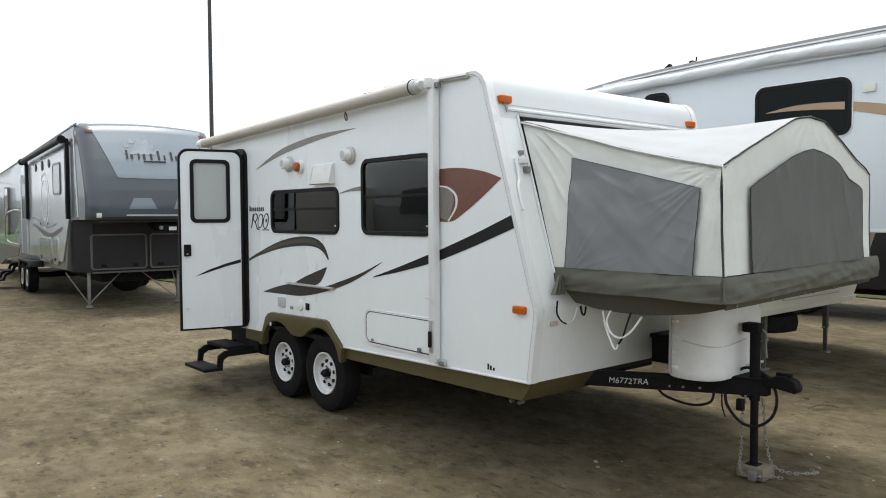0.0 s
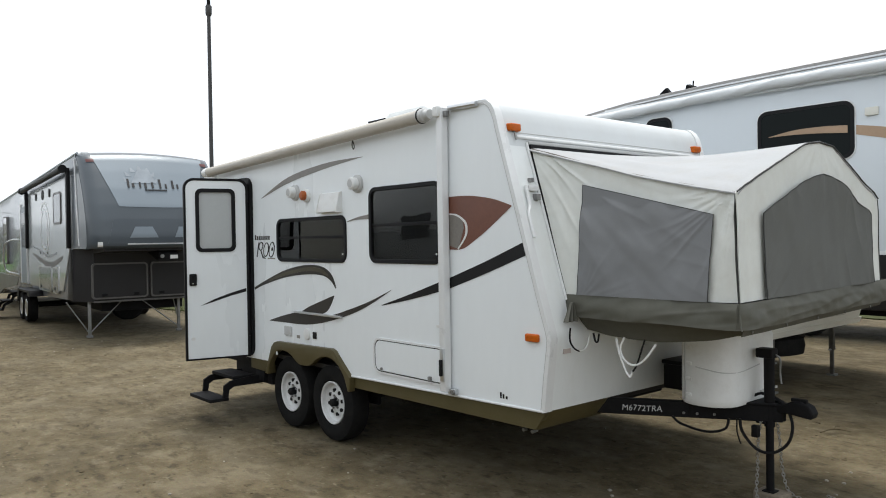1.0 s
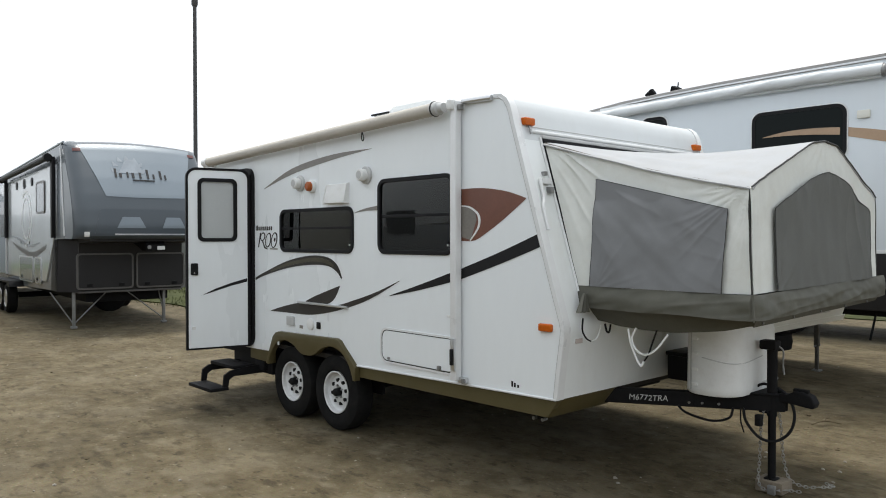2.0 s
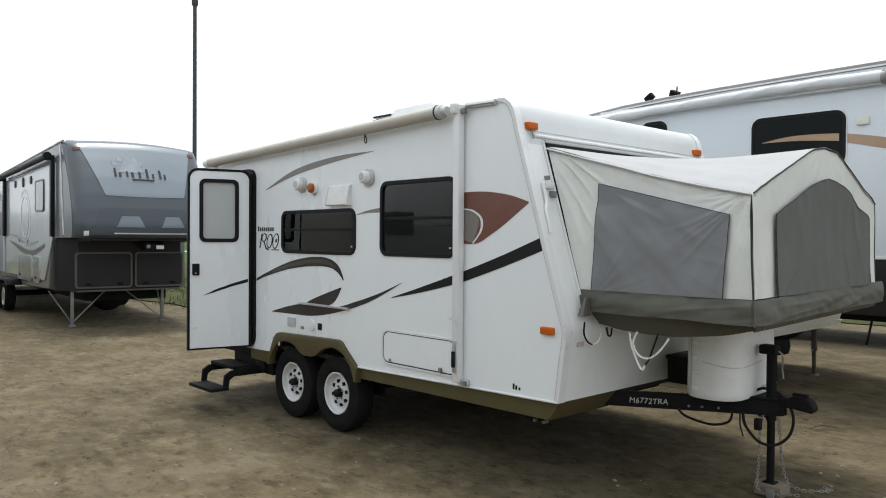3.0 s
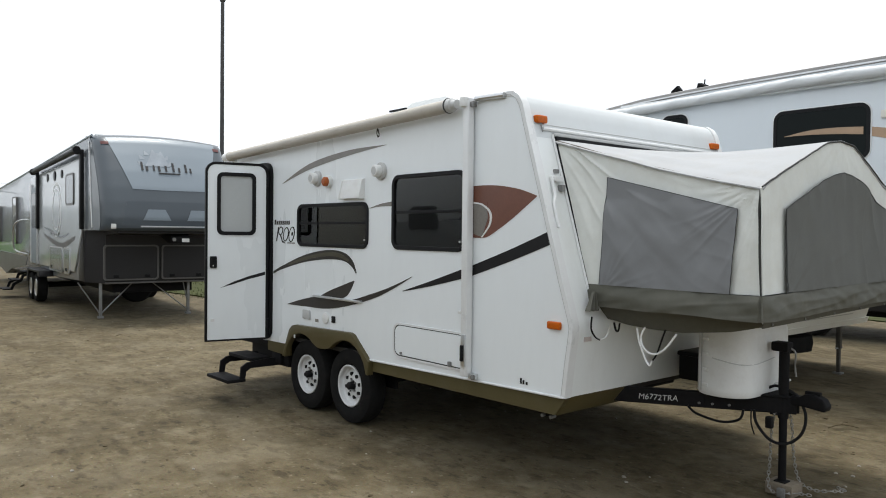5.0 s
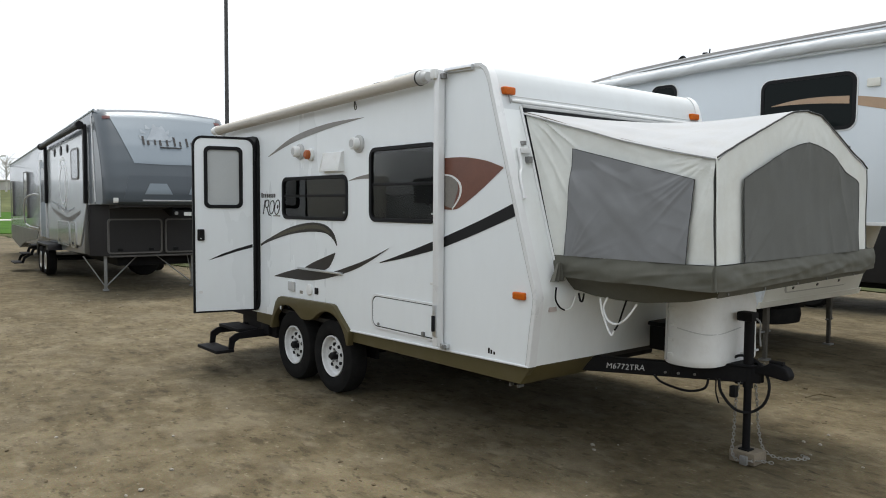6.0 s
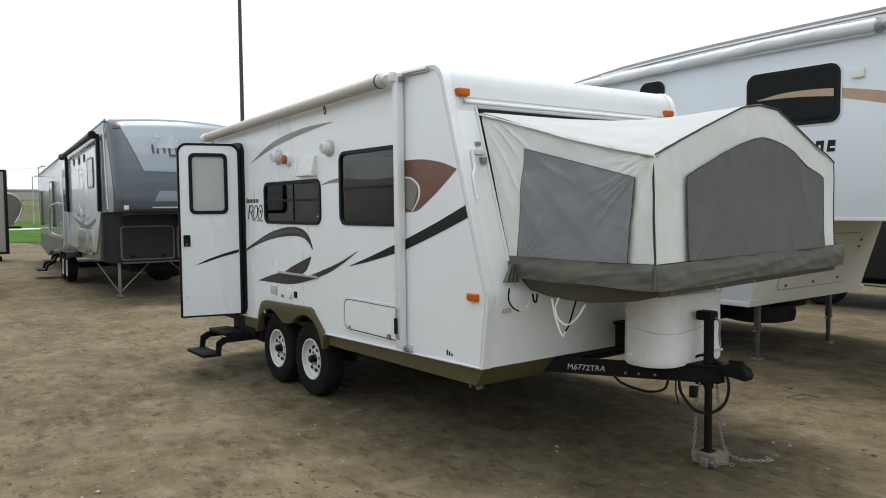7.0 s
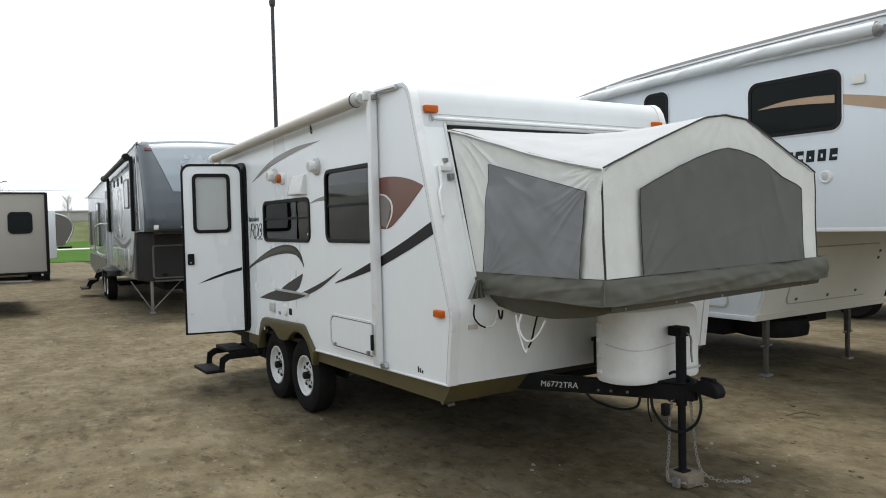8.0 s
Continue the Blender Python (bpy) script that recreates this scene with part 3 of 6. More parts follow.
# low box added under the floor to stop daylight from the far side
part("underbelly_light_stop", box(-5.85, -1.25, 0.40, W - 0.40, 0.40, 0.58, 0.03), BLACK_M, TR, "dark steel box under the chassis, added to keep light out")
for y in (0.55, W - 0.55):
    part("chassis_rail", box(-5.85, -1.25, y - 0.03, y + 0.03, 0.42, 0.56, 0.006), BLACK_M, TR)

# corner mouldings round the side wall
edge = FRONT + [(-5.80, roof_z(-5.8)), (-5.93, 2.57), (-5.95, 2.45), (-5.95, 0.55)]


def moulding(y0, y1):
    P = [Vector(p) for p in edge]
    off = []
    for i, p in enumerate(P):
        d = (P[min(i + 1, len(P) - 1)] - P[max(i - 1, 0)]).normalized()
        off.append((Vector((d.y, -d.x)), p))
    out = [tuple(p + n * 0.009) for n, p in off]
    inn = [tuple(p - n * 0.022) for n, p in off]
    own = bmesh.new()
    q = [[own.verts.new((a[0], y, a[1])) for a in line] for line in (out, inn) for y in (y0, y1)]
    for i in range(len(out) - 1):
        for A, C in ((q[0], q[1]), (q[1], q[3]), (q[3], q[2]), (q[2], q[0])):
            own.faces.new((A[i], A[i + 1], C[i + 1], C[i]))
    bmesh.ops.recalc_face_normals(own, faces=own.faces)
    return own


part("corner_moulding", moulding(-0.007, 0.062), TRIM_W, TR, "white metal corner moulding")
part("corner_moulding", moulding(W - 0.062, W + 0.007), TRIM_W, TR)
part("moulding_insert", tube([(x_ - 0.024, -0.006, z_ - 0.010 * (z_ > 2.6)) for x_, z_ in FRONT], 0.003, 5), GREY_P, TR)
part("bottom_moulding", tube([(-0.705, -0.004, 0.652), (-2.93, -0.004, bottom_z(-2.93) + 0.006)], 0.009, 6), TRIM_W, TR)

# olive lower skirting
part("lower_skirt", prism([(-0.70, 0.640), (-2.93, bottom_z(-2.93) - 0.002), (-2.93, bottom_z(-2.93) - 0.095), (-0.79, 0.52)], "y", 0.012, 0.06), OLIVE, TR, "olive tan lower skirting")
part("lower_skirt", prism([(-4.42, bottom_z(-4.42) - 0.002), (-4.86, bottom_z(-4.86) - 0.002), (-4.86, 0.45), (-4.42, 0.44)], "y", 0.012, 0.06), OLIVE, TR)
part("rear_sill", prism([(-4.87, bottom_z(-4.87) - 0.002), (-5.95, bottom_z(-5.95) - 0.002), (-5.95, 0.47), (-4.87, 0.48)], "y", 0.03, 0.07), BLACK_M, TR)
for y0, y1 in ((0.02, 0.70), (W - 0.70, W - 0.02)):
    part("front_skirt", bev(prism([(-0.698, 0.655), (-0.74, 0.655), (-0.82, 0.525), (-0.785, 0.515)], "y", y0, y1), 0.008, 2), OLIVE, TR)
ARCH_TOP = [(-4.45, 0.445), (-4.31, 0.73), (-4.255, 0.775), (-4.20, 0.79), (-3.20, 0.815), (-3.15, 0.80), (-3.10, 0.755), (-2.90, bottom_z(-2.9) - 0.005)]
ARCH_IN = smooth_line([(-2.935, 0.47, 0), (-2.985, 0.585, 0), (-3.08, 0.68, 0), (-3.20, 0.728, 0), (-3.33, 0.730, 0), (-3.45, 0.690, 0), (-3.53, 0.640, 0), (-3.61, 0.615, 0), (-3.74, 0.610, 0), (-3.82, 0.635, 0), (-3.93, 0.690, 0), (-4.06, 0.712, 0), (-4.20, 0.690, 0), (-4.31, 0.605, 0), (-4.37, 0.51, 0), (-4.39, 0.44, 0)], 4)
part("wheel_arch", bev(prism(ARCH_TOP + [(-2.905, 0.47)] + [(p[0], p[1]) for p in ARCH_IN], "y", -0.042, 0.02), 0.008, 2, 50), OLIVE, TR, "olive double wheel arch flare")
part("wheel_well", box(-4.40, -2.95, 0.30, 0.33, 0.30, 0.80), BLACK_M, TR)
part("wheel_well", box(-4.40, -2.95, 0.042, 0.33, 0.745, 0.79), BLACK, TR)
part("sill_bracket", box(-4.78, -4.60, 0.02, 0.08, 0.33, 0.45, 0.01), BLACK_M, TR)


def wheel(x, y, z, side):
    """A trailer wheel; side -1 shows its face towards lower y."""
    s = side
    w = part("wheel", lathe([(0.185, -0.03 * s), (0.21, -0.085 * s), (0.25, -0.102 * s), (0.30, -0.100 * s), (0.338, -0.084 * s), (0.348, -0.06 * s), (0.350, 0), (0.348, 0.06 * s), (0.338, 0.084 * s), (0.30, 0.1 * s), (0.255, 0.106 * s), (0.21, 0.09 * s), (0.185, 0.04 * s)], (x, y, z), "y", 56, cap=False), RUBBER, TR, "black trailer tyre with a white steel rim")
    part("rim", lathe([(0.192, 0.070 * s), (0.196, 0.088 * s), (0.188, 0.092 * s), (0.178, 0.085 * s), (0.172, 0.052 * s), (0.150, 0.034 * s), (0.118, 0.036 * s), (0.100, 0.050 * s), (0.064, 0.054 * s), (0.05, 0.05 * s), (0.05, 0.02 * s), (0.16, 0.0), (0.19, 0.02 * s)], (x, y, z), "y", 48, cap=False), RIM, w, "white modular steel rim")
    part("hub", lathe([(0.036, 0.03 * s), (0.036, 0.095 * s), (0.026, 0.105 * s), (0.0, 0.106 * s)], (x, y, z), "y", 20), BLACK, w, "black hub cap")
    for k in range(8):
        a = k * math.tau / 8 + 0.2
        part("rim_hole", lathe([(0.0175, 0.02 * s), (0.0175, 0.0565 * s), (0.0, 0.057 * s)], (x + 0.108 * math.cos(a), y, z + 0.108 * math.sin(a)), "y", 12), BLACK, w)
    for k in range(5):
        a = k * math.tau / 5 + 0.5
        part("lug_nut", lathe([(0.009, 0.04 * s), (0.009, 0.068 * s), (0.0, 0.07 * s)], (x + 0.062 * math.cos(a), y, z + 0.062 * math.sin(a)), "y", 6), GALV, w)


for wx, wz in ((-3.315, 0.303), (-4.075, 0.298)):
    wheel(wx, 0.13, wz, -1)
    wheel(wx, W - 0.13, wz, 1)
    part("axle", tube([(wx, 0.15, wz), (wx, W - 0.15, wz)], 0.03, 10), BLACK_M, TR)


# windows of the side wall
def ring_frame(x0, x1, z0, z1, r, w, y0, y1, mat_, name="window_frame", parent=TR):
    return part(name, bev(slab(rrect(x0, x1, z0, z1, r), [rrect(x0 + w, x1 - w, z0 + w, z1 - w, max(r - w, 0.02))], "y", y0, y1), 0.004, 1, 60), mat_, parent)


for (x0, x1, z0, z1), split in ((WIN1, 0.55), (WIN2, 0.5)):
    win = part("window", prism(rrect(x0 + 0.015, x1 - 0.015, z0 + 0.015, z1 - 0.015, 0.07), "y", 0.002, 0.008), GLASS, TR, "dark tinted window with black frame")
    win.visible_shadow = False
    ring_frame(x0, x1, z0, z1, 0.085, 0.034, -0.014, 0.012, BLACK, parent=win)
    zs = z0 + (z1 - z0) * split
    part("slider_bar", box(x0 + 0.03, x1 - 0.03, -0.001, 0.012, zs - 0.012, zs + 0.012, 0.003), BLACK, win)
    part("latch", box(x1 - 0.075, x1 - 0.063, -0.004, 0.004, z0 + 0.07, z0 + 0.085, 0.002), PLASTIC_W, win)
for x0, x1, z0, z1 in ((-4.0, -3.0, 1.6, 2.1), (-2.4, -1.6, 1.6, 2.2)):
    fw_ = part("window", prism(rrect(x0, x1, z0, z1, 0.08), "y", W - 0.02, W - 0.014), GLASS, TR)
    fw_.visible_shadow = False
part("interior_cabinet", box(-4.75, -3.95, W - 0.6, W - 0.05, 1.55, 2.5, 0.01), TAN_IN, TR)
part("interior_cabinet", box(-2.95, -2.45, W - 0.55, W - 0.05, 0.64, 2.4, 0.01), TAN_IN, TR)
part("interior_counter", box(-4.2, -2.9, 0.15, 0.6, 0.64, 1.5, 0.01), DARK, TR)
part("interior_shelf", box(-2.58, -2.50, 0.12, 0.50, 1.60, 2.20, 0.006), TAN_IN, TR, "tan shelf unit behind the pane")
for k in range(4):
    part("interior_slat", box(-2.50, -2.34, 0.12, 0.48, 1.80 + 0.09 * k, 1.815 + 0.09 * k), PLASTIC_W, TR)
part("interior_cushion", box(-2.16, -1.60, 0.22, 0.36, 1.90, 2.06, 0.05, seg=3), PLASTIC_W, TR, "pale folded cushion behind the pane")
part("interior_valance", box(-2.56, -1.70, 0.10, 0.14, 2.13, 2.20, 0.01), TAN_IN, TR)
part("interior_panel", box(-4.12, -3.88, 0.12, 0.16, 1.60, 2.02, 0.01), TAN_IN, TR, "tan curtain behind the pane")
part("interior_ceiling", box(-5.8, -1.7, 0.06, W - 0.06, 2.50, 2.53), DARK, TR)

# entry door, standing open
dh, df = Vector((-4.775, -0.035, 0)), Vector((-4.93, -0.665, 0))
DU = (df - dh).normalized()
DN = Vector((-DU.y, DU.x, 0))
if DN.x < 0:
    DN = -DN
DL = (df - dh).length
doorm = Matrix(((DU.x, DN.x, 0, dh.x), (DU.y, DN.y, 0, dh.y), (0, 0, 1, 0), (0, 0, 0, 1)))


def on_door(bm):
    """From door axes (along the leaf, out of its face, up) into the world."""
    bmesh.ops.transform(bm, matrix=doorm, verts=bm.verts)
    bmesh.ops.recalc_face_normals(bm, faces=bm.faces)
    return bm


def leaf(a0, a1, b0, b1, r):
    """A door outline, rounded at its head and square at its foot."""
    return rrect(a0, a1, b0, b1, r)[:12] + [(a0, b0), (a1, b0)]


d_out = leaf(0.0, DL, 0.582, 2.44, 0.10)
d_win = rrect(0.135, DL - 0.115, 1.685, 2.335, 0.06)
door = part("door", on_door(slab(leaf(0.028, DL - 0.022, 0.600, 2.415, 0.085), [rrect(0.15, DL - 0.13, 1.70, 2.32, 0.05)], "y", -0.03, 0.003)), WHITE, TR, "white entry door standing open, black edged")
part("door_edge", on_door(slab(d_out, [leaf(0.028, DL - 0.022, 0.600, 2.415, 0.085)], "y", -0.042, 0.008)), BLACK, door, "black rubber door edging")
part("door_window_frame", on_door(slab(d_win, [rrect(0.172, DL - 0.152, 1.722, 2.298, 0.035)], "y", -0.03, 0.014)), BLACK, door)
part("door_pane", on_door(prism(rrect(0.16, DL - 0.14, 1.71, 2.31, 0.04), "y", -0.012, -0.005)), FROST, door, "pale frosted door pane")
lock = part("door_latch", on_door(prism(rrect(DL - 0.115, DL - 0.045, 1.345, 1.465, 0.012), "y", 0.003, 0.022)), BLACK, door, "black flush latch and lock")
part("latch_grip", on_door(prism(rrect(DL - 0.10, DL - 0.06, 1.41, 1.45, 0.01), "y", 0.022, 0.034)), BLACK_M, lock)
part("lock_key", on_door(prism(rrect(DL - 0.083, DL - 0.071, 1.362, 1.374, 0.005), "y", 0.022, 0.027)), ALU, lock)
part("hold_back_clip", on_door(prism(rrect(DL - 0.09, DL - 0.055, 0.79, 0.82, 0.008), "y", 0.003, 0.02)), PLASTIC_W, door)
part("door_decal", on_door(prism([(0.035, 1.30), (0.2, 1.255), (0.36, 1.20), (0.50, 1.135), (0.36, 1.175), (0.2, 1.225), (0.035, 1.265)], "y", 0.003, 0.0055)), DECAL_BLACK, door)
part("door_frame", slab(rrect(-5.47, -4.735, 0.575, 2.46, 0.115), [rrect(-5.43, -4.80, 0.615, 2.425, 0.09)], "y", -0.032, 0.03), BLACK, TR, "black rubber door surround")
for z in (0.75, 1.5, 2.25):
    part("door_hinge", tube([(-4.765, -0.045, z - 0.05), (-4.765, -0.045, z + 0.05)], 0.014, 8), BLACK, TR)

# folding step under the door
stp = part("folding_step", box(-5.25, -4.73, -0.26, -0.03, 0.365, 0.40, 0.008), BLACK_M, TR, "black steel double folding step")
part("lower_tread", box(-5.22, -4.70, -0.52, -0.32, 0.165, 0.20, 0.008), BLACK_M, stp)
for x in (-5.22, -4.72):
    part("step_arm", prism([(-0.08, 0.385), (-0.30, 0.36), (-0.365, 0.32), (-0.38, 0.18), (-0.325, 0.18), (-0.31, 0.27), (-0.26, 0.30), (0.10, 0.30), (0.10, 0.385)], "x", x - 0.012, x + 0.012), BLACK_M, stp)
part("step_box", box(-5.34, -4.50, 0.065, 0.45, 0.30, 0.50, 0.01), BLACK_M, stp)

# awning
aw = part("awning", tube([(-1.77, -0.085, 2.695), (-3.0, -0.087, 2.658), (-4.4, -0.085, 2.615), (-5.66, -0.085, 2.575)], 0.050, 20), AWNING, TR, "rolled beige awning along the roof edge")
part("end_cap", lathe([(0.052, -0.03), (0.054, 0.0), (0.052, 0.035), (0.040, 0.045), (0.036, 0.09), (0.0, 0.09)], (-1.79, -0.085, 2.695), "x", 24), GREY_P, aw, "grey white awning end cap")
part("end_band", lathe([(0.0585, -0.006), (0.0585, 0.006)], (-1.80, -0.085, 2.695), "x", 24), PIPING, aw)
part("end_cap", lathe([(0.0, -0.1), (0.045, -0.1), (0.054, -0.03), (0.056, 0.02)], (-5.64, -0.085, 2.575), "x", 24), PLASTIC_W, aw)
part("pull_loop", tube(smooth_line([(-2.76, -0.06, 2.63), (-2.775, -0.055, 2.58), (-2.765, -0.05, 2.55), (-2.75, -0.05, 2.57), (-2.757, -0.06, 2.62)]), 0.005, 5), PIPING, aw)
arm = part("awning_arm", box(-1.652, -1.588, -0.075, -0.012, 0.66, 2.735, 0.012), TRIM_W, TR, "flat white metal awning arm")
part("arm_head", box(-1.665, -1.60, -0.105, -0.05, 2.665, 2.745, 0.02), PLASTIC_W, arm)
part("arm_slider", box(-1.632, -1.588, -0.09, -0.074, 0.74, 0.98, 0.006), ALU, arm)
part("arm_lock", box(-1.622, -1.598, -0.108, -0.088, 0.78, 0.90, 0.006), BLACK, arm)
part("arm_foot", box(-1.595, -1.525, -0.045, -0.001, 0.645, 0.69, 0.010), ALU, arm)
part("arm_bolt", lathe([(0.018, -0.065), (0.018, -0.045)], (-1.53, 0, 0.668), "y", 12), GALV, arm)
part("awning_rail", tube([(-1.56, -0.028, 2.725), (-1.27, -0.022, 2.718)], 0.020, 10), ALU, TR, "bright metal awning rail end")
part("rail_pivot", box(-1.585, -1.55, -0.065, -0.025, 2.665, 2.705, 0.006), GALV, TR)
part("far_arm", box(-5.60, -5.53, -0.07, -0.034, 0.62, 2.62, 0.01), TRIM_W, TR)


# painted graphics on the side, as thin film
def decal(upper, lower, mat_, y=-0.0035, parent=TR):
    u, l = smooth_line([(*p, 0) for p in upper]), smooth_line([(*p, 0) for p in lower])
    own = bmesh.new()
    n = min(len(u), len(l))
    front = [[own.verts.new((line[i][0], y, line[i][1])) for i in range(n)] for line in (u, l)]
    rear = [[own.verts.new((line[i][0], -0.0003, line[i][1])) for i in range(n)] for line in (u, l)]
    for i in range(n - 1):
        own.faces.new((front[0][i], front[0][i + 1], front[1][i + 1], front[1][i]))
        own.faces.new((front[0][i], front[0][i + 1], rear[0][i + 1], rear[0][i]))
        own.faces.new((front[1][i], front[1][i + 1], rear[1][i + 1], rear[1][i]))
    bmesh.ops.recalc_face_normals(own, faces=own.faces)
    return part("decal", own, mat_, parent)


decal([(-4.53, 2.23), (-3.98, 2.40), (-3.31, 2.478), (-2.70, 2.484)], [(-4.53, 2.225), (-3.98, 2.345), (-3.31, 2.43), (-2.70, 2.482)], DECAL_GREY)
decal([(-4.72, 1.305), (-4.52, 1.372), (-4.08, 1.495), (-3.67, 1.555), (-3.38, 1.545), (-3.22, 1.475), (-3.145, 1.36)], [(-4.72, 1.28), (-4.52, 1.338), (-4.08, 1.425), (-3.67, 1.467), (-3.38, 1.465), (-3.235, 1.42), (-3.155, 1.352)], DECAL_DARK)
decal([(-4.40, 1.395), (-4.08, 1.475), (-3.67, 1.533), (-3.42, 1.528), (-3.27, 1.475)], [(-4.40, 1.378), (-4.08, 1.445), (-3.67, 1.497), (-3.42, 1.492), (-3.28, 1.455)], DECAL_OLIVE, -0.0055)
decal([(-3.185, 1.29), (-3.40, 1.23), (-3.62, 1.165), (-3.78, 1.105)], [(-3.18, 1.285), (-3.24, 1.20), (-3.32, 1.135), (-3.50, 1.085)], DECAL_DARK, -0.003)
decal([(-4.40, 0.985), (-4.07, 1.06), (-3.78, 1.10), (-3.29, 1.105), (-2.94, 1.18), (-2.62, 1.27), (-2.33, 1.372)], [(-4.40, 0.98), (-4.05, 0.985), (-3.66, 0.995), (-3.29, 1.05), (-2.88, 1.15), (-2.60, 1.25), (-2.33, 1.37)], DECAL_DARK)
decal([(-2.46, 1.245), (-2.1, 1.345), (-1.68, 1.47), (-1.57, 1.503), (-1.2, 1.625), (-0.85, 1.752)], [(-2.46, 1.24), (-2.1, 1.305), (-1.68, 1.395), (-1.57, 1.425), (-1.2, 1.54), (-0.82, 1.668)], DECAL_BLACK)
decal([(-1.60, 2.085), (-1.45, 2.085), (-1.31, 2.075), (-1.13, 2.045), (-0.965, 1.995)], [(-1.60, 1.70), (-1.46, 1.705), (-1.33, 1.765), (-1.18, 1.85), (-0.965, 1.99)], DECAL_RED)
decal([(-1.60, 1.955), (-1.53, 1.945), (-1.46, 1.91), (-1.44, 1.85)], [(-1.60, 1.73), (-1.56, 1.72), (-1.51, 1.71), (-1.49, 1.73)], DECAL_GREY, -0.0055)
decal([(-1.60, 1.965), (-1.50, 1.95), (-1.41, 1.89), (-1.41, 1.80), (-1.50, 1.70)], [(-1.60, 1.955), (-1.51, 1.94), (-1.43, 1.885), (-1.43, 1.80), (-1.51, 1.705)], PLASTIC_W, -0.007)
decal([(-2.95, 1.945), (-2.80, 1.975), (-2.62, 1.995)], [(-2.95, 1.94), (-2.80, 1.955), (-2.62, 1.955)], DECAL_GREY)

# maker's mark drawn as plain bars and rings
for k in range(8):
    x, tall = -4.70 + k * 0.042, 0.052 if k == 0 else 0.040
    part("mark_bar", prism([(x, 1.80), (x + 0.028, 1.80), (x + 0.030, 1.80 + tall), (x + 0.004, 1.80 + tall)], "y", -0.003, -0.0003), DECAL_DARK, TR)


def oval(cx, cz, rx, rz, lean):
    return [(cx + rx * math.cos(t * math.tau / 24) + lean * rz * math.sin(t * math.tau / 24), cz + rz * math.sin(t * math.tau / 24)) for t in range(24)]


for cx_, cz_, rx_, rz_ in ((-4.565, 1.735, 0.050, 0.045), (-4.455, 1.700, 0.058, 0.075), (-4.335, 1.700, 0.060, 0.080)):
    part("mark_ring", slab(oval(cx_, cz_, rx_, rz_, 0.25), [oval(cx_ - 0.003, cz_, rx_ - 0.015, rz_ - 0.011, 0.25)], "y", -0.003, -0.0003), DECAL_BLACK, TR)
part("mark_stroke", prism([(-4.665, 1.625), (-4.648, 1.625), (-4.600, 1.775), (-4.622, 1.775)], "y", -0.003, -0.0003), DECAL_BLACK, TR)
part("mark_stroke", prism([(-4.585, 1.70), (-4.565, 1.70), (-4.525, 1.635), (-4.47, 1.612), (-4.47, 1.604), (-4.535, 1.615)], "y", -0.003, -0.0003), DECAL_BLACK, TR)
part("mark_dot", prism(oval(-4.325, 1.705, 0.016, 0.02, 0.2), "y", -0.003, -0.0003), DECAL_BLACK, TR)
part("mark_bar", box(-4.42, -4.27, -0.003, -0.0003, 1.605, 1.618), DECAL_GREY, TR)

# small fittings on the side wall
for x, z in ((-3.83, 2.245), (-2.775, 2.26)):
    v = part("round_vent", lathe([(0.076, 0.0), (0.076, -0.02), (0.066, -0.03), (0.06, -0.03)], (x, 0, z), "y", 24), GREY_P, TR, "round white plastic vent")
    part("vent_cap", lathe([(0.052, -0.025), (0.052, -0.078), (0.043, -0.087), (0.0, -0.087)], (x, 0, z), "y", 24), PLASTIC_W, v)
    part("vent_recess", lathe([(0.034, -0.086), (0.034, -0.0885), (0.0, -0.0885)], (x, 0, z), "y", 20), GREY_P, v)
pl = part("porch_light", lathe([(0.062, 0.0), (0.06, -0.03), (0.05, -0.035)], (-3.62, 0, 2.205), "y", 24), PLASTIC_W, TR, "round porch light with an amber lens")
part("amber_lens", lathe([(0.046, -0.03), (0.044, -0.06), (0.028, -0.073), (0.0, -0.073)], (-3.62, 0, 2.205), "y", 24), PORCH_LENS, pl)
hood = part("range_hood_vent", prism([(0.0, 2.21), (-0.02, 2.205), (-0.055, 2.06), (-0.055, 2.035), (0.0, 2.035)], "x", -3.36, -3.04), PLASTIC_W, TR, "white range hood vent flap")
for x in (-3.365, -3.04):
    part("hood_side", prism([(0.0, 2.215), (-0.03, 2.2), (-0.065, 2.04), (-0.065, 2.03), (0.0, 2.03)], "x", x, x + 0.008), PLASTIC_W, hood)
ht = part("storage_hatch", bev(prism(rrect(-2.555, -1.682, 0.705, 0.950, 0.06), "y", -0.008, 0.0), 0.003, 1, 60), WHITE, TR, "white baggage hatch with two catches")
part("hatch_frame", slab(rrect(-2.580, -1.657, 0.680, 0.975, 0.080), [rrect(-2.564, -1.673, 0.696, 0.959, 0.068)], "y", -0.011, 0.0), TRIM_W, ht, "white hatch frame")
# dark strip draws the thin shadow in the gap round the hatch
part("hatch_shadow_line", slab(rrect(-2.564, -1.673, 0.696, 0.959, 0.068), [rrect(-2.557, -1.680, 0.703, 0.952, 0.062)], "y", -0.0045, 0.0), PIPING, ht, "thin dark strip for the shadow in the gap round the hatch")
part("hatch_catch", box(-1.85, -1.820, -0.03, -0.008, 0.70, 0.740, 0.006), GALV, ht)
part("hatch_catch", box(-2.47, -2.450, -0.024, -0.008, 0.712, 0.735, 0.006), GALV, ht)
part("hatch_holder", box(-1.735, -1.70, -0.03, 0.0, 1.12, 1.14, 0.004), PLASTIC_W, TR)
part("table_rail", box(-3.87, -3.05, -0.03, 0.0, 1.095, 1.115, 0.004), ALU, TR, "thin aluminium table rail")
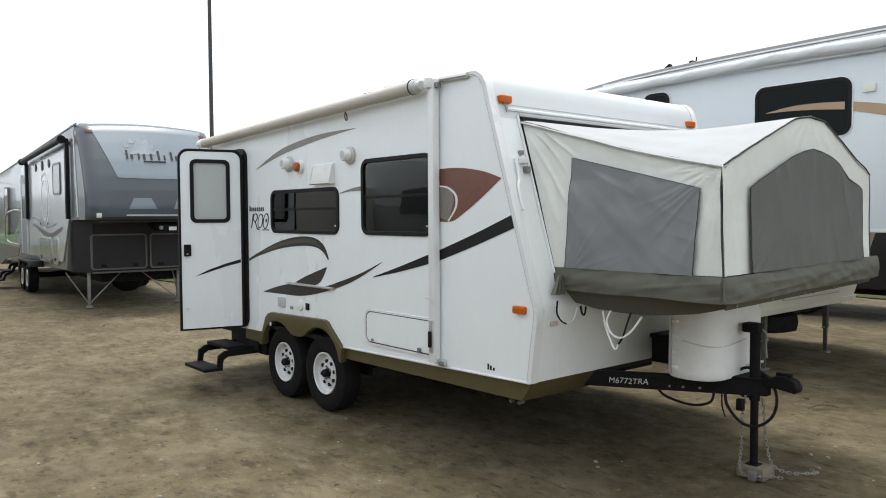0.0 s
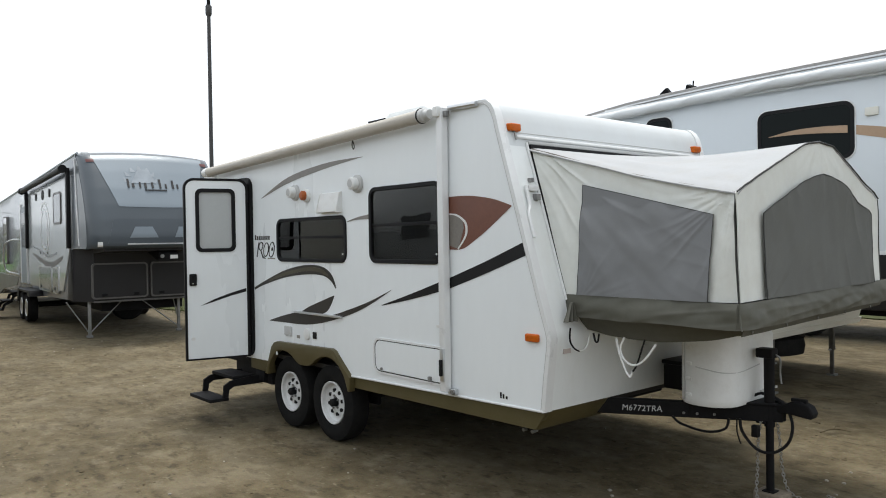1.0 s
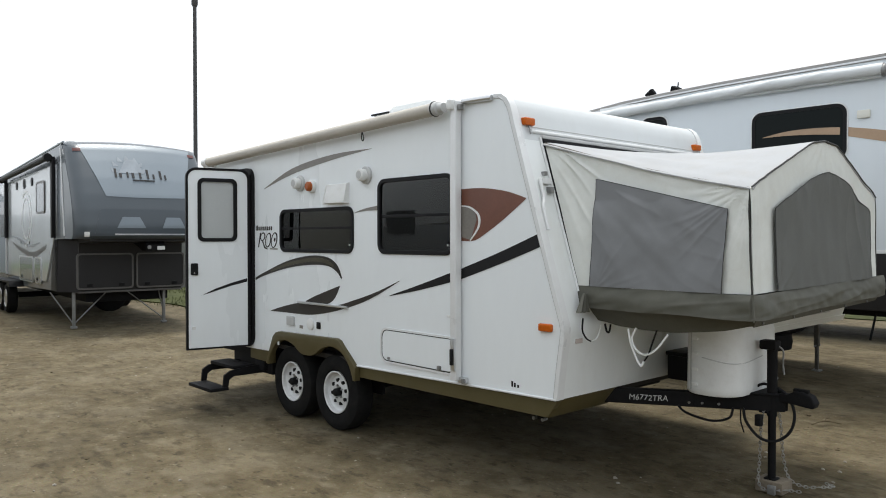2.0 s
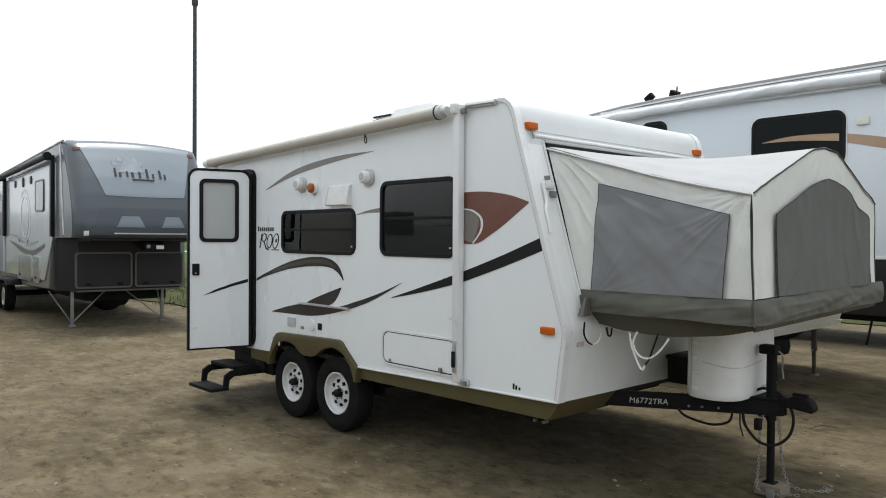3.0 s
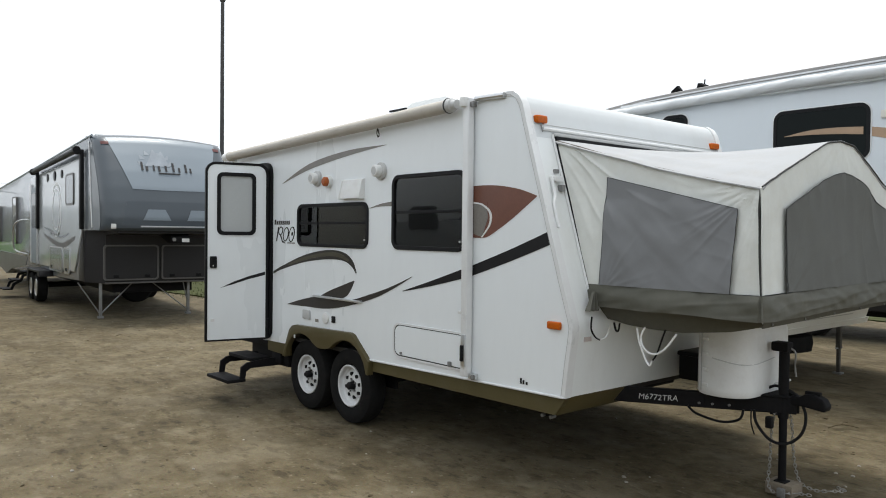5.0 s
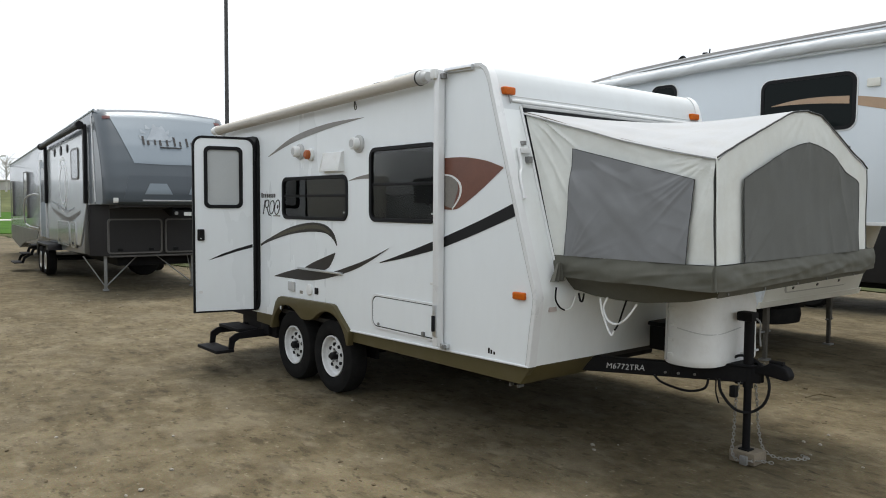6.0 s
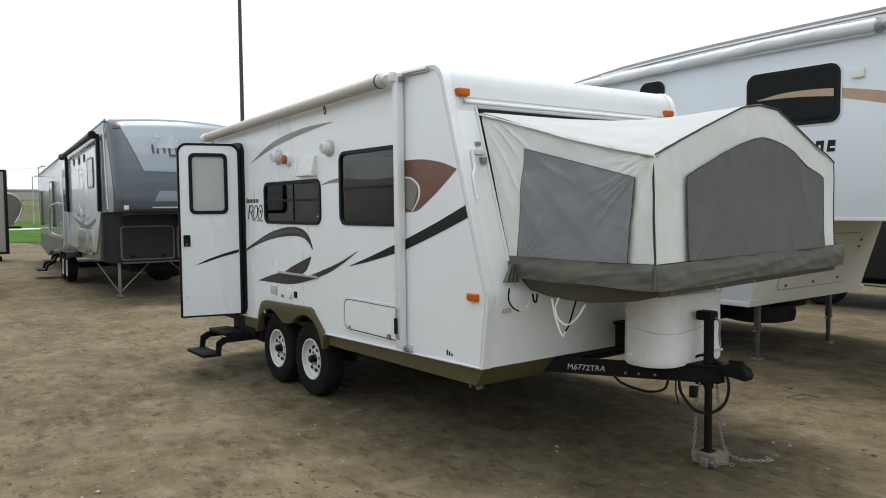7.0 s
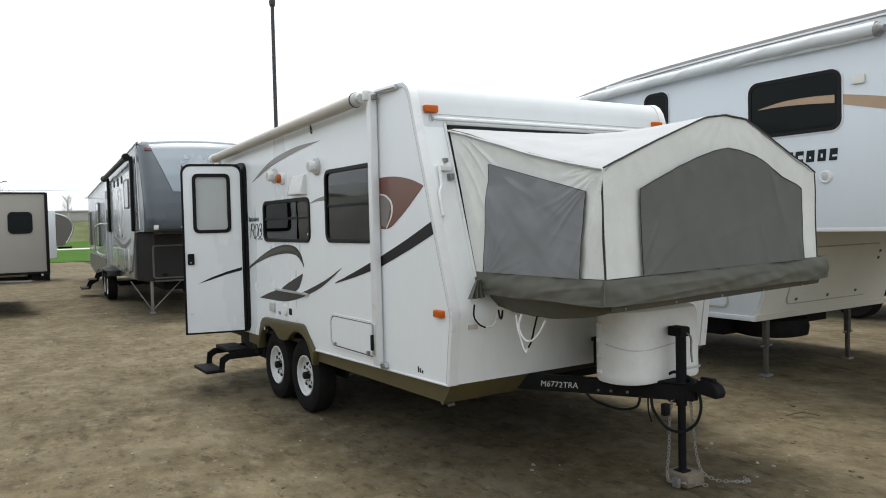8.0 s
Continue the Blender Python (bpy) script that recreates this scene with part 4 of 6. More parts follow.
part("power_inlet", box(-4.075, -3.95, -0.022, 0.0, 0.865, 0.955, 0.008), GREY_P, TR, "square white power inlet cover")
part("water_inlet", lathe([(0.055, 0.0), (0.053, -0.014), (0.04, -0.018), (0.0, -0.018)], (-3.66, 0, 0.905), "y", 22), PLASTIC_W, TR, "round white water filler cap")
part("socket_plate", box(-3.555, -3.495, -0.010, 0.0, 0.872, 0.935, 0.004), BLACK, TR, "small black cable socket plate")
part("key_hook", box(-4.215, -4.195, -0.04, -0.028, 0.655, 0.79, 0.004), PLASTIC_W, TR)
part("data_sticker", box(-3.86, -3.80, -0.0025, -0.0003, 0.85, 0.88), DECAL_GREY, TR)
for k, x in enumerate((-1.10, -1.075, -1.045)):
    part("sticker_bar", box(x, x + 0.016, -0.0025, -0.0003, 0.685, 0.725 - 0.01 * k), DECAL_BLACK, TR)


def marker_lamp(x, y, z, sx, sy, sz):
    return part("marker_lamp", box(x - sx, x + sx, y - sy, y + sy, z - sz, z + sz, 0.014, seg=3), AMBER, TR, "amber clearance lamp")


marker_lamp(-0.785, -0.012, 1.125, 0.055, 0.018, 0.026)
marker_lamp(slope_x(2.54) + 0.015, 0.14, 2.54, 0.024, 0.055, 0.027)
marker_lamp(slope_x(2.54) + 0.015, 2.455, 2.54, 0.024, 0.055, 0.027)
part("lamp_wire", tube([(slope_x(2.5) + 0.012, 0.135, 2.515), (slope_x(2.44) + 0.012, 0.135, 2.45)], 0.005, 5), GALV, TR)

# bunk opening frame and its catches
part("drip_rail", tube([(slope_x(2.475) + 0.008, 0.15, 2.475), (slope_x(2.475) + 0.008, W - 0.12, 2.475)], 0.013, 8), TRIM_W, TR)
# grey line stands in for the shading along the drip rail
part("drip_rail_shade", tube([(slope_x(2.508) + 0.002, 0.08, 2.508), (slope_x(2.508) + 0.002, W - 0.08, 2.508)], 0.0035, 5), GREY_P, TR)
part("opening_head", box(slope_x(2.43) - 0.01, slope_x(2.43) + 0.022, 0.25, W - 0.25, 2.428, 2.452, 0.006), GREY_P, TR, "aluminium head of the bunk opening")
part("gasket", box(slope_x(2.4) - 0.02, slope_x(2.4) + 0.024, 0.255, W - 0.255, 2.388, 2.426, 0.006), BLACK, TR)
for y in (0.240, W - 0.240):
    part("opening_side", tube([(slope_x(2.44) + 0.008, y, 2.44), (slope_x(1.36) + 0.008, y, 1.36)], 0.010, 6), TRIM_W, TR)
    part("gasket", tube([(slope_x(2.41) + 0.012, y + (0.02 if y < 1 else -0.02), 2.41), (slope_x(1.36) + 0.012, y + (0.02 if y < 1 else -0.02), 1.36)], 0.010, 6), BLACK, TR)
part("bunk_catch", box(slope_x(2.12) - 0.005, slope_x(2.12) + 0.035, 0.125, 0.215, 2.095, 2.135, 0.006), TRIM_W, TR)
part("bunk_catch", box(slope_x(2.06) + 0.0, slope_x(2.06) + 0.04, 0.175, 0.215, 2.03, 2.075, 0.004), GALV, TR)
part("bunk_catch", box(slope_x(2.18) + 0.0, slope_x(2.18) + 0.035, 0.165, 0.195, 2.155, 2.185, 0.004), GALV, TR)
part("bunk_strap", tube(smooth_line([(slope_x(2.13) + 0.02, 0.11, 2.13), (slope_x(2.0) + 0.02, 0.105, 2.0), (slope_x(1.93) + 0.02, 0.075, 1.93), (slope_x(1.78) + 0.02, 0.07, 1.78)]), 0.013, 6), TRIM_W, TR)

part("wall_label", box(-0.655, -0.640, 0.13, 0.20, 1.02, 1.05), FADED, TR, "small faded label")
part("window_notice", box(-2.56, -2.42, 0.012, 0.014, 1.955, 2.165), PLASTIC_W, TR, "paper notice inside the window")
# roof air conditioner
ac = part("air_conditioner", bev(prism([(-3.98, 2.68), (-3.98, 2.90), (-3.92, 3.02), (-3.66, 3.04), (-3.60, 3.075), (-3.05, 3.075), (-2.90, 3.02), (-2.84, 2.74), (-2.84, 2.70)], "y", 0.95, 1.6), 0.03, 3), PLASTIC_W, TR, "white roof air conditioner shroud")
for k in range(3):
    part("grille_slot", box(-3.95, -3.66, 0.935, 0.96, 2.935 + 0.035 * k, 2.953 + 0.035 * k), BLACK, ac)


# ---- fold-out tent bunk (canvas parts of the trailer) ----
def side_y(x, z):
    h = max(0.0, (z - 1.39) / 0.62)
    ax, az = x + 1.10, 2.46 - z
    r, ang = math.hypot(ax, az), math.atan2(az, ax)
    fan = max(0.0, 1 - r / 1.25) * min(1.0, r / 0.25) * crest(ang * 5.5, r * 0.9, 6) * (0.7 + 0.8 * n3(ang * 3, r * 2, 7))
    cx, cz = 0.46 - x, 2.03 - z
    rc, ac = math.hypot(cx, cz), math.atan2(cz, cx)
    fan2 = max(0.0, 1 - rc / 0.7) * min(1.0, rc / 0.12) * crest(ac * 5, rc * 1.6, 16)
    edge = max(0.0, 1 - abs(0.40 - x) / 0.14) * n3(x * 16, z * 3.2, 17)
    y = 0.262 + 0.045 * h + 0.008 * n3(x * 3.1, z * 2.5, 1) + 0.005 * n3(x * 9 + z * 8, z * 4, 2) + 0.010 * n3(x * 5, z * 4, 3) - 0.028 * fan - 0.013 * fan2 + 0.015 * edge - 0.012 * math.sin(math.pi * min(1, h))
    near = min(1.0, max(0.0, (x - slope_x(z)) / 0.14))
    return 0.250 + (y - 0.250) * near


def seam(u):
    x = -1.052 + 1.507 * u
    return x, 2.40 - 0.395 * u - 0.026 * math.sin(math.pi * u)


def gable(y):
    pts = [(0.27, 2.005), (0.7, 2.175), (1.14, 2.328), (1.33, 2.352), (1.52, 2.335), (1.9, 2.17), (2.27, 2.012)]
    for (a, za), (b, zb) in zip(pts, pts[1:]):
        if y <= b:
            return za + (zb - za) * (y - a) / (b - a)
    return pts[-1][1]


def end_x(y, z):
    ay, az = y - 1.33, 2.40 - z
    r, ang = math.hypot(ay, az), math.atan2(ay, az)
    fan = max(0.0, 1 - r / 0.55) * min(1.0, r / 0.1) * crest(ang * 4, r * 1.5, 26)
    edge = max(0.0, 1 - min(abs(y - 0.36), abs(y - 2.16)) / 0.16) * n3(y * 14, z * 3 + y, 27)
    return 0.492 + 0.010 * n3(y * 3, z * 2.6, 5) + 0.006 * n3(y * 9, z * 4 + y * 3, 8) + 0.010 * fan + 0.012 * edge - 0.02 * max(0, (z - 1.4) / 0.9)


def side_fn(u, v):
    xt, zt = seam(u)
    xb, zb = -0.745 + 1.235 * u, 1.388 + 0.012 * u
    x, z = xb + (xt - xb) * v, zb + (zt - zb) * v
    return (x, side_y(x, z), z)


def end_fn(u, v):
    y = 0.27 + 2.0 * u
    zb = 1.40 + 0.03 * u
    z = zb + (gable(y) - zb) * v
    return (end_x(y, z), y, z)


TENT = part("tent", sheet(side_fn, 140, 80, thick=0.006, away=(0, 1, 0)), CANVAS, TR, "fold-out tent bunk of cream canvas with grey screens")


def mirror_fn(u, v):
    x, y, z = side_fn(u, v)
    return (x, W - y - 0.045, z)


part("far_panel", sheet(mirror_fn, 20, 10, thick=0.006, away=(0, -1, 0)), CANVAS, TENT)
part("end_panel", sheet(end_fn, 120, 60, thick=0.006, away=(-1, 0, 0)), CANVAS, TENT, "cream canvas gable end")


def roof_fn(u, v):
    y0 = side_y(*seam(u)) - 0.003
    y = y0 + (W - 0.045 - 2 * y0) * v
    yg = 0.27 + 2.0 * v
    x = -1.045 + (end_x(yg, gable(yg)) + 0.006 + 1.045) * u
    z = (2.402 * (1 - u) + (gable(yg) + 0.004) * u) - 0.030 * math.sin(math.pi * u) * (0.8 + 0.6 * math.sin(math.pi * v)) + 0.006 * n3(x * 3, y * 3, 12) * math.sin(math.pi * u)
    lip = max(0.0, 1 - v / 0.03)
    y, z = y - 0.016 * lip, z - 0.016 * lip * lip
    z += 0.016 * math.sin(math.pi * u) * math.exp(-((v - 0.10) / 0.05) ** 2) - 0.012 * math.sin(math.pi * u) * math.exp(-((v - 0.24) / 0.07) ** 2)
    z += 0.010 * n3(x * 2.2 + y * 4.5, y * 2.0, 13) * math.sin(math.pi * u)
    return (x, y, z)


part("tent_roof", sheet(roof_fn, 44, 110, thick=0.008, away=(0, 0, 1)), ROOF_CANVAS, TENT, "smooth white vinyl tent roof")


def win_side(u, v):
    zt = 2.118 - 0.228 * u
    x = -0.615 + (0.34 + 0.615 - 0.02 * (1 - v)) * u + 0.02 * v * (1 - u)
    z = 1.398 + (zt - 1.398) * v
    lx, lz = x + 0.60, z - 1.36
    a, r = math.atan2(lz, lx), math.hypot(lx, lz)
    left = crest(a * 4, r * 1.2, 21) * max(0.0, 1 - r / 0.55)
    pull = crest(x * 1.2, z * 6 + x * 2.4, 22) * u * u
    return (x, min(side_y(x, z), 0.30) - 0.014 - 0.012 * (0.5 + n3(x * 4 + z * 2, z * 5, 20)) - 0.005 * left - 0.003 * pull, z)


part("side_screen", sheet(win_side, 110, 80, thick=0.004, away=(0, 1, 0)), MESH_GREY, TENT, "grey mesh side screen")


def win_end_top(y):
    pts = [(0.53, 1.893), (0.85, 2.03), (1.16, 2.125), (1.28, 2.15), (1.40, 2.145), (1.55, 2.11), (1.8, 2.01), (2.06, 1.905)]
    for (a, za), (b, zb) in zip(pts, pts[1:]):
        if y <= b:
            return za + (zb - za) * (y - a) / (b - a)
    return pts[-1][1]


def win_end(u, v):
    y = 0.535 + 1.525 * u
    zb = 1.408 + 0.022 * u
    z = zb + (win_end_top(y) - zb) * v
    ly, lz = y - 0.45, z - 1.30
    a, r = math.atan2(lz, ly), math.hypot(ly, lz)
    left = crest(a * 4.2, r * 1.3, 31) * max(0.0, 1 - r / 0.75)
    right = crest(y * 6 + z * 1.2, z * 1.6, 32) * max(0.0, (u - 0.55) / 0.45)
    hang = crest(y * 2.2 - z * 3.2, z * 3, 33) * (1 - v)
    top = crest(y * 5, z * 2.5, 34) * max(0.0, v - 0.6)
    return (end_x(y, z) + 0.026 + 0.009 * n3(y * 4, z * 2, 30) + 0.010 * left + 0.014 * right + 0.004 * hang + 0.014 * top, y, z)


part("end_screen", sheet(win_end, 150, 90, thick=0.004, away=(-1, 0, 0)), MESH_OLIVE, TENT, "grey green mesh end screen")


def border(fn, name, r=0.004, mat_=PIPING, bottom=False):
    loop = [fn(0, v / 12) for v in range(13)] + [fn(u / 24, 1) for u in range(1, 25)] + [fn(1, 1 - v / 12) for v in range(1, 13)]
    part(name, tube(loop, r, 5), mat_, TENT)


border(win_side, "screen_binding", 0.0024)
border(win_end, "screen_binding", 0.0032)
part("gable_piping", tube([(end_x(0.27 + 2.0 * i / 40, gable(0.27 + 2.0 * i / 40)) + 0.006, 0.27 + 2.0 * i / 40, gable(0.27 + 2.0 * i / 40) + 0.006) for i in range(41)], 0.0055, 6), PIPING, TENT, "dark gable piping")
part("corner_piping", tube([side_fn(1, i / 14) for i in range(15)], 0.0055, 6), PIPING, TENT)
part("corner_piping", tube([end_fn(1, i / 14) for i in range(15)], 0.0055, 6), PIPING, TENT)
part("skirt_seam", tube([(0.508, 0.238, 1.40), (0.512, 0.234, 1.33), (0.524, 0.222, 1.262)], 0.006, 5), SKIRT, TENT)
part("seam_binding", tube([(seam(i / 24)[0], side_y(*seam(i / 24)) - 0.003, seam(i / 24)[1] + 0.003) for i in range(25)], 0.0055, 5), HEM, TENT)


def skirt_path(u):
    """Plan of the vinyl skirt round the bunk."""
    pts = [(-0.80, 0.262), (-0.76, 0.250), (0.47, 0.238), (0.50, 0.245), (0.512, 0.275), (0.515, 2.33), (0.50, 2.36), (0.45, 2.365), (-0.70, 2.34)]
    d = [0.0]
    for a, b in zip(pts, pts[1:]):
        d.append(d[-1] + math.dist(a, b))
    s = u * d[-1]
    for k in range(len(pts) - 1):
        if s <= d[k + 1] + 1e-9:
            f = (s - d[k]) / (d[k + 1] - d[k])
            return pts[k][0] + f * (pts[k + 1][0] - pts[k][0]), pts[k][1] + f * (pts[k + 1][1] - pts[k][1])
    return pts[-1]


def skirt_fn(u, v):
    x, y = skirt_path(u)
    rise = 0.042 * min(1, max(0, (y - 0.3) / 2.0))
    z0, z1 = 1.398 + rise + 0.003 * n3(x * 4, y * 4), 1.252 + rise + 0.008 * n3(x * 2.5, y * 2.5, 3)
    wob = 0.022 * v * v + 0.014 * crest((x + y) * 1.6 + v * 0.9, v * 1.6 + (x - y) * 0.4, 19) * v * (1.2 - v) + 0.012 * n3((x + y) * 4, v * 1.5, 14) + 0.014 * math.sin(v * math.pi) + 0.010 * n3((x - y) * 11 + v, v * 2, 18)
    near_side = y < 0.27
    return (x + (0 if near_side else wob), y - (wob if near_side else 0), z0 + (z1 - z0) * v)


part("skirt", sheet(skirt_fn, 150, 20, thick=0.006, away=(-0.2, 0.3, 0)), SKIRT, TENT, "olive grey vinyl skirt round the bunk")


def under_fn(u, v):
    x = -0.77 + 1.23 * u
    zl = 1.205 - 0.085 * math.sin(math.pi * min(1, 0.08 + u * 0.95)) ** 0.8
    y = 0.292 + 0.09 * v + 0.014 * n3(x * 5, v * 2, 40)
    return (x, y, 1.275 + (zl - 1.275) * v + 0.006 * n3(x * 6, v * 3, 41))


part("under_flap", sheet(under_fn, 50, 8, thick=0.005, away=(0, 1, 0)), SKIRT, TENT)


def end_flap(u, v):
    y = 0.32 + 1.99 * u
    return (0.495 - 0.02 * v + 0.006 * n3(y * 4, v, 50), y, 1.27 + 0.035 * u + (-0.062 + 0.01 * u) * v)


part("under_flap", sheet(end_flap, 40, 5, thick=0.005, away=(-1, 0, 0)), SKIRT, TENT)
for k in range(5):
    y = 0.42 + k * 0.42
    part("snap", lathe([(0.008, 0.48), (0.008, 0.487), (0.0, 0.488)], (0, y, 1.225 + 0.035 * (y - 0.32) / 2), "x", 8), GALV, TENT)
part("bunk_panel", box(-0.70, 0.36, 0.40, 2.22, 1.235, 1.27, 0.01), WHITE_FRONT, TR, "white fold-down bunk panel")
part("bunk_mattress", box(-0.9, 0.42, 0.33, 2.26, 1.25, 1.36, 0.03), MESH_GREY, TR)


def gather_fn(u, v):
    a = (u - 0.5) * 2
    w = 0.02 + 0.055 * v
    return (-0.625 + 0.02 * math.sin(u * 19) * (0.4 + v), 0.205 + w * a * 0.9 - 0.02 * v, 1.35 - 0.125 * v)


part("gathered_cloth", sheet(gather_fn, 24, 6, thick=0.005, away=(-1, 0, 0)), SKIRT, TENT)


def cord(pts, r, m):
    part("bungee_cord", tube(smooth_line(pts, 7), r, 6), m, TENT)


cord([(-0.60, 0.15, 1.19), (-0.60, 0.145, 1.11), (-0.60, 0.185, 1.055), (-0.60, 0.235, 1.03)], 0.006, BLACK)
cord([(-0.60, 0.235, 1.03), (-0.60, 0.29, 1.035), (-0.60, 0.325, 1.07), (-0.59, 0.335, 1.13)], 0.006, PLASTIC_W)
cord([(-0.525, 0.29, 1.15), (-0.51, 0.29, 1.10), (-0.49, 0.29, 1.10), (-0.48, 0.29, 1.15)], 0.007, BLACK)
cord([(-0.35, 0.3, 1.13), (-0.33, 0.3, 1.04), (-0.28, 0.3, 0.93), (-0.25, 0.3, 0.90), (-0.235, 0.3, 0.93)], 0.0075, PLASTIC_W)
cord([(-0.29, 0.3, 1.14), (-0.32, 0.3, 1.07), (-0.29, 0.3, 1.00), (-0.22, 0.3, 0.975), (-0.14, 0.3, 1.02), (-0.06, 0.3, 1.12)], 0.0075, PLASTIC_W)
cord([(-0.14, 0.3, 1.14), (-0.17, 0.3, 1.06), (-0.20, 0.3, 0.98), (-0.23, 0.3, 0.935)], 0.006, BLACK)

# ---- tongue, jack and gas bottle cover ----
A_L, A_R, HEAD = Vector((-1.0, 0.52, 0)), Vector((-1.0, W - 0.52, 0)), Vector((0.24, 1.29, 0))


def rail(a, b, z0, z1, t, inset=0.0):
    d = (b - a).normalized()
    n = Vector((-d.y, d.x, 0)) * t / 2
    pts = [a + n, b + n, b - n, a - n]
    return bev(prism([(p.x, p.y) for p in pts], "z", z0, z1), 0.006, 1)


TG = part("tongue", rail(A_L, HEAD, 0.535, 0.645, 0.055), BLACK_M, TR, "black steel towing tongue")
part("tongue_rail", rail(A_R, HEAD, 0.535, 0.645, 0.055), BLACK_M, TG)
part("cross_member", box(-0.30, -0.24, 0.95, W - 0.95, 0.55, 0.63, 0.006), BLACK_M, TG)
part("jack_plate", bev(prism([(-0.05, 1.08), (0.22, 1.22), (0.22, W - 1.22), (-0.05, W - 1.08)], "z", 0.645, 0.66), 0.004, 1), BLACK_M, TG)
cp = part("coupler", bev(prism([(0.12, 0.60), (0.30, 0.60), (0.44, 0.585), (0.455, 0.62), (0.43, 0.665), (0.37, 0.69), (0.31, 0.685), (0.27, 0.66), (0.12, 0.66)], "y", W / 2 - 0.045, W / 2 + 0.045), 0.014, 3), BLACK_M, TG, "black ball coupler")
part("coupler_latch", box(0.30, 0.40, W / 2 - 0.018, W / 2 + 0.018, 0.68, 0.705, 0.008), BLACK_M, cp)
for f in (0.58, 0.64, 0.715):
    p = A_L.lerp(HEAD, f)
    part("bolt", lathe([(0.009, -0.036), (0.009, -0.026)], (p.x + 0.006, p.y, 0.567), "y", 8), GALV, TG)
JK = part("tongue_jack", tube([(0.17, 1.25, 0.06), (0.17, 1.25, 0.99)], 0.026, 16), BLACK_M, TR, "black tongue jack post")
part("jack_outer", tube([(0.17, 1.25, 0.50), (0.17, 1.25, 0.985)], 0.034, 16), BLACK_M, JK)
part("jack_head", box(0.095, 0.212, 1.205, 1.295, 0.955, 1.02, 0.014), BLACK_M, JK)
part("jack_crank", tube(smooth_line([(0.205, 1.26, 0.98), (0.235, 1.27, 0.95), (0.232, 1.275, 0.86), (0.24, 1.275, 0.79)]), 0.007, 6), GALV, JK)
part("jack_foot", box(0.13, 0.21, 1.21, 1.29, 0.064, 0.075, 0.004), BLACK_M, JK)
bk = thing("wood_block", (0.2, 1.29, 0), "weathered wooden block under the jack", "block")
part("block", box(0.085, 0.27, 1.18, 1.345, -0.015, 0.066, 0.008), WOOD, bk)

txt = bpy.data.curves.new("stock_marking", "FONT")
txt.body, txt.size, txt.extrude, txt.shear = "M6772TRA", 0.056, 0.0006, 0.1
txt.space_character = 1.05
tob = new("tmp_text", txt)
bpy.context.view_layer.update()
tme = bpy.data.meshes.new_from_object(tob.evaluated_get(bpy.context.evaluated_depsgraph_get()))
bpy.data.objects.remove(tob)
tb = B()
tb.from_mesh(tme)
dd = (HEAD - A_L).normalized()
nn = Vector((dd.y, -dd.x, 0))
base = A_L.lerp(HEAD, 0.29) + nn * 0.0285 + Vector((0, 0, 0.568))
bmesh.ops.transform(tb, matrix=Matrix(((dd.x, 0, nn.x, base.x), (dd.y, 0, nn.y, base.y), (0, 1, 0, base.z), (0, 0, 0, 1))), verts=tb.verts)
for v in tb.verts:
    v.co.z += 0.007 * n3(v.co.x * 22, v.co.y * 22)
part("stock_marking", tb, GREY_P, TG, "hand-painted white stock marking")


def plan_lathe(rings, cx, cy, n=9):
    """A body from stacked rounded rectangles (half x, half y, radius, z)."""
    own = bmesh.new()
    loops = []
    for hx, hy, r, z in rings:
        loops.append([own.verts.new((a, b, z)) for a, b in rrect(cx - hx, cx + hx, cy - hy, cy + hy, r, n)])
    for A, C in zip(loops, loops[1:]):
        for k in range(len(A)):
            own.faces.new((A[k], A[(k + 1) % len(A)], C[(k + 1) % len(A)], C[k]))
    own.faces.new(loops[0])
    own.faces.new(loops[-1])
    bmesh.ops.recalc_face_normals(own, faces=own.faces)
    return own


gc = part("gas_bottle_cover", plan_lathe([(0.192, 0.382, 0.17, 0.645), (0.20, 0.39, 0.175, 0.66), (0.20, 0.39, 0.175, 0.69), (0.198, 0.388, 0.173, 0.86), (0.196, 0.385, 0.17, 1.05), (0.195, 0.383, 0.17, 1.08), (0.18, 0.37, 0.16, 1.12), (0.13, 0.31, 0.12, 1.145)], -0.13, 1.27), PLASTIC_W, TR, "white moulded plastic gas bottle cover")
for k in range(4):
    part("cover_tab", box(-0.225, -0.178, 0.874, 0.905, 0.70 + 0.105 * k, 0.725 + 0.105 * k, 0.01), PLASTIC_W, gc)
part("cover_edge", tube([(-0.240, 0.898, 0.67), (-0.240, 0.897, 0.90), (-0.238, 0.900, 1.07)], 0.004, 5), GREY_P, gc)
part("cover_handle", box(0.066, 0.078, 1.32, 1.56, 0.70, 0.718, 0.006), GREY_P, gc, "recessed grip of the cover")
part("cover_seam", tube(smooth_line([(-0.15, 0.882, 0.905), (-0.08, 0.882, 0.895), (0.0, 0.912, 0.88), (0.05, 0.98, 0.872), (0.068, 1.08, 0.872), (0.069, 1.2, 0.882), (0.069, 1.32, 0.895)], 6), 0.004, 5), GREY_P, gc, "thin grey seam line")
bt = part("battery_box", box(-0.62, -0.40, 1.22, 1.56, 0.65, 0.84, 0.02), BLACK, TR, "black plastic battery box")
part("box_lid", box(-0.63, -0.39, 1.21, 1.57, 0.83, 0.865, 0.015), BLACK, bt)


def hose(pts, r=0.009, parent=TG, m=BLACK):
    return part("cable", tube(smooth_line(pts, 8), r, 7), m, parent)


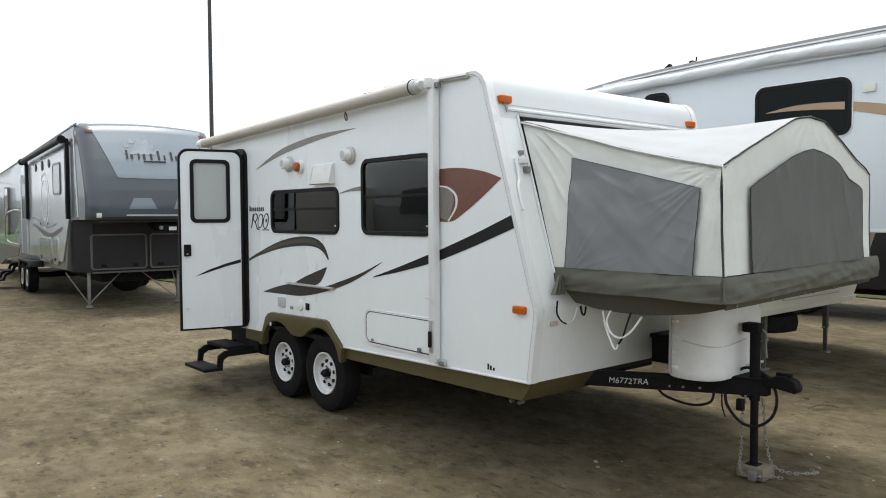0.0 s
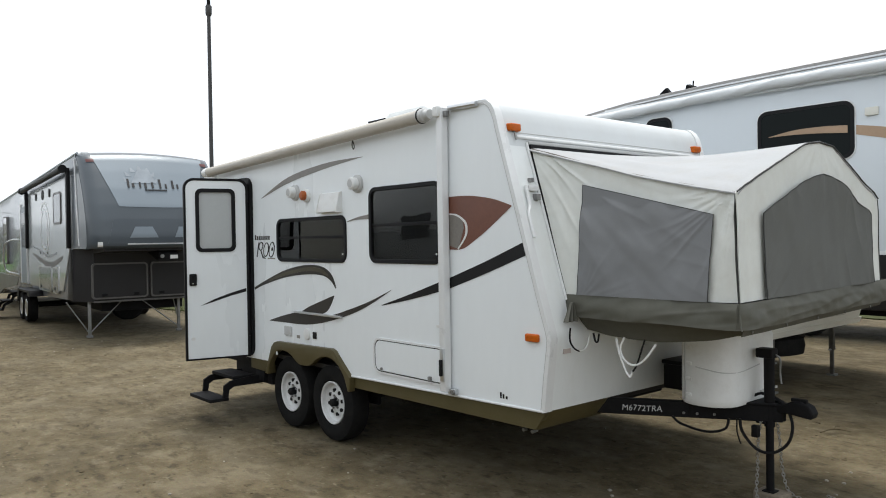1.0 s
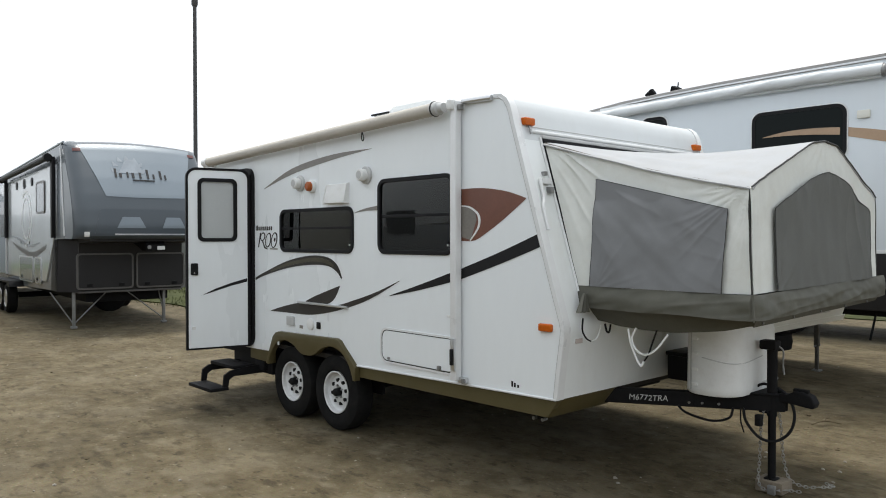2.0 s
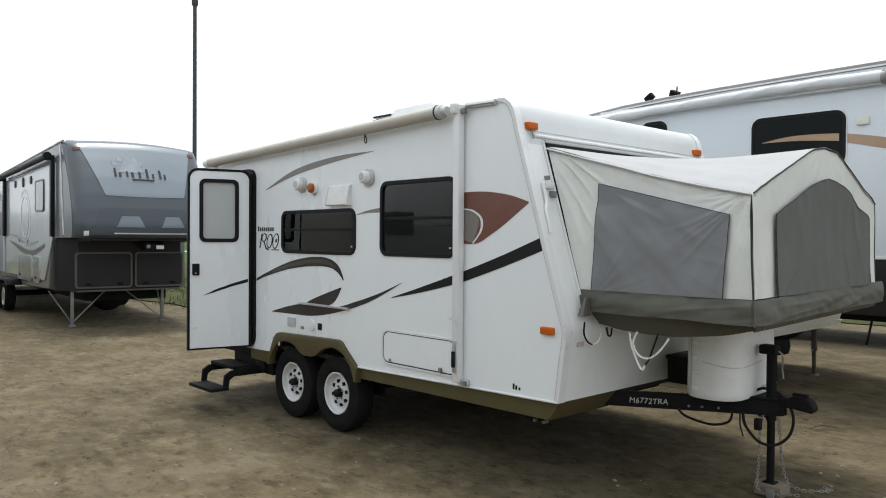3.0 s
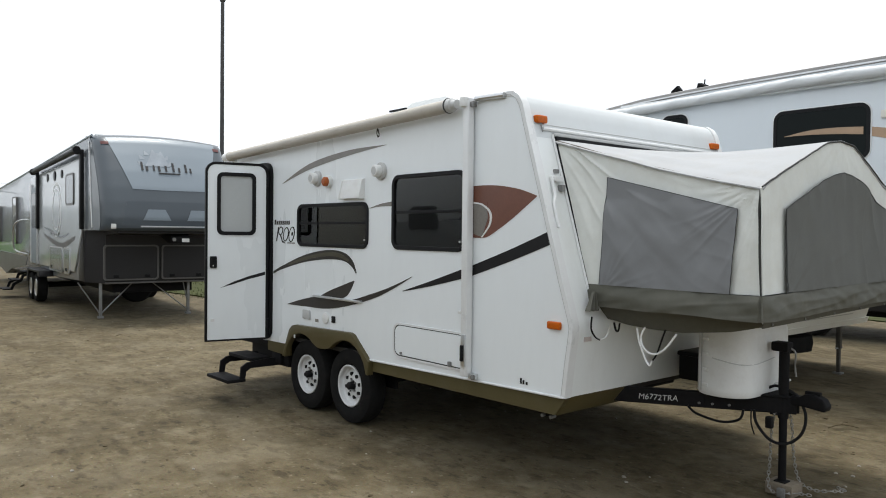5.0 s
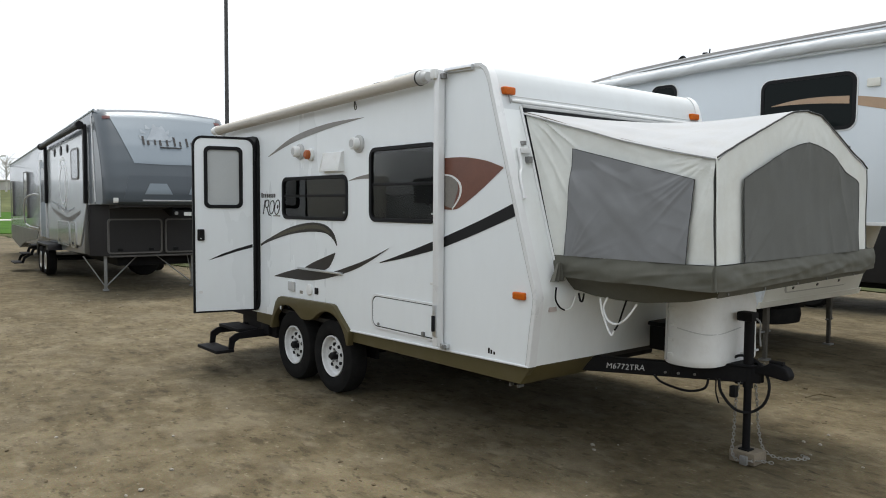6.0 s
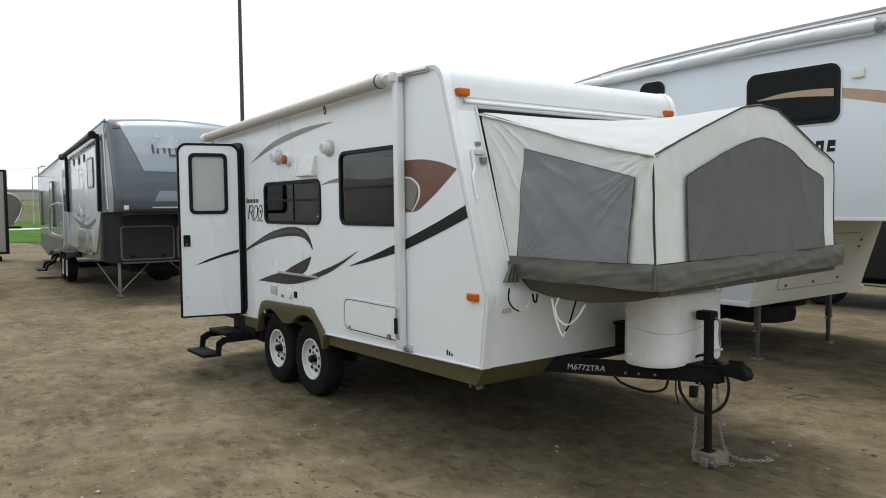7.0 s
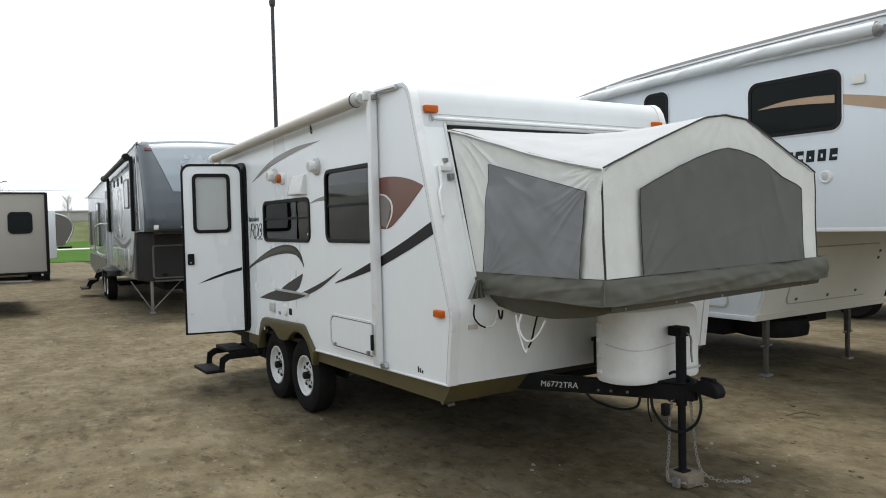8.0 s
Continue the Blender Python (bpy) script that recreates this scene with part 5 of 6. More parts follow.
hose([(-0.32, 0.87, 0.55), (-0.27, 0.90, 0.50), (-0.14, 0.99, 0.455), (-0.04, 1.05, 0.48), (-0.02, 1.07, 0.55)])
hose([(0.03, 1.12, 0.55), (0.05, 1.12, 0.46), (0.13, 1.15, 0.36), (0.22, 1.20, 0.345), (0.30, 1.24, 0.42), (0.315, 1.26, 0.55), (0.24, 1.27, 0.67), (0.12, 1.26, 0.71), (0.05, 1.25, 0.68)], 0.010)
hose([(0.02, 1.10, 0.55), (0.02, 1.10, 0.47), (0.03, 1.105, 0.42), (0.04, 1.11, 0.385)], 0.005)
part("plug", box(0.105, 0.15, 1.12, 1.165, 0.44, 0.52, 0.01), BLACK, TG, "black connector plug")


def chain(pts, parent):
    """A chain of separate links along a curve."""
    line = [Vector(p) for p in smooth_line(pts, 10)]
    acc, want, k = 0.0, 0.0, 0
    for a, b in zip(line, line[1:]):
        seg = (b - a).length
        while want <= acc + seg:
            c = a.lerp(b, (want - acc) / seg)
            d = (b - a).normalized()
            up = d.orthogonal().normalized()
            if k % 2:
                up = d.cross(up)
            up.rotate(Matrix.Rotation(0.5, 3, d))
            loop = []
            for t in range(10):
                q = t * math.tau / 10
                loop.append(c + d * 0.0165 * math.cos(q) + up * 0.009 * math.sin(q))
            part("chain_link", tube(loop, 0.0032, 5, closed=True), CHAIN, parent)
            want += 0.023
            k += 1
        acc += seg


ch = part("safety_chain_bracket", box(0.10, 0.16, 1.20, 1.38, 0.52, 0.536, 0.004), BLACK_M, TR, "steel safety chains hanging to the ground")
chain([(0.135, 1.20, 0.54), (0.12, 1.19, 0.40), (0.115, 1.185, 0.2), (0.12, 1.16, 0.06), (0.17, 1.13, 0.022), (0.24, 1.16, 0.022), (0.29, 1.22, 0.022), (0.36, 1.25, 0.022)], ch)
chain([(0.19, 1.31, 0.54), (0.205, 1.315, 0.40), (0.215, 1.325, 0.22), (0.25, 1.34, 0.07), (0.33, 1.38, 0.022), (0.41, 1.44, 0.022), (0.47, 1.53, 0.022), (0.40, 1.56, 0.022)], ch)
part("chain_tag", box(0.20, 0.25, 1.11, 1.135, 0.0, 0.06, 0.004), GALV, ch)
part("stabiliser_foot", box(-1.02, -0.95, 0.22, 0.34, 0.47, 0.54, 0.01), BLACK_M, TR)
for x in (-1.03, -0.95):
    part("stabiliser_bolt", tube([(x, 0.20, 0.455), (x, 0.15, 0.452)], 0.013, 8), GALV, TR)
part("stabiliser_arm", tube([(-1.03, 0.19, 0.455), (-0.95, 0.19, 0.455)], 0.012, 6), BLACK_M, TR)

# ---- materials of the other trailers ----
SILVER = mat("silver_grey_gelcoat", (0.20, 0.22, 0.24), 0.24, metal=0.15, var=0.06, scale=0.7, fine=8, rvar=0.06, coat=0.25)
PANEL = mat("glossy_pale_panel", (0.37, 0.395, 0.40), 0.20, var=0.05, scale=0.8, coat=0.4)
SILVER_L = mat("pale_silver_gelcoat", (0.20, 0.235, 0.265), 0.42, metal=0.1, var=0.05, scale=0.8, coat=0.05, spec=0.35)
EMBLEM = mat("grey_emblem_film", (0.25, 0.28, 0.31), 0.3, var=0.15, scale=6)
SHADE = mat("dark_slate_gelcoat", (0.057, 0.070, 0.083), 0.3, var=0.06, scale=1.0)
SEAM = mat("pale_seam", (0.42, 0.41, 0.37), 0.5)
SLATE = mat("slate_blue_grey_gelcoat", (0.055, 0.068, 0.080), 0.32, var=0.08, scale=1.0, coat=0.2)
CHAR = mat("charcoal_gelcoat", (0.026, 0.025, 0.026), 0.45, var=0.1, scale=1.5, spec=0.25)
CHAR_L = mat("dark_grey_outline", (0.11, 0.105, 0.10), 0.4)
CREAM = mat("cream_white_gelcoat", (0.70, 0.69, 0.62), 0.32, var=0.04, scale=1, streak=0.5, dirt=(0.45, 0.41, 0.33), dirt_amount=0.2)
COOL_W = mat("cool_white_gelcoat", (0.65, 0.695, 0.73), 0.24, var=0.02, scale=0.6, fine=10, streak=0.6)
NOSE_GREY = mat("dull_greige_nose", (0.17, 0.16, 0.14), 0.5, var=0.06, scale=1.2)
BEIGE = mat("beige_slide_out", (0.36, 0.34, 0.30), 0.45, var=0.04, scale=1.2)
PANE_G = mat("grey_mirror_pane", (0.12, 0.13, 0.135), 0.12, var=0.1, scale=1.0, coat=0.5)
BLACKGLASS = mat("black_limo_glass", (0.005, 0.008, 0.008), 0.07, var=0.1, scale=1.0, rvar=0.03, spec=0.11)
AWN_W = mat("white_awning_fabric", (0.60, 0.62, 0.63), 0.55, var=0.05, scale=4, bump=0.2, bump_scale=30)
DULL = mat("dull_weathered_steel", (0.085, 0.078, 0.066), 0.7, metal=0.2, var=0.25, scale=14, bump=0.15)
EDGE_T = mat("taupe_roof_rail", (0.27, 0.26, 0.25), 0.45, var=0.08, scale=4)
RED = mat("dim_red_lens", (0.10, 0.028, 0.025), 0.3)
POLE = mat("weathered_dark_pole", (0.045, 0.043, 0.042), 0.6, var=0.2, scale=3)
BARK = mat("bare_twigs", (0.46, 0.44, 0.41), 0.9, var=0.3)


def simple_wheel(parent, x, y, z, r, w, s, rim_mat):
    k = r / 0.328
    wl_ = part("wheel", lathe([(0.185 * k, -w / 2 * s), (0.29 * k, -w / 2 * s), (0.325 * k, -w * 0.3 * s), (0.325 * k, w * 0.3 * s), (0.29 * k, w / 2 * s), (0.19 * k, w * 0.42 * s)], (x, y, z), "y", 36, cap=False), RUBBER, parent, "black tyre")
    part("rim", lathe([(0.195 * k, w * 0.42 * s), (0.19 * k, w * 0.46 * s), (0.16 * k, w * 0.2 * s), (0.07 * k, w * 0.3 * s), (0.05 * k, w * 0.42 * s), (0, w * 0.42 * s)], (x, y, z), "y", 30), rim_mat, wl_, "bright metal rim")
    return wl_


# ---- the big white fifth-wheel trailer alongside ----
FY, FW_ = 4.12, 2.5
FT = thing("fifth_wheel_trailer", (-3.5, FY + FW_ / 2, 0), "tall white fifth-wheel trailer with dark windows and tan stripe", "trailer")
f_top = [(1.60, 2.9), (1.30, 3.40), (0.9, 3.485), (-0.8, 3.468), (-1.75, 3.452), (-2.4, 3.432), (-3.0, 3.402), (-3.6, 3.342), (-4.2, 3.265), (-4.9, 3.20), (-9.6, 3.10)]
f_out = [(-1.30, 0.66), (-1.03, 1.575), (1.40, 1.575), (1.62, 1.78)] + f_top + [(-9.6, 0.68)]
part("side_wall", bev(prism(f_out, "y", FY, FY + FW_), 0.02, 2, 50), COOL_W, FT, "glossy cool white side wall")
part("roof_edge", bev(prism([(a, b + 0.012) for a, b in f_top] + [(a, b - 0.048) for a, b in f_top[::-1]], "y", FY - 0.014, FY + 0.03), 0.006, 1, 60), EDGE_T, FT, "taupe grey metal roof edge rail")
part("roof_gutter", prism([(a, b - 0.024) for a, b in f_top[1:]] + [(a, b - 0.04) for a, b in f_top[:0:-1]], "y", FY - 0.024, FY), ALU, FT)
part("front_wall", prism([(-1.292, 0.70), (-1.022, 1.565), (-1.010, 1.565), (-1.280, 0.70)], "y", FY + 0.05, FY + FW_ - 0.05), CREAM, FT, "cream slanted wall under the overhang")
part("bottom_rail", prism([(-1.315, 0.645), (-1.285, 0.645), (-1.26, 0.715), (-1.29, 0.715)], "y", FY - 0.01, FY + FW_ + 0.01), CREAM, FT)
part("bottom_rail", box(-9.6, -1.305, FY - 0.012, FY + 0.03, 0.645, 0.70, 0.01), COOL_W, FT)
part("overhang_edge", box(-1.0, 1.38, FY - 0.008, FY + 0.02, 1.565, 1.60, 0.006), TRIM_W, FT)
part("chassis", box(-9.4, -1.85, FY + 0.25, FY + FW_ - 0.25, 0.42, 0.66, 0.02), BLACK_M, FT)


def slant(y0, y1, z0, z1, r, t0, t1):
    """A rounded plate lying on the slanted front wall."""
    own = bmesh.new()
    ring = rrect(y0, y1, z0, z1, r)
    k = 0.27 / 0.865
    lo = [own.verts.new((-1.292 + (z - 0.70) * k + 0.012 + t0, y, z)) for y, z in ring]
    hi = [own.verts.new((-1.292 + (z - 0.70) * k + 0.012 + t1, y, z)) for y, z in ring]
    own.faces.new(lo)
    own.faces.new(hi[::-1])
    for i in range(len(ring)):
        j = (i + 1) % len(ring)
        own.faces.new((lo[j], lo[i], hi[i], hi[j]))
    bmesh.ops.recalc_face_normals(own, faces=own.faces)
    return own


fd = part("front_hatch", slant(4.58, 6.12, 0.80, 1.38, 0.07, 0.006, 0.014), CREAM, FT, "cream front storage hatch")
part("hatch_frame", slant(4.565, 6.135, 0.785, 1.395, 0.08, 0.0, 0.006), SEAM, fd)
for y, z in ((4.72, 0.84), (5.3, 0.845), (5.85, 0.86), (6.13, 1.22), (6.13, 1.30)):
    part("hatch_catch", slant(y - 0.010, y + 0.010, z - 0.015, z + 0.015, 0.006, 0.014, 0.03), CHAR_L, fd)
sh_ = part("side_hatch", prism(rrect(-2.5, -1.62, 0.78, 1.3, 0.06), "y", FY - 0.010, FY), COOL_W, FT)
part("hatch_frame", slab(rrect(-2.52, -1.60, 0.76, 1.32, 0.07), [rrect(-2.505, -1.615, 0.775, 1.305, 0.06)], "y", FY - 0.012, FY), SEAM, sh_)
part("hatch_catch", box(-1.86, -1.83, FY - 0.03, FY - 0.01, 0.80, 0.84, 0.006), GALV, sh_)


def far_window(parent, x0, x1, z0, z1, y, r=0.09):
    w = part("window", prism(rrect(x0, x1, z0, z1, r), "y", y - 0.012, y), BLACKGLASS, parent, "black tinted window")
    part("window_frame", slab(rrect(x0 - 0.015, x1 + 0.015, z0 - 0.015, z1 + 0.015, r + 0.012), [rrect(x0 + 0.02, x1 - 0.02, z0 + 0.02, z1 - 0.02, r - 0.02)], "y", y - 0.018, y), BLACK, w)
    part("window_bead", slab(rrect(x0 - 0.027, x1 + 0.027, z0 - 0.027, z1 + 0.027, r + 0.022), [rrect(x0 - 0.012, x1 + 0.012, z0 - 0.012, z1 + 0.012, r + 0.01)], "y", y - 0.010, y), TRIM_W, w)
    return w


far_window(FT, -1.315, -0.385, 2.515, 3.045, FY)
far_window(FT, -2.70, -2.375, 2.60, 3.15, FY)


def stripe_on(parent, upper, lower, mat_, y, t=0.004, name="stripe"):
    u, l = smooth_line([(*p, 0) for p in upper]), smooth_line([(*p, 0) for p in lower])
    return part(name, prism([(p[0], p[1]) for p in u] + [(p[0], p[1]) for p in l[::-1]], "y", y - t, y), mat_, parent)


stripe_on(FT, [(-1.21, 2.79), (-0.95, 2.83), (-0.68, 2.835), (-0.43, 2.82)], [(-1.21, 2.785), (-0.95, 2.785), (-0.68, 2.77), (-0.43, 2.745)], DECAL_TAN, FY - 0.018, 0.003)
stripe_on(FT, [(-0.365, 2.815), (-0.1, 2.765), (0.2, 2.69), (0.6, 2.55)], [(-0.365, 2.725), (-0.1, 2.66), (0.2, 2.58), (0.6, 2.45)], DECAL_TAN, FY, 0.004)
part("wall_box", box(-0.275, -0.155, FY - 0.03, FY, 2.885, 2.965, 0.012), CREAM, FT, "small cream wall vent")
spk = part("wall_speaker", lathe([(0.062, 0.0), (0.060, -0.018), (0.048, -0.024), (0.044, -0.018)], (-0.525, FY, 2.075), "y", 26), TRIM_W, FT, "round white outdoor speaker with a grey grille")
part("speaker_grille", lathe([(0.046, -0.010), (0.030, -0.020), (0.0, -0.022)], (-0.525, FY, 2.075), "y", 22), GREY_P, spk)
for k, (wd, ht) in enumerate(((0.10, 0.105), (0.105, 0.105), (0.10, 0.105), (0.095, 0.105), (0.09, 0.105), (0.09, 0.105), (0.085, 0.105))):
    x = -1.18 + k * 0.114
    q = part("name_shape", prism([(x, 2.225), (x + wd * 0.9, 2.225), (x + wd, 2.23 + ht), (x + wd * 0.15, 2.23 + ht)], "y", FY - 0.004, FY), DECAL_BLACK, FT)
    part("name_gap", box(x + wd * 0.42, x + wd * (0.62 if k % 3 else 0.95), FY - 0.007, FY - 0.004, 2.258, 2.276 + 0.018 * (k % 2)), COOL_W, q)


def roll_fn(u, v):
    x = -4.3 + 4.28 * u
    zc = 3.225 + 0.105 * min(1, (x + 4.3) / 3.2)
    r = 0.056 + 0.004 * n3(x * 1.5, v * 2, 60) + 0.007 * crest(x * 2.6 + v * 2.2, v * 1.3 + x * 0.5, 61)
    a = v * math.tau
    return (x, FY - 0.075 + r * math.cos(a), zc + r * 0.95 * math.sin(a))


fa = part("awning", sheet(roll_fn, 240, 28), AWN_W, FT, "loosely rolled white awning under the roof edge")
part("awning_end", lathe([(0.062, -0.01), (0.064, 0.02), (0.05, 0.04), (0.035, 0.07), (0.0, 0.07)], (-0.02, FY - 0.075, 3.31), "x", 20), GALV, fa)
part("awning_fabric", prism([(FY - 0.06, 3.26), (FY - 0.03, 3.36), (FY - 0.02, 3.36), (FY - 0.05, 3.25)], "x", -3.3, -0.05), AWN_W, fa)
rv = part("roof_vent", box(-1.0, -0.62, 4.8, 5.2, 3.50, 3.63, 0.04), PLASTIC_W, FT, "white roof vent lid")
part("vent_slot", box(-1.01, -0.85, 4.79, 4.81, 3.56, 3.58), BLACK, rv)
part("roof_vent", box(-3.1, -2.8, 4.85, 5.2, 3.40, 3.58, 0.03), PLASTIC_W, FT)
sp = part("spare_tyre", lathe([(0.16, -0.09), (0.30, -0.105), (0.375, -0.085), (0.39, 0.0), (0.375, 0.085), (0.30, 0.105), (0.16, 0.09)], (-1.63, 4.90, 0.51), "z", 40), RUBBER, FT, "spare tyre slung under the frame")
for y in (4.36, 5.90):
    lg = part("landing_leg", box(-1.358, -1.302, y - 0.028, y + 0.028, 0.36, 0.72, 0.006), DULL, FT, "dull steel landing leg")
    part("inner_leg", box(-1.350, -1.310, y - 0.02, y + 0.02, 0.07, 0.36, 0.004), DULL, lg)
    part("leg_foot", box(-1.38, -1.28, y - 0.05, y + 0.05, 0.045, 0.072, 0.004), GALV, lg)
    part("leg_pin", tube([(-1.33, y - 0.09, 0.37), (-1.33, y + 0.10, 0.37)], 0.010, 6), GALV, lg)
for x in (-5.9, -6.8):
    simple_wheel(FT, x, FY + 0.16, 0.43, 0.37, 0.23, -1, RIM)
    simple_wheel(FT, x, FY + FW_ - 0.16, 0.43, 0.37, 0.23, 1, RIM)

# ---- dark trailer standing behind it ----
DT = thing("dark_trailer", (0.5, 10.9, 0), "dark charcoal trailer standing behind the white ones", "trailer")
part("body", bev(prism([(-5.6, 0.52), (-5.7, 1.8), (-5.5, 3.3), (5.0, 3.3), (5.0, 0.50)], "y", 9.6, 12.0), 0.04, 2, 40), CHAR, DT)
part("underframe", box(-5.4, 4.9, 9.9, 11.7, 0.40, 0.54, 0.02), BLACK_M, DT)
simple_wheel(DT, -3.3, 9.75, 0.38, 0.38, 0.24, -1, BLACK_M)
for x in (-1.9, 1.5):
    part("stand", tube([(x, 9.9, 0.6), (x - 0.1, 9.85, 0.0)], 0.02, 6), BLACK_M, DT)
    part("stand", tube([(x + 0.1, 9.95, 0.55), (x + 0.5, 9.9, 0.5)], 0.02, 6), BLACK_M, DT)

# ---- the silver fifth-wheel trailer across the lot ----
LT = thing("silver_fifth_wheel", (-12.74, 0.37, 0), "silver and slate fifth-wheel trailer with black awning", "trailer", rz=-3.8, local=True)
LW = 2.46
REAR = -14.3


def top_of(x):
    return 3.50 + 0.033 * x if x < 0 else 3.50


nose = [(1.06, 1.705), (1.12, 1.76), (1.13, 1.95), (1.08, 2.22), (0.97, 2.50), (0.80, 2.80), (0.58, 3.12), (0.40, 3.36), (0.28, 3.46), (0.10, 3.505), (-0.08, 3.52)]


def nose_x(z):
    for (a, za), (b, zb) in zip(nose, nose[1:]):
        if z <= zb:
            return a + (b - a) * (z - za) / (zb - za)
    return nose[-1][0]


side_o = [(-0.45, 0.70), (-0.42, 1.70)] + [(a - 0.30, b) for a, b in nose[:-2]] + [(0.02, 3.49), (REAR, top_of(REAR)), (REAR - 0.05, 2.2), (REAR, 0.72), (REAR + 0.3, 0.5), (REAR + 2.4, 0.30), (REAR + 3.5, 0.5)]
part("side_wall", bev(prism(side_o, "y", 0.0, LW), 0.03, 2, 50), SILVER, LT, "glossy silver grey side wall")


def cap_fn(u, v):
    z = 1.71 + 1.81 * v
    y = -0.012 + (LW + 0.024) * u
    e = min(y + 0.012, LW + 0.012 - y)
    r = 0.22
    back = 0.0 if e > r else r - math.sqrt(max(0, r * r - (r - e) ** 2))
    bow = 0.10 * (1 - (2 * u - 1) ** 2)
    return (nose_x(z) - 0.05 + bow - back * 0.9, y, z + 0.065 * (1 - (2 * u - 1) ** 2) * v * v)


part("front_cap", sheet(cap_fn, 48, 40, thick=0.04, away=(-1, 0, 0)), SLATE, LT, "slate blue-grey moulded front cap")


for y0, y1 in ((-0.014, 0.004), (LW - 0.004, LW + 0.014)):
    part("cap_wing", prism([(-0.02, 3.50), (0.28, 1.715)] + [(a - 0.24, b) for a, b in nose[:-2]], "y", y0, y1), SLATE, LT, "slate side of the front cap")


def on_cap(y, z, lift):
    p = cap_fn((y + 0.012) / (LW + 0.024), (z - 1.71) / 1.81)
    return (p[0] + lift, p[1], p[2])


def centre_fn(u, v):
    z = 2.47 + 0.97 * v
    inset = 0.52 - 0.33 * v
    y = inset + (LW - 2 * inset) * u
    return on_cap(y, z - 0.06 * (1 - v) * math.sin(math.pi * u) * 0.3, 0.008 + 0.004 * math.sin(math.pi * v))


part("cap_panel", sheet(centre_fn, 30, 24, thick=0.02, away=(-1, 0, 0)), SILVER_L, LT, "pale silver panel of the front cap")


def cap_patch(name, ys, z0, z1, mat_, lift=0.012, parent=LT, label=""):
    (a0, a1), (b0, b1) = ys
    fn = lambda u, v: on_cap((a0 + (b0 - a0) * v) + ((a1 + (b1 - a1) * v) - (a0 + (b0 - a0) * v)) * u, z0 + (z1 - z0) * v, lift)
    return part(name, sheet(fn, 10, 6, thick=0.012, away=(-1, 0, 0)), mat_, parent, label)


cap_patch("cap_shade", ((0.30, LW - 0.30), (0.40, LW - 0.40)), 1.80, 2.24, SHADE, 0.006)
for a, b, c, d in ((0.66, 1.16, 0.76, 1.06), (1.46, 1.90, 1.54, 1.80)):
    cap_patch("bezel", ((a, b), (c, d)), 1.90, 2.10, SILVER_L, 0.018, LT, "pale grey front bezel")
cap_patch("chrome_strip", ((0.62, LW - 0.50), (0.62, LW - 0.50)), 1.775, 1.80, ALU, 0.03)
# the maker's emblem as plain shapes
em = cap_patch("emblem", ((0.80, 1.25), (0.95, 1.15)), 2.90, 3.16, EMBLEM, 0.020)
for k in range(7):
    a = k * math.pi / 6
    c = (0.98 + 0.24 * math.cos(a), 2.95 + 0.22 * math.sin(a))
    cap_patch("emblem_ray", ((c[0] - 0.05, c[0] + 0.05), (c[0] + 0.06 * math.cos(a) - 0.01, c[0] + 0.06 * math.cos(a) + 0.01)), c[1] - 0.03, c[1] + 0.05, EMBLEM, 0.017, em)
for a, b, z0, z1 in ((0.72, 0.755, 2.82, 2.98), (0.80, 0.84, 2.82, 2.90), (0.93, 0.96, 2.82, 2.92), (1.02, 1.06, 2.81, 2.91), (1.02, 1.42, 2.765, 2.785), (1.15, 1.185, 2.81, 2.92), (1.29, 1.325, 2.81, 2.98), (1.40, 1.43, 2.81, 2.90), (1.53, 1.565, 2.81, 2.97), (1.62, 1.65, 2.81, 2.90)):
    cap_patch("name_shape", ((a, b), (a, b)), z0, z1, CHAR, 0.03, em)
for y in (0.10, LW - 0.25):
    cap_patch("marker_lamp", ((y, y + 0.13), (y, y + 0.13)), 3.31, 3.37, RED, 0.014, LT, "dim red clearance lamp")
cap_patch("data_label", ((0.13, 0.21), (0.13, 0.21)), 1.74, 1.83, PLASTIC_W, 0.012)

# wall under the nose, with two hatches
part("lower_wall", prism([(-0.3, 0.70), (-0.3, 1.705), (0.06, 1.705), (1.0, 1.705), (1.0, 1.66), (0.10, 1.62), (0.045, 0.70)], "y", 0.26, LW - 0.26), CHAR, LT, "charcoal wall under the overhang")
for a, b in ((-0.012, 0.26), (LW + 0.012, LW - 0.26)):
    part("corner_panel", prism([(-0.42, a), (0.045, b), (-0.3, b), (-0.60, a)], "z", 0.69, 1.69), CHAR, LT, "charcoal slanted corner panel")
part("lower_side", prism([(-0.95, 0.70), (-0.75, 1.69), (-0.40, 1.69), (-0.42, 0.70)], "y", -0.012, 0.02), CHAR, LT)
for y0, y1 in ((0.25, 1.22), (1.33, 2.22)):
    h_ = part("front_hatch", bev(prism(rrect(y0, y1, 0.77, 1.40, 0.05), "x", 0.05, 0.105), 0.004, 1, 60), CHAR, LT, "charcoal storage hatch with grey outline")
    part("hatch_outline", slab(rrect(y0 - 0.03, y1 + 0.03, 0.74, 1.43, 0.07), [rrect(y0, y1, 0.77, 1.40, 0.05)], "x", 0.05, 0.112), CHAR_L, h_)
    for f in (0.2, 0.8):
        part("hatch_catch", box(0.105, 0.125, y0 + (y1 - y0) * f - 0.05, y0 + (y1 - y0) * f + 0.05, 0.79, 0.85, 0.008), BLACK, h_)
part("bottom_lip", box(-0.30, 0.06, 0.26, LW - 0.26, 0.67, 0.705, 0.01), CHAR_L, LT)
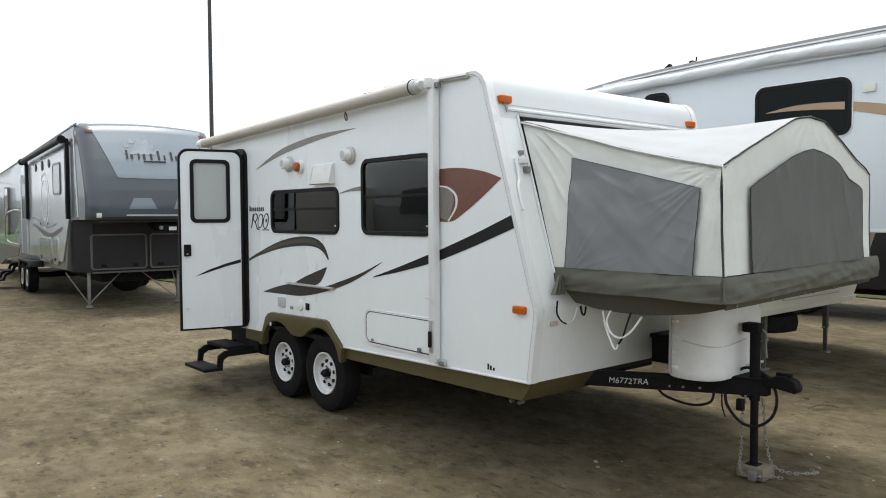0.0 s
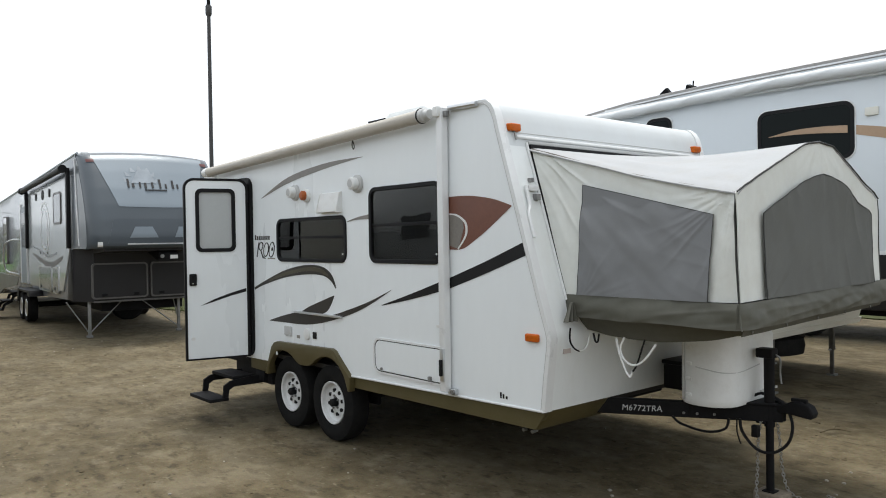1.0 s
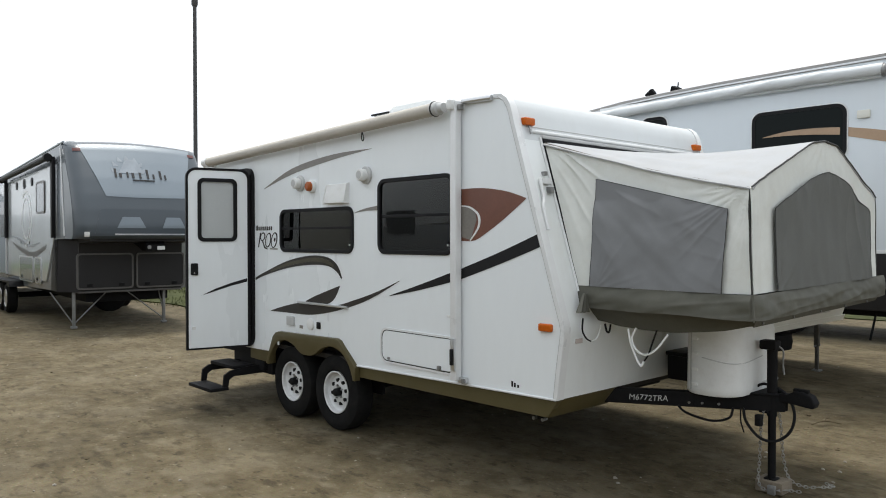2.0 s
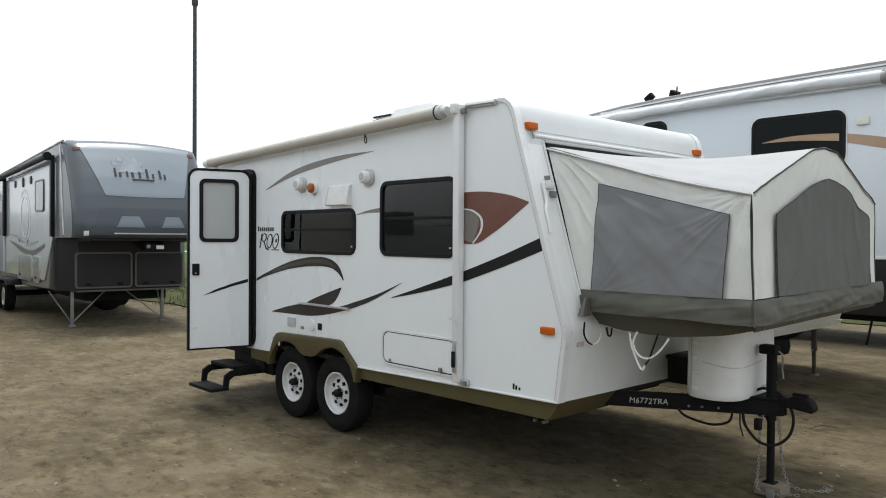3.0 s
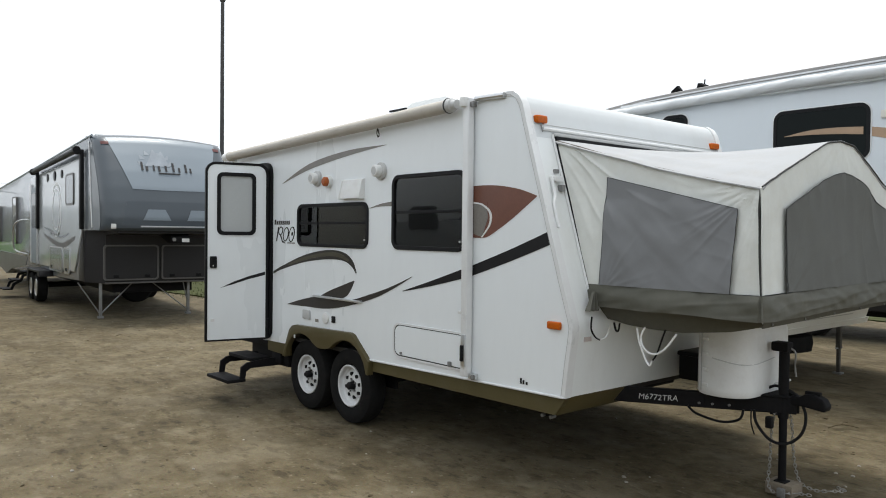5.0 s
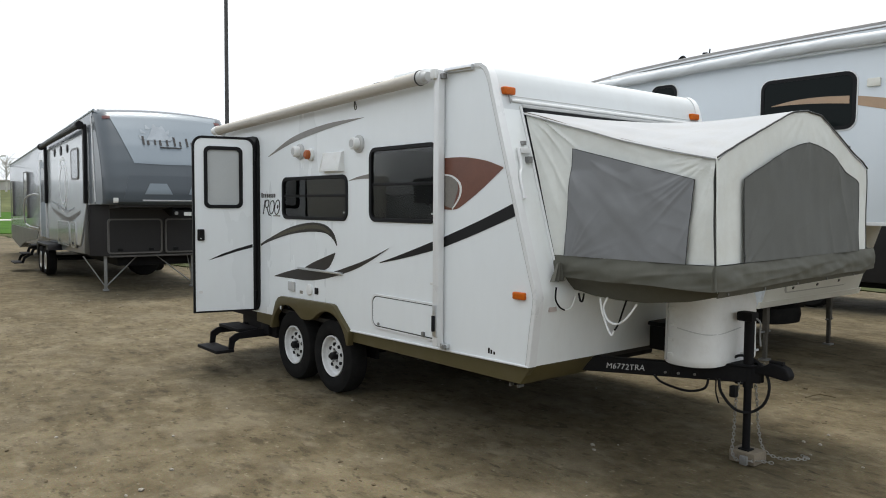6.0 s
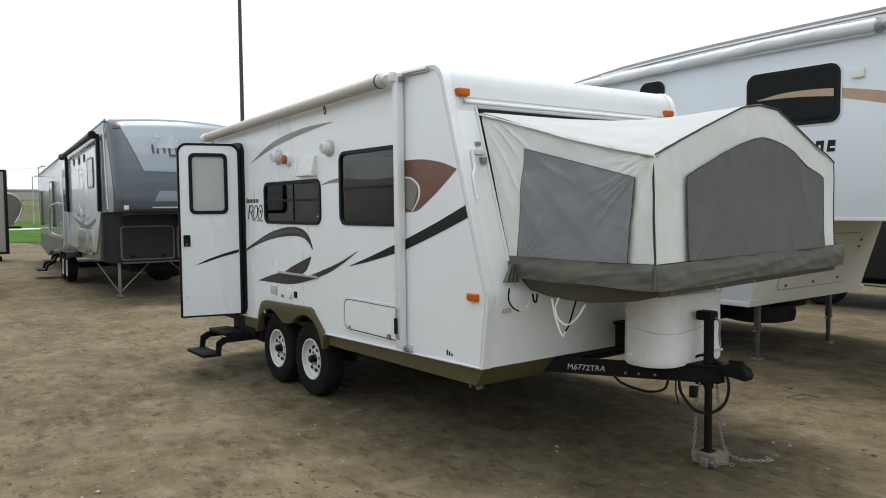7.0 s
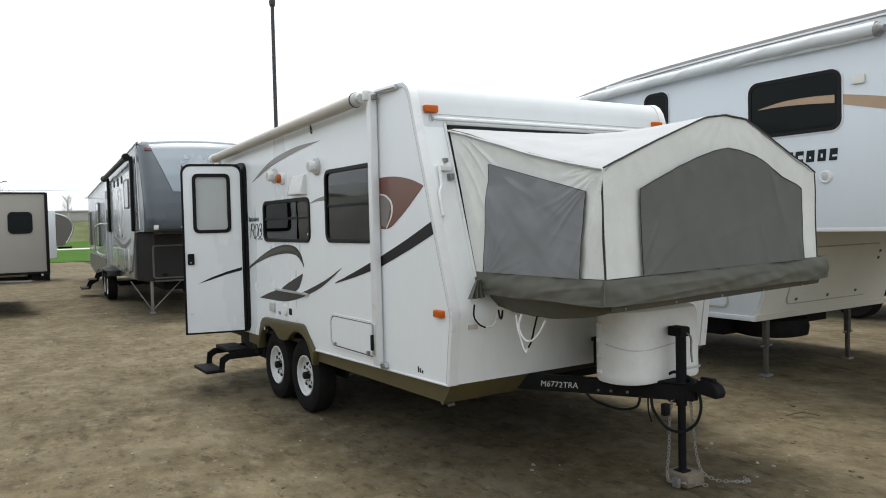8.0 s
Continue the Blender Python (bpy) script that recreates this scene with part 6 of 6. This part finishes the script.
pb = part("pin_box", bev(prism([(0.2, 1.70), (0.2, 1.62), (0.75, 1.48), (1.0, 1.48), (1.0, 1.60), (0.8, 1.70)], "y", 1.22, 1.58), 0.015, 2), BLACK_M, LT, "black king-pin box")
part("pin_label", box(1.0, 1.006, 1.42, 1.56, 1.50, 1.57), PLASTIC_W, pb)
part("pin_knob", lathe([(0.035, 0.95), (0.035, 1.03), (0.0, 1.03)], (0, 1.27, 1.55), "x", 12), GALV, pb)
for y in (0.22, LW - 0.55):
    lg = part("landing_leg", box(-0.18, -0.12, y - 0.027, y + 0.027, 0.04, 0.72, 0.006), GALV, LT, "steel landing leg with braces")
    part("leg_foot", box(-0.21, -0.09, y - 0.05, y + 0.05, 0.0, 0.04, 0.005), GALV, lg)
    part("leg_brace", tube([(-0.15, y - 0.02, 0.10), (-0.17, y - 0.40 if y < 1 else y - 0.75, 0.70)], 0.013, 6), GALV, lg)
    part("leg_brace", tube([(-0.15, y + 0.02, 0.10), (-0.17, y + 0.60 if y < 1 else y - 0.10, 0.68)], 0.013, 6), GALV, lg)
part("chassis", box(REAR + 1.4, -0.2, 0.45, LW - 0.45, 0.48, 0.70, 0.02), BLACK_M, LT)

# side fittings
sl = part("slide_panel", bev(prism([(-6.9, 0.82), (-6.9, 3.06), (-0.55, 3.13), (-0.55, 1.75), (-1.3, 0.84)], "y", -0.03, 0.01), 0.01, 1), PANEL, LT, "glossy pale panel under the awning")
aw2 = part("awning", tube([(-0.44, -0.16, 3.25), (-5.65, -0.16, 3.13)], 0.058, 14), BLACK, LT, "rolled black awning with two arms")
for x, zt in ((-0.44, 3.25), (-5.6, 3.13)):
    part("awning_arm", box(x - 0.07, x + 0.07, -0.10, -0.035, 1.72, zt + 0.02, 0.01), BLACK, aw2)
    part("awning_head", lathe([(0.075, -0.08), (0.085, 0.0), (0.075, 0.08)], (x, -0.16, zt), "x", 16), BLACK, aw2)
for x in (-2.6, -3.45, -4.35):
    part("round_vent", lathe([(0.11 if x == -3.45 else 0.09, -0.03), (0.11 if x == -3.45 else 0.09, -0.045), (0.0, -0.05)], (x, 0, 2.92), "y", 18), BLACK, LT)
part("edge_trim", tube(smooth_line([(0.27, -0.018, 1.76), (0.17, -0.018, 2.35), (0.08, -0.018, 2.90), (-0.01, -0.018, 3.40)]), 0.016, 8), TRIM_W, LT, "pale trim along the cap's edge")
for x in (-5.70, -6.68):
    part("door_trim", box(x - 0.025, x + 0.025, -0.07, -0.03, 0.84, 2.86, 0.008), TRIM_W, LT)
for x in (-2.95, -3.9):
    part("panel_stud", lathe([(0.03, -0.03), (0.03, -0.042), (0.0, -0.044)], (x, 0, 1.62), "y", 10), BLACK, LT)
part("round_mark", slab(oval(-3.3, 2.15, 0.42, 0.46, 0.0), [oval(-3.3, 2.15, 0.38, 0.42, 0.0)], "y", -0.035, -0.03), TRIM_W, LT)
dr2 = part("entry_door", bev(prism(rrect(-6.6, -5.75, 0.85, 2.78, 0.1), "y", -0.06, -0.03), 0.006, 1, 60), SILVER_L, LT, "silver entry door with dark pane")
part("door_pane", prism(rrect(-6.45, -5.9, 1.75, 2.62, 0.06), "y", -0.068, -0.06), BLACKGLASS, dr2)
part("grab_handle", tube(smooth_line([(-7.0, -0.06, 1.95), (-7.4, -0.18, 1.95), (-8.3, -0.24, 1.80), (-8.6, -0.22, 1.25), (-8.4, -0.14, 1.08), (-7.0, -0.08, 1.05)]), 0.02, 8), ALU, LT, "folding grab handle")
for x0, x1, z0, z1 in ((-13.75, -13.2, 1.3, 2.42), (-10.25, -9.5, 1.3, 2.62), (-2.1, -1.35, 2.25, 2.85)):
    w = part("window", prism(rrect(x0, x1, z0, z1, 0.08), "y", -0.045, 0.0), PANE_G if x0 < -5 else SILVER, LT, "glossy grey pane")
    part("window_frame", slab(rrect(x0 - 0.03, x1 + 0.03, z0 - 0.03, z1 + 0.03, 0.1), [rrect(x0 + 0.01, x1 - 0.01, z0 + 0.01, z1 - 0.01, 0.07)], "y", -0.05, 0.0), CHAR_L, w)
for x0, x1 in ((-4.0, -2.55), (-2.3, -1.75)):
    hh = part("side_hatch", bev(prism(rrect(x0, x1, 0.80, 1.30, 0.05), "y", -0.05, -0.03), 0.004, 1, 60), SILVER, LT, "silver side hatch")
    part("hatch_catch", box(x0 + 0.2, x0 + 0.3, -0.06, -0.05, 0.84, 0.9), BLACK, hh)
    part("hatch_outline", slab(rrect(x0 - 0.03, x1 + 0.03, 0.77, 1.33, 0.06), [rrect(x0, x1, 0.80, 1.30, 0.05)], "y", -0.048, -0.03), ALU, hh)
stripe_on(LT, [(-4.9, 1.62), (-3.9, 1.52), (-2.6, 1.42), (-1.25, 1.58)], [(-4.9, 1.58), (-3.9, 1.42), (-2.6, 1.30), (-1.25, 1.50)], CHAR_L, -0.03, 0.004)
stripe_on(LT, [(-5.0, 1.78), (-4.0, 1.72), (-2.9, 1.58), (-1.9, 1.64)], [(-5.0, 1.76), (-4.0, 1.66), (-2.9, 1.52), (-1.9, 1.60)], SILVER, -0.03, 0.004)
part("swirl", slab(arc(-3.3, 2.15, 0.62, -100, 130, 22) + arc(-3.3, 2.15, 0.55, 130, -100, 22), [], "y", -0.034, -0.03), PLASTIC_W, LT)
part("lower_band", prism([(REAR, 0.80), (REAR + 0.3, 0.98), (-7.6, 0.95), (-7.9, 0.72), (REAR + 3.5, 0.5), (REAR + 2.4, 0.30), (REAR + 0.3, 0.5)], "y", -0.01, 0.02), CHAR_L, LT)
part("roof_edge", tube([(0.15, 0.0, 3.50), (REAR, 0.0, top_of(REAR))], 0.022, 6), EMBLEM, LT)
part("roof_corner_light", box(REAR - 0.1, REAR + 0.1, -0.12, 0.0, top_of(REAR) - 0.06, top_of(REAR) - 0.02, 0.01), PLASTIC_W, LT)
for x in (-4.45, -5.2):
    simple_wheel(LT, x, -0.17, 0.34, 0.34, 0.22, -1, ALU)
    simple_wheel(LT, x, LW - 0.14, 0.38, 0.38, 0.24, 1, ALU)
    part("axle", tube([(x, 0.0, 0.38), (x, LW - 0.14, 0.38)], 0.04, 8), BLACK_M, LT)
part("fender", bev(prism([(-5.75, 0.42), (-5.65, 0.76), (-3.9, 0.76), (-3.8, 0.62), (-4.1, 0.62), (-4.2, 0.70), (-5.4, 0.70), (-5.58, 0.42)], "y", -0.29, 0.03), 0.01, 1), BLACK, LT)
ss = part("entry_step", box(-6.6, -5.8, -0.35, -0.05, 0.62, 0.65, 0.006), BLACK_M, LT, "black folding entry steps")
for k, (y, z) in enumerate(((-0.48, 0.42), (-0.68, 0.20))):
    part("tread", box(-6.6, -5.8, y - 0.11, y + 0.11, z, z + 0.03, 0.006), BLACK_M, ss)
for x in (-6.58, -5.84):
    part("step_arm", prism([(-0.10, 0.64), (-0.38, 0.57), (-0.42, 0.45), (-0.58, 0.36), (-0.63, 0.22), (-0.57, 0.22), (-0.53, 0.32), (-0.37, 0.41), (-0.33, 0.52), (-0.10, 0.58)], "x", x, x + 0.025), BLACK_M, ss)
part("spare_tyre", lathe([(0.16, -0.1), (0.34, -0.11), (0.38, -0.07), (0.38, 0.07), (0.34, 0.11), (0.16, 0.1)], (-3.5, 1.75, 0.36), "x", 30), RUBBER, LT, "spare tyre slung under the frame")
part("spare_carrier", box(-3.6, -3.4, 1.55, 1.95, 0.4, 0.72, 0.01), BLACK_M, LT)
part("roof_knob", box(-0.05, 0.08, 0.08, 0.22, 3.49, 3.54, 0.02), PLASTIC_W, LT)

# ---- beige trailer with its slide-out, at the lot's far side ----
BT = thing("beige_trailer", (-16.6, -3.6, 0), "beige trailer with slide-out and a small dark window", "trailer")
so = part("slide_out", box(-16.0, -14.8, -4.4, -1.13, 0.90, 2.58, 0.03), BEIGE, BT, "beige slide-out box")
part("slide_edge", box(-14.86, -14.76, -1.15, -1.09, 0.86, 2.60, 0.01), BLACK, so)
part("slide_edge", box(-14.83, -14.77, -4.4, -1.13, 2.575, 2.605, 0.006), BLACK, so)
part("slide_edge", box(-14.83, -14.77, -4.4, -1.13, 0.86, 0.905, 0.006), BLACK, so)
sw = part("slide_window", prism(rrect(-1.83, -1.41, 1.75, 2.17, 0.08), "x", -14.8, -14.785), BLACKGLASS, so, "small black rounded window")
part("window_frame", slab(rrect(-1.85, -1.39, 1.73, 2.19, 0.09), [rrect(-1.81, -1.43, 1.77, 2.15, 0.06)], "x", -14.8, -14.778), BLACK, sw)
part("body", box(-19.0, -16.0, -11.5, -1.30, 0.65, 2.62, 0.06), CREAM, BT, "pale trailer body")
part("roof_trim", box(-16.02, -15.96, -6.5, -1.95, 2.6, 2.66, 0.01), ALU, BT)
part("frame_rail", box(-15.2, -15.05, -4.4, -1.2, 0.70, 0.80, 0.01), BLACK_M, BT)
part("frame_rail", box(-15.9, -14.9, -1.45, -1.25, 0.72, 0.88, 0.03), BLACK_M, BT)
part("frame_pipe", tube([(-15.0, -2.2, 0.72), (-15.0, -1.5, 0.70), (-15.0, -1.3, 0.78)], 0.03, 8), ALU, BT)
for y in (-9.2, -8.3):
    simple_wheel(BT, -17.0, y, 0.36, 0.36, 0.22, -1, RIM)
part("jack", box(-18.6, -18.5, -6.9, -6.8, 0.0, 0.7, 0.01), BLACK_M, BT)
part("axle_frame", box(-17.2, -16.8, -9.6, -7.5, 0.3, 0.66, 0.02), BLACK_M, BT)

# ---- white trailer with a rounded nose further off ----
NT = thing("rounded_nose_trailer", (-27.5, -2, 0), "distant pale trailer with a rounded nose cap", "trailer")
part("body", box(-28.8, -27.0, -6.0, 0.22, 0.80, 2.55, 0.05), WHITE, NT)
ncap = [(p[0], p[1]) for p in smooth_line([(0.22, 1.24, 0), (0.46, 1.27, 0), (0.60, 1.44, 0), (0.73, 1.70, 0), (0.78, 1.93, 0), (0.70, 2.16, 0), (0.50, 2.33, 0), (0.22, 2.42, 0)], 4)]
part("nose_cap", prism(ncap, "x", -28.8, -27.05), NOSE_GREY, NT, "beige rounded nose cap")
part("nose_trim", tube([(-27.05, p[0], p[1]) for p in ncap[6:]], 0.03, 6), ALU, NT)
part("nose_foot", box(-27.6, -27.2, 0.3, 0.75, 1.14, 1.22, 0.02), BLACK, NT)
part("support", box(-27.6, -27.4, -0.2, 0.0, 0.0, 0.82, 0.01), BLACK_M, NT)
part("support", box(-27.6, -27.4, -5.2, -5.0, 0.0, 0.82, 0.01), BLACK_M, NT)

# ---- yard lamp pole ----
PX, PY = -17.1, 4.95
LP = thing("lamp_pole", (PX, PY, 0), "tall dark steel yard lamp pole", "pole")
part("pole", tube([(PX, PY, 0), (PX, PY, 4), (PX, PY, 8.15)], 0.062, 14, r2=0.048), POLE, LP)
part("base", lathe([(0.16, 0.0), (0.16, 0.05), (0.09, 0.09), (0.075, 0.25)], (PX, PY, 0), "z", 18), BLACK_M, LP)
part("collar", lathe([(0.062, 7.95), (0.085, 8.0), (0.085, 8.2), (0.06, 8.24), (0.0, 8.24)], (PX, PY, 0), "z", 14), POLE, LP)
part("lamp_arm", tube([(PX, PY, 8.2), (PX, PY, 8.9)], 0.05, 10), BLACK_M, LP)
part("lamp_head", box(PX - 0.25, PX + 0.25, PY - 0.15, PY + 0.15, 8.9, 9.05, 0.04), BLACK_M, LP)


# ---- twin floodlights on a post behind the white trailers ----
FLX, FLY = -7.2, 12.0
FL = thing("floodlight_post", (FLX, FLY, 0), "steel post with two small black floodlights", "floodlight")
part("post", tube([(FLX, FLY, 0), (FLX, FLY, 4.98)], 0.05, 12, r2=0.04), POLE, FL)
part("crossbar", box(FLX - 0.36, FLX + 0.36, FLY - 0.025, FLY + 0.025, 4.93, 4.98, 0.008), POLE, FL)
for dx, lean in ((-0.34, -35), (0.33, 25)):
    hb = box(-0.11, 0.11, -0.07, 0.07, -0.075, 0.075, 0.02)
    bmesh.ops.transform(hb, matrix=pose(FLX + dx, FLY, 5.15, 12, lean, 0), verts=hb.verts)
    head = part("floodlight", hb, BLACK_M, FL, "small black tilted floodlight")
    part("bracket", tube([(FLX + dx, FLY, 4.96), (FLX + dx, FLY, 5.10)], 0.015, 6), BLACK_M, head)
    if dx > 0:
        part("sensor", tube([(FLX + dx + 0.05, FLY, 5.22), (FLX + dx + 0.06, FLY, 5.32)], 0.016, 6), BLACK_M, head)


# ---- far street lamps, bare trees and a power line ----
def street_lamp(x, y, h):
    s = thing("street_lamp", (x, y, 0), "slim pale roadside street lamp far off", "lamp", "roadside lamps")
    part("post", tube([(x, y, 0), (x, y, h)], 0.11, 8, r2=0.07), CONCRETE, s)
    part("arm", tube([(x, y, h - 0.1), (x, y + 0.5, h + 0.05)], 0.05, 6), CONCRETE, s)
    part("head", box(x - 0.15, x + 0.15, y + 0.3, y + 0.8, h + 0.0, h + 0.14, 0.04), CONCRETE, s)


street_lamp(-100, 12.2, 7.2)
street_lamp(-112, 13.2, 6.5)
street_lamp(-100, 1.4, 7.9)


def bare_tree(x, y, z, h, seed):
    rg = random.Random(seed)
    t = thing("bare_tree", (x, y, z), "bare early-spring tree on the far bank", "tree", "far trees")
    bm = tube([(x, y, z), (x + 0.2, y + 0.1, z + h * 0.4), (x, y + 0.2, z + h * 0.8)], 0.22, 7, r2=0.05)
    part("trunk", bm, BARK, t)
    cr = B()
    for _ in range(46):
        f = rg.uniform(0.3, 0.8)
        a, l = rg.uniform(0, math.tau), h * rg.uniform(0.15, 0.38)
        p0 = Vector((x, y, z + h * f))
        p1 = p0 + Vector((math.cos(a) * l * 0.7, math.sin(a) * l * 0.7, l * 0.7))
        tube([p0, p0.lerp(p1, 0.5) + Vector((0, 0, -0.1)), p1], 0.06, 4, bm=cr, r2=0.012)
        for _ in range(4):
            q = p0.lerp(p1, rg.uniform(0.4, 1))
            d = Vector((rg.uniform(-1, 1), rg.uniform(-1, 1), rg.uniform(0.3, 1))).normalized() * l * 0.4
            tube([q, q + d], 0.025, 3, bm=cr, r2=0.006)
    part("crown", cr, BARK, t, "thin leafless crown")


for k, (y, h) in enumerate(((-4, 5), (6, 7), (17, 6), (24.5, 7.5), (31, 6), (48, 7))):
    bare_tree(-172 - 3 * (k % 3), y, 3.9, h, 40 + k)
pwl = thing("power_line", (-120, 0, 0), "thin power line between wooden posts", "cable")
for y in (-50, 45):
    part("post", tube([(-120, y, 0), (-120, y, 9.4)], 0.14, 8), BARK, pwl)
    part("crossarm", box(-120.1, -119.9, y - 0.9, y + 0.9, 8.8, 8.95, 0.02), BARK, pwl)
part("wire", tube([(-120, -50 + 95 * i / 24, 8.95 - 1.1 * math.sin(math.pi * i / 24)) for i in range(25)], 0.025, 4), BLACK, pwl)

# ---- the row of trailers across the lane, the first seen in the dark panes ----
def opposite_trailer(x0, x1, lower, upper, label):
    rt = thing("opposite_trailer", ((x0 + x1) / 2, -10.8, 0), label, "trailer", "row across the lane")
    part("body", box(x0, x1, -12.0, -9.5, 0.6, 2.05, 0.04), lower, rt, "lower body")
    part("upper_body", box(x0, x1, -11.99, -9.505, 2.05, 3.3, 0.06), upper, rt)
    part("underframe", box(x0 + 0.3, x1 - 0.3, -11.7, -9.8, 0.36, 0.61, 0.02), BLACK_M, rt)
    part("stripe", box(x0, x1, -9.5, -9.49, 0.75, 1.0), DECAL_DARK, rt)
    n = int((x1 - x0) // 4)
    for k in range(n):
        x = x0 + (k + 0.35) * (x1 - x0) / n
        part("window", prism(rrect(x, x + 1.3, 1.8, 2.5, 0.08), "y", -9.5, -9.485), PANE_G, rt)
    mid = (x0 + x1) / 2
    for x in (mid - 0.9, mid):
        simple_wheel(rt, x, -9.66, 0.36, 0.36, 0.22, 1, RIM)
        simple_wheel(rt, x, -11.8, 0.36, 0.36, 0.22, -1, RIM)


opposite_trailer(-24, -8.0, PANEL, WHITE, "long grey and white trailer with a dark stripe")
# the next two are unseen, added to cut low sky light under the trailers
opposite_trailer(-6.6, 2.6, SLATE, SILVER, "unseen slate and silver trailer with a dark stripe, added to block low sky light")
opposite_trailer(4.2, 14.5, CREAM, PANEL, "unseen cream and grey trailer with a dark stripe, added to block low sky light")
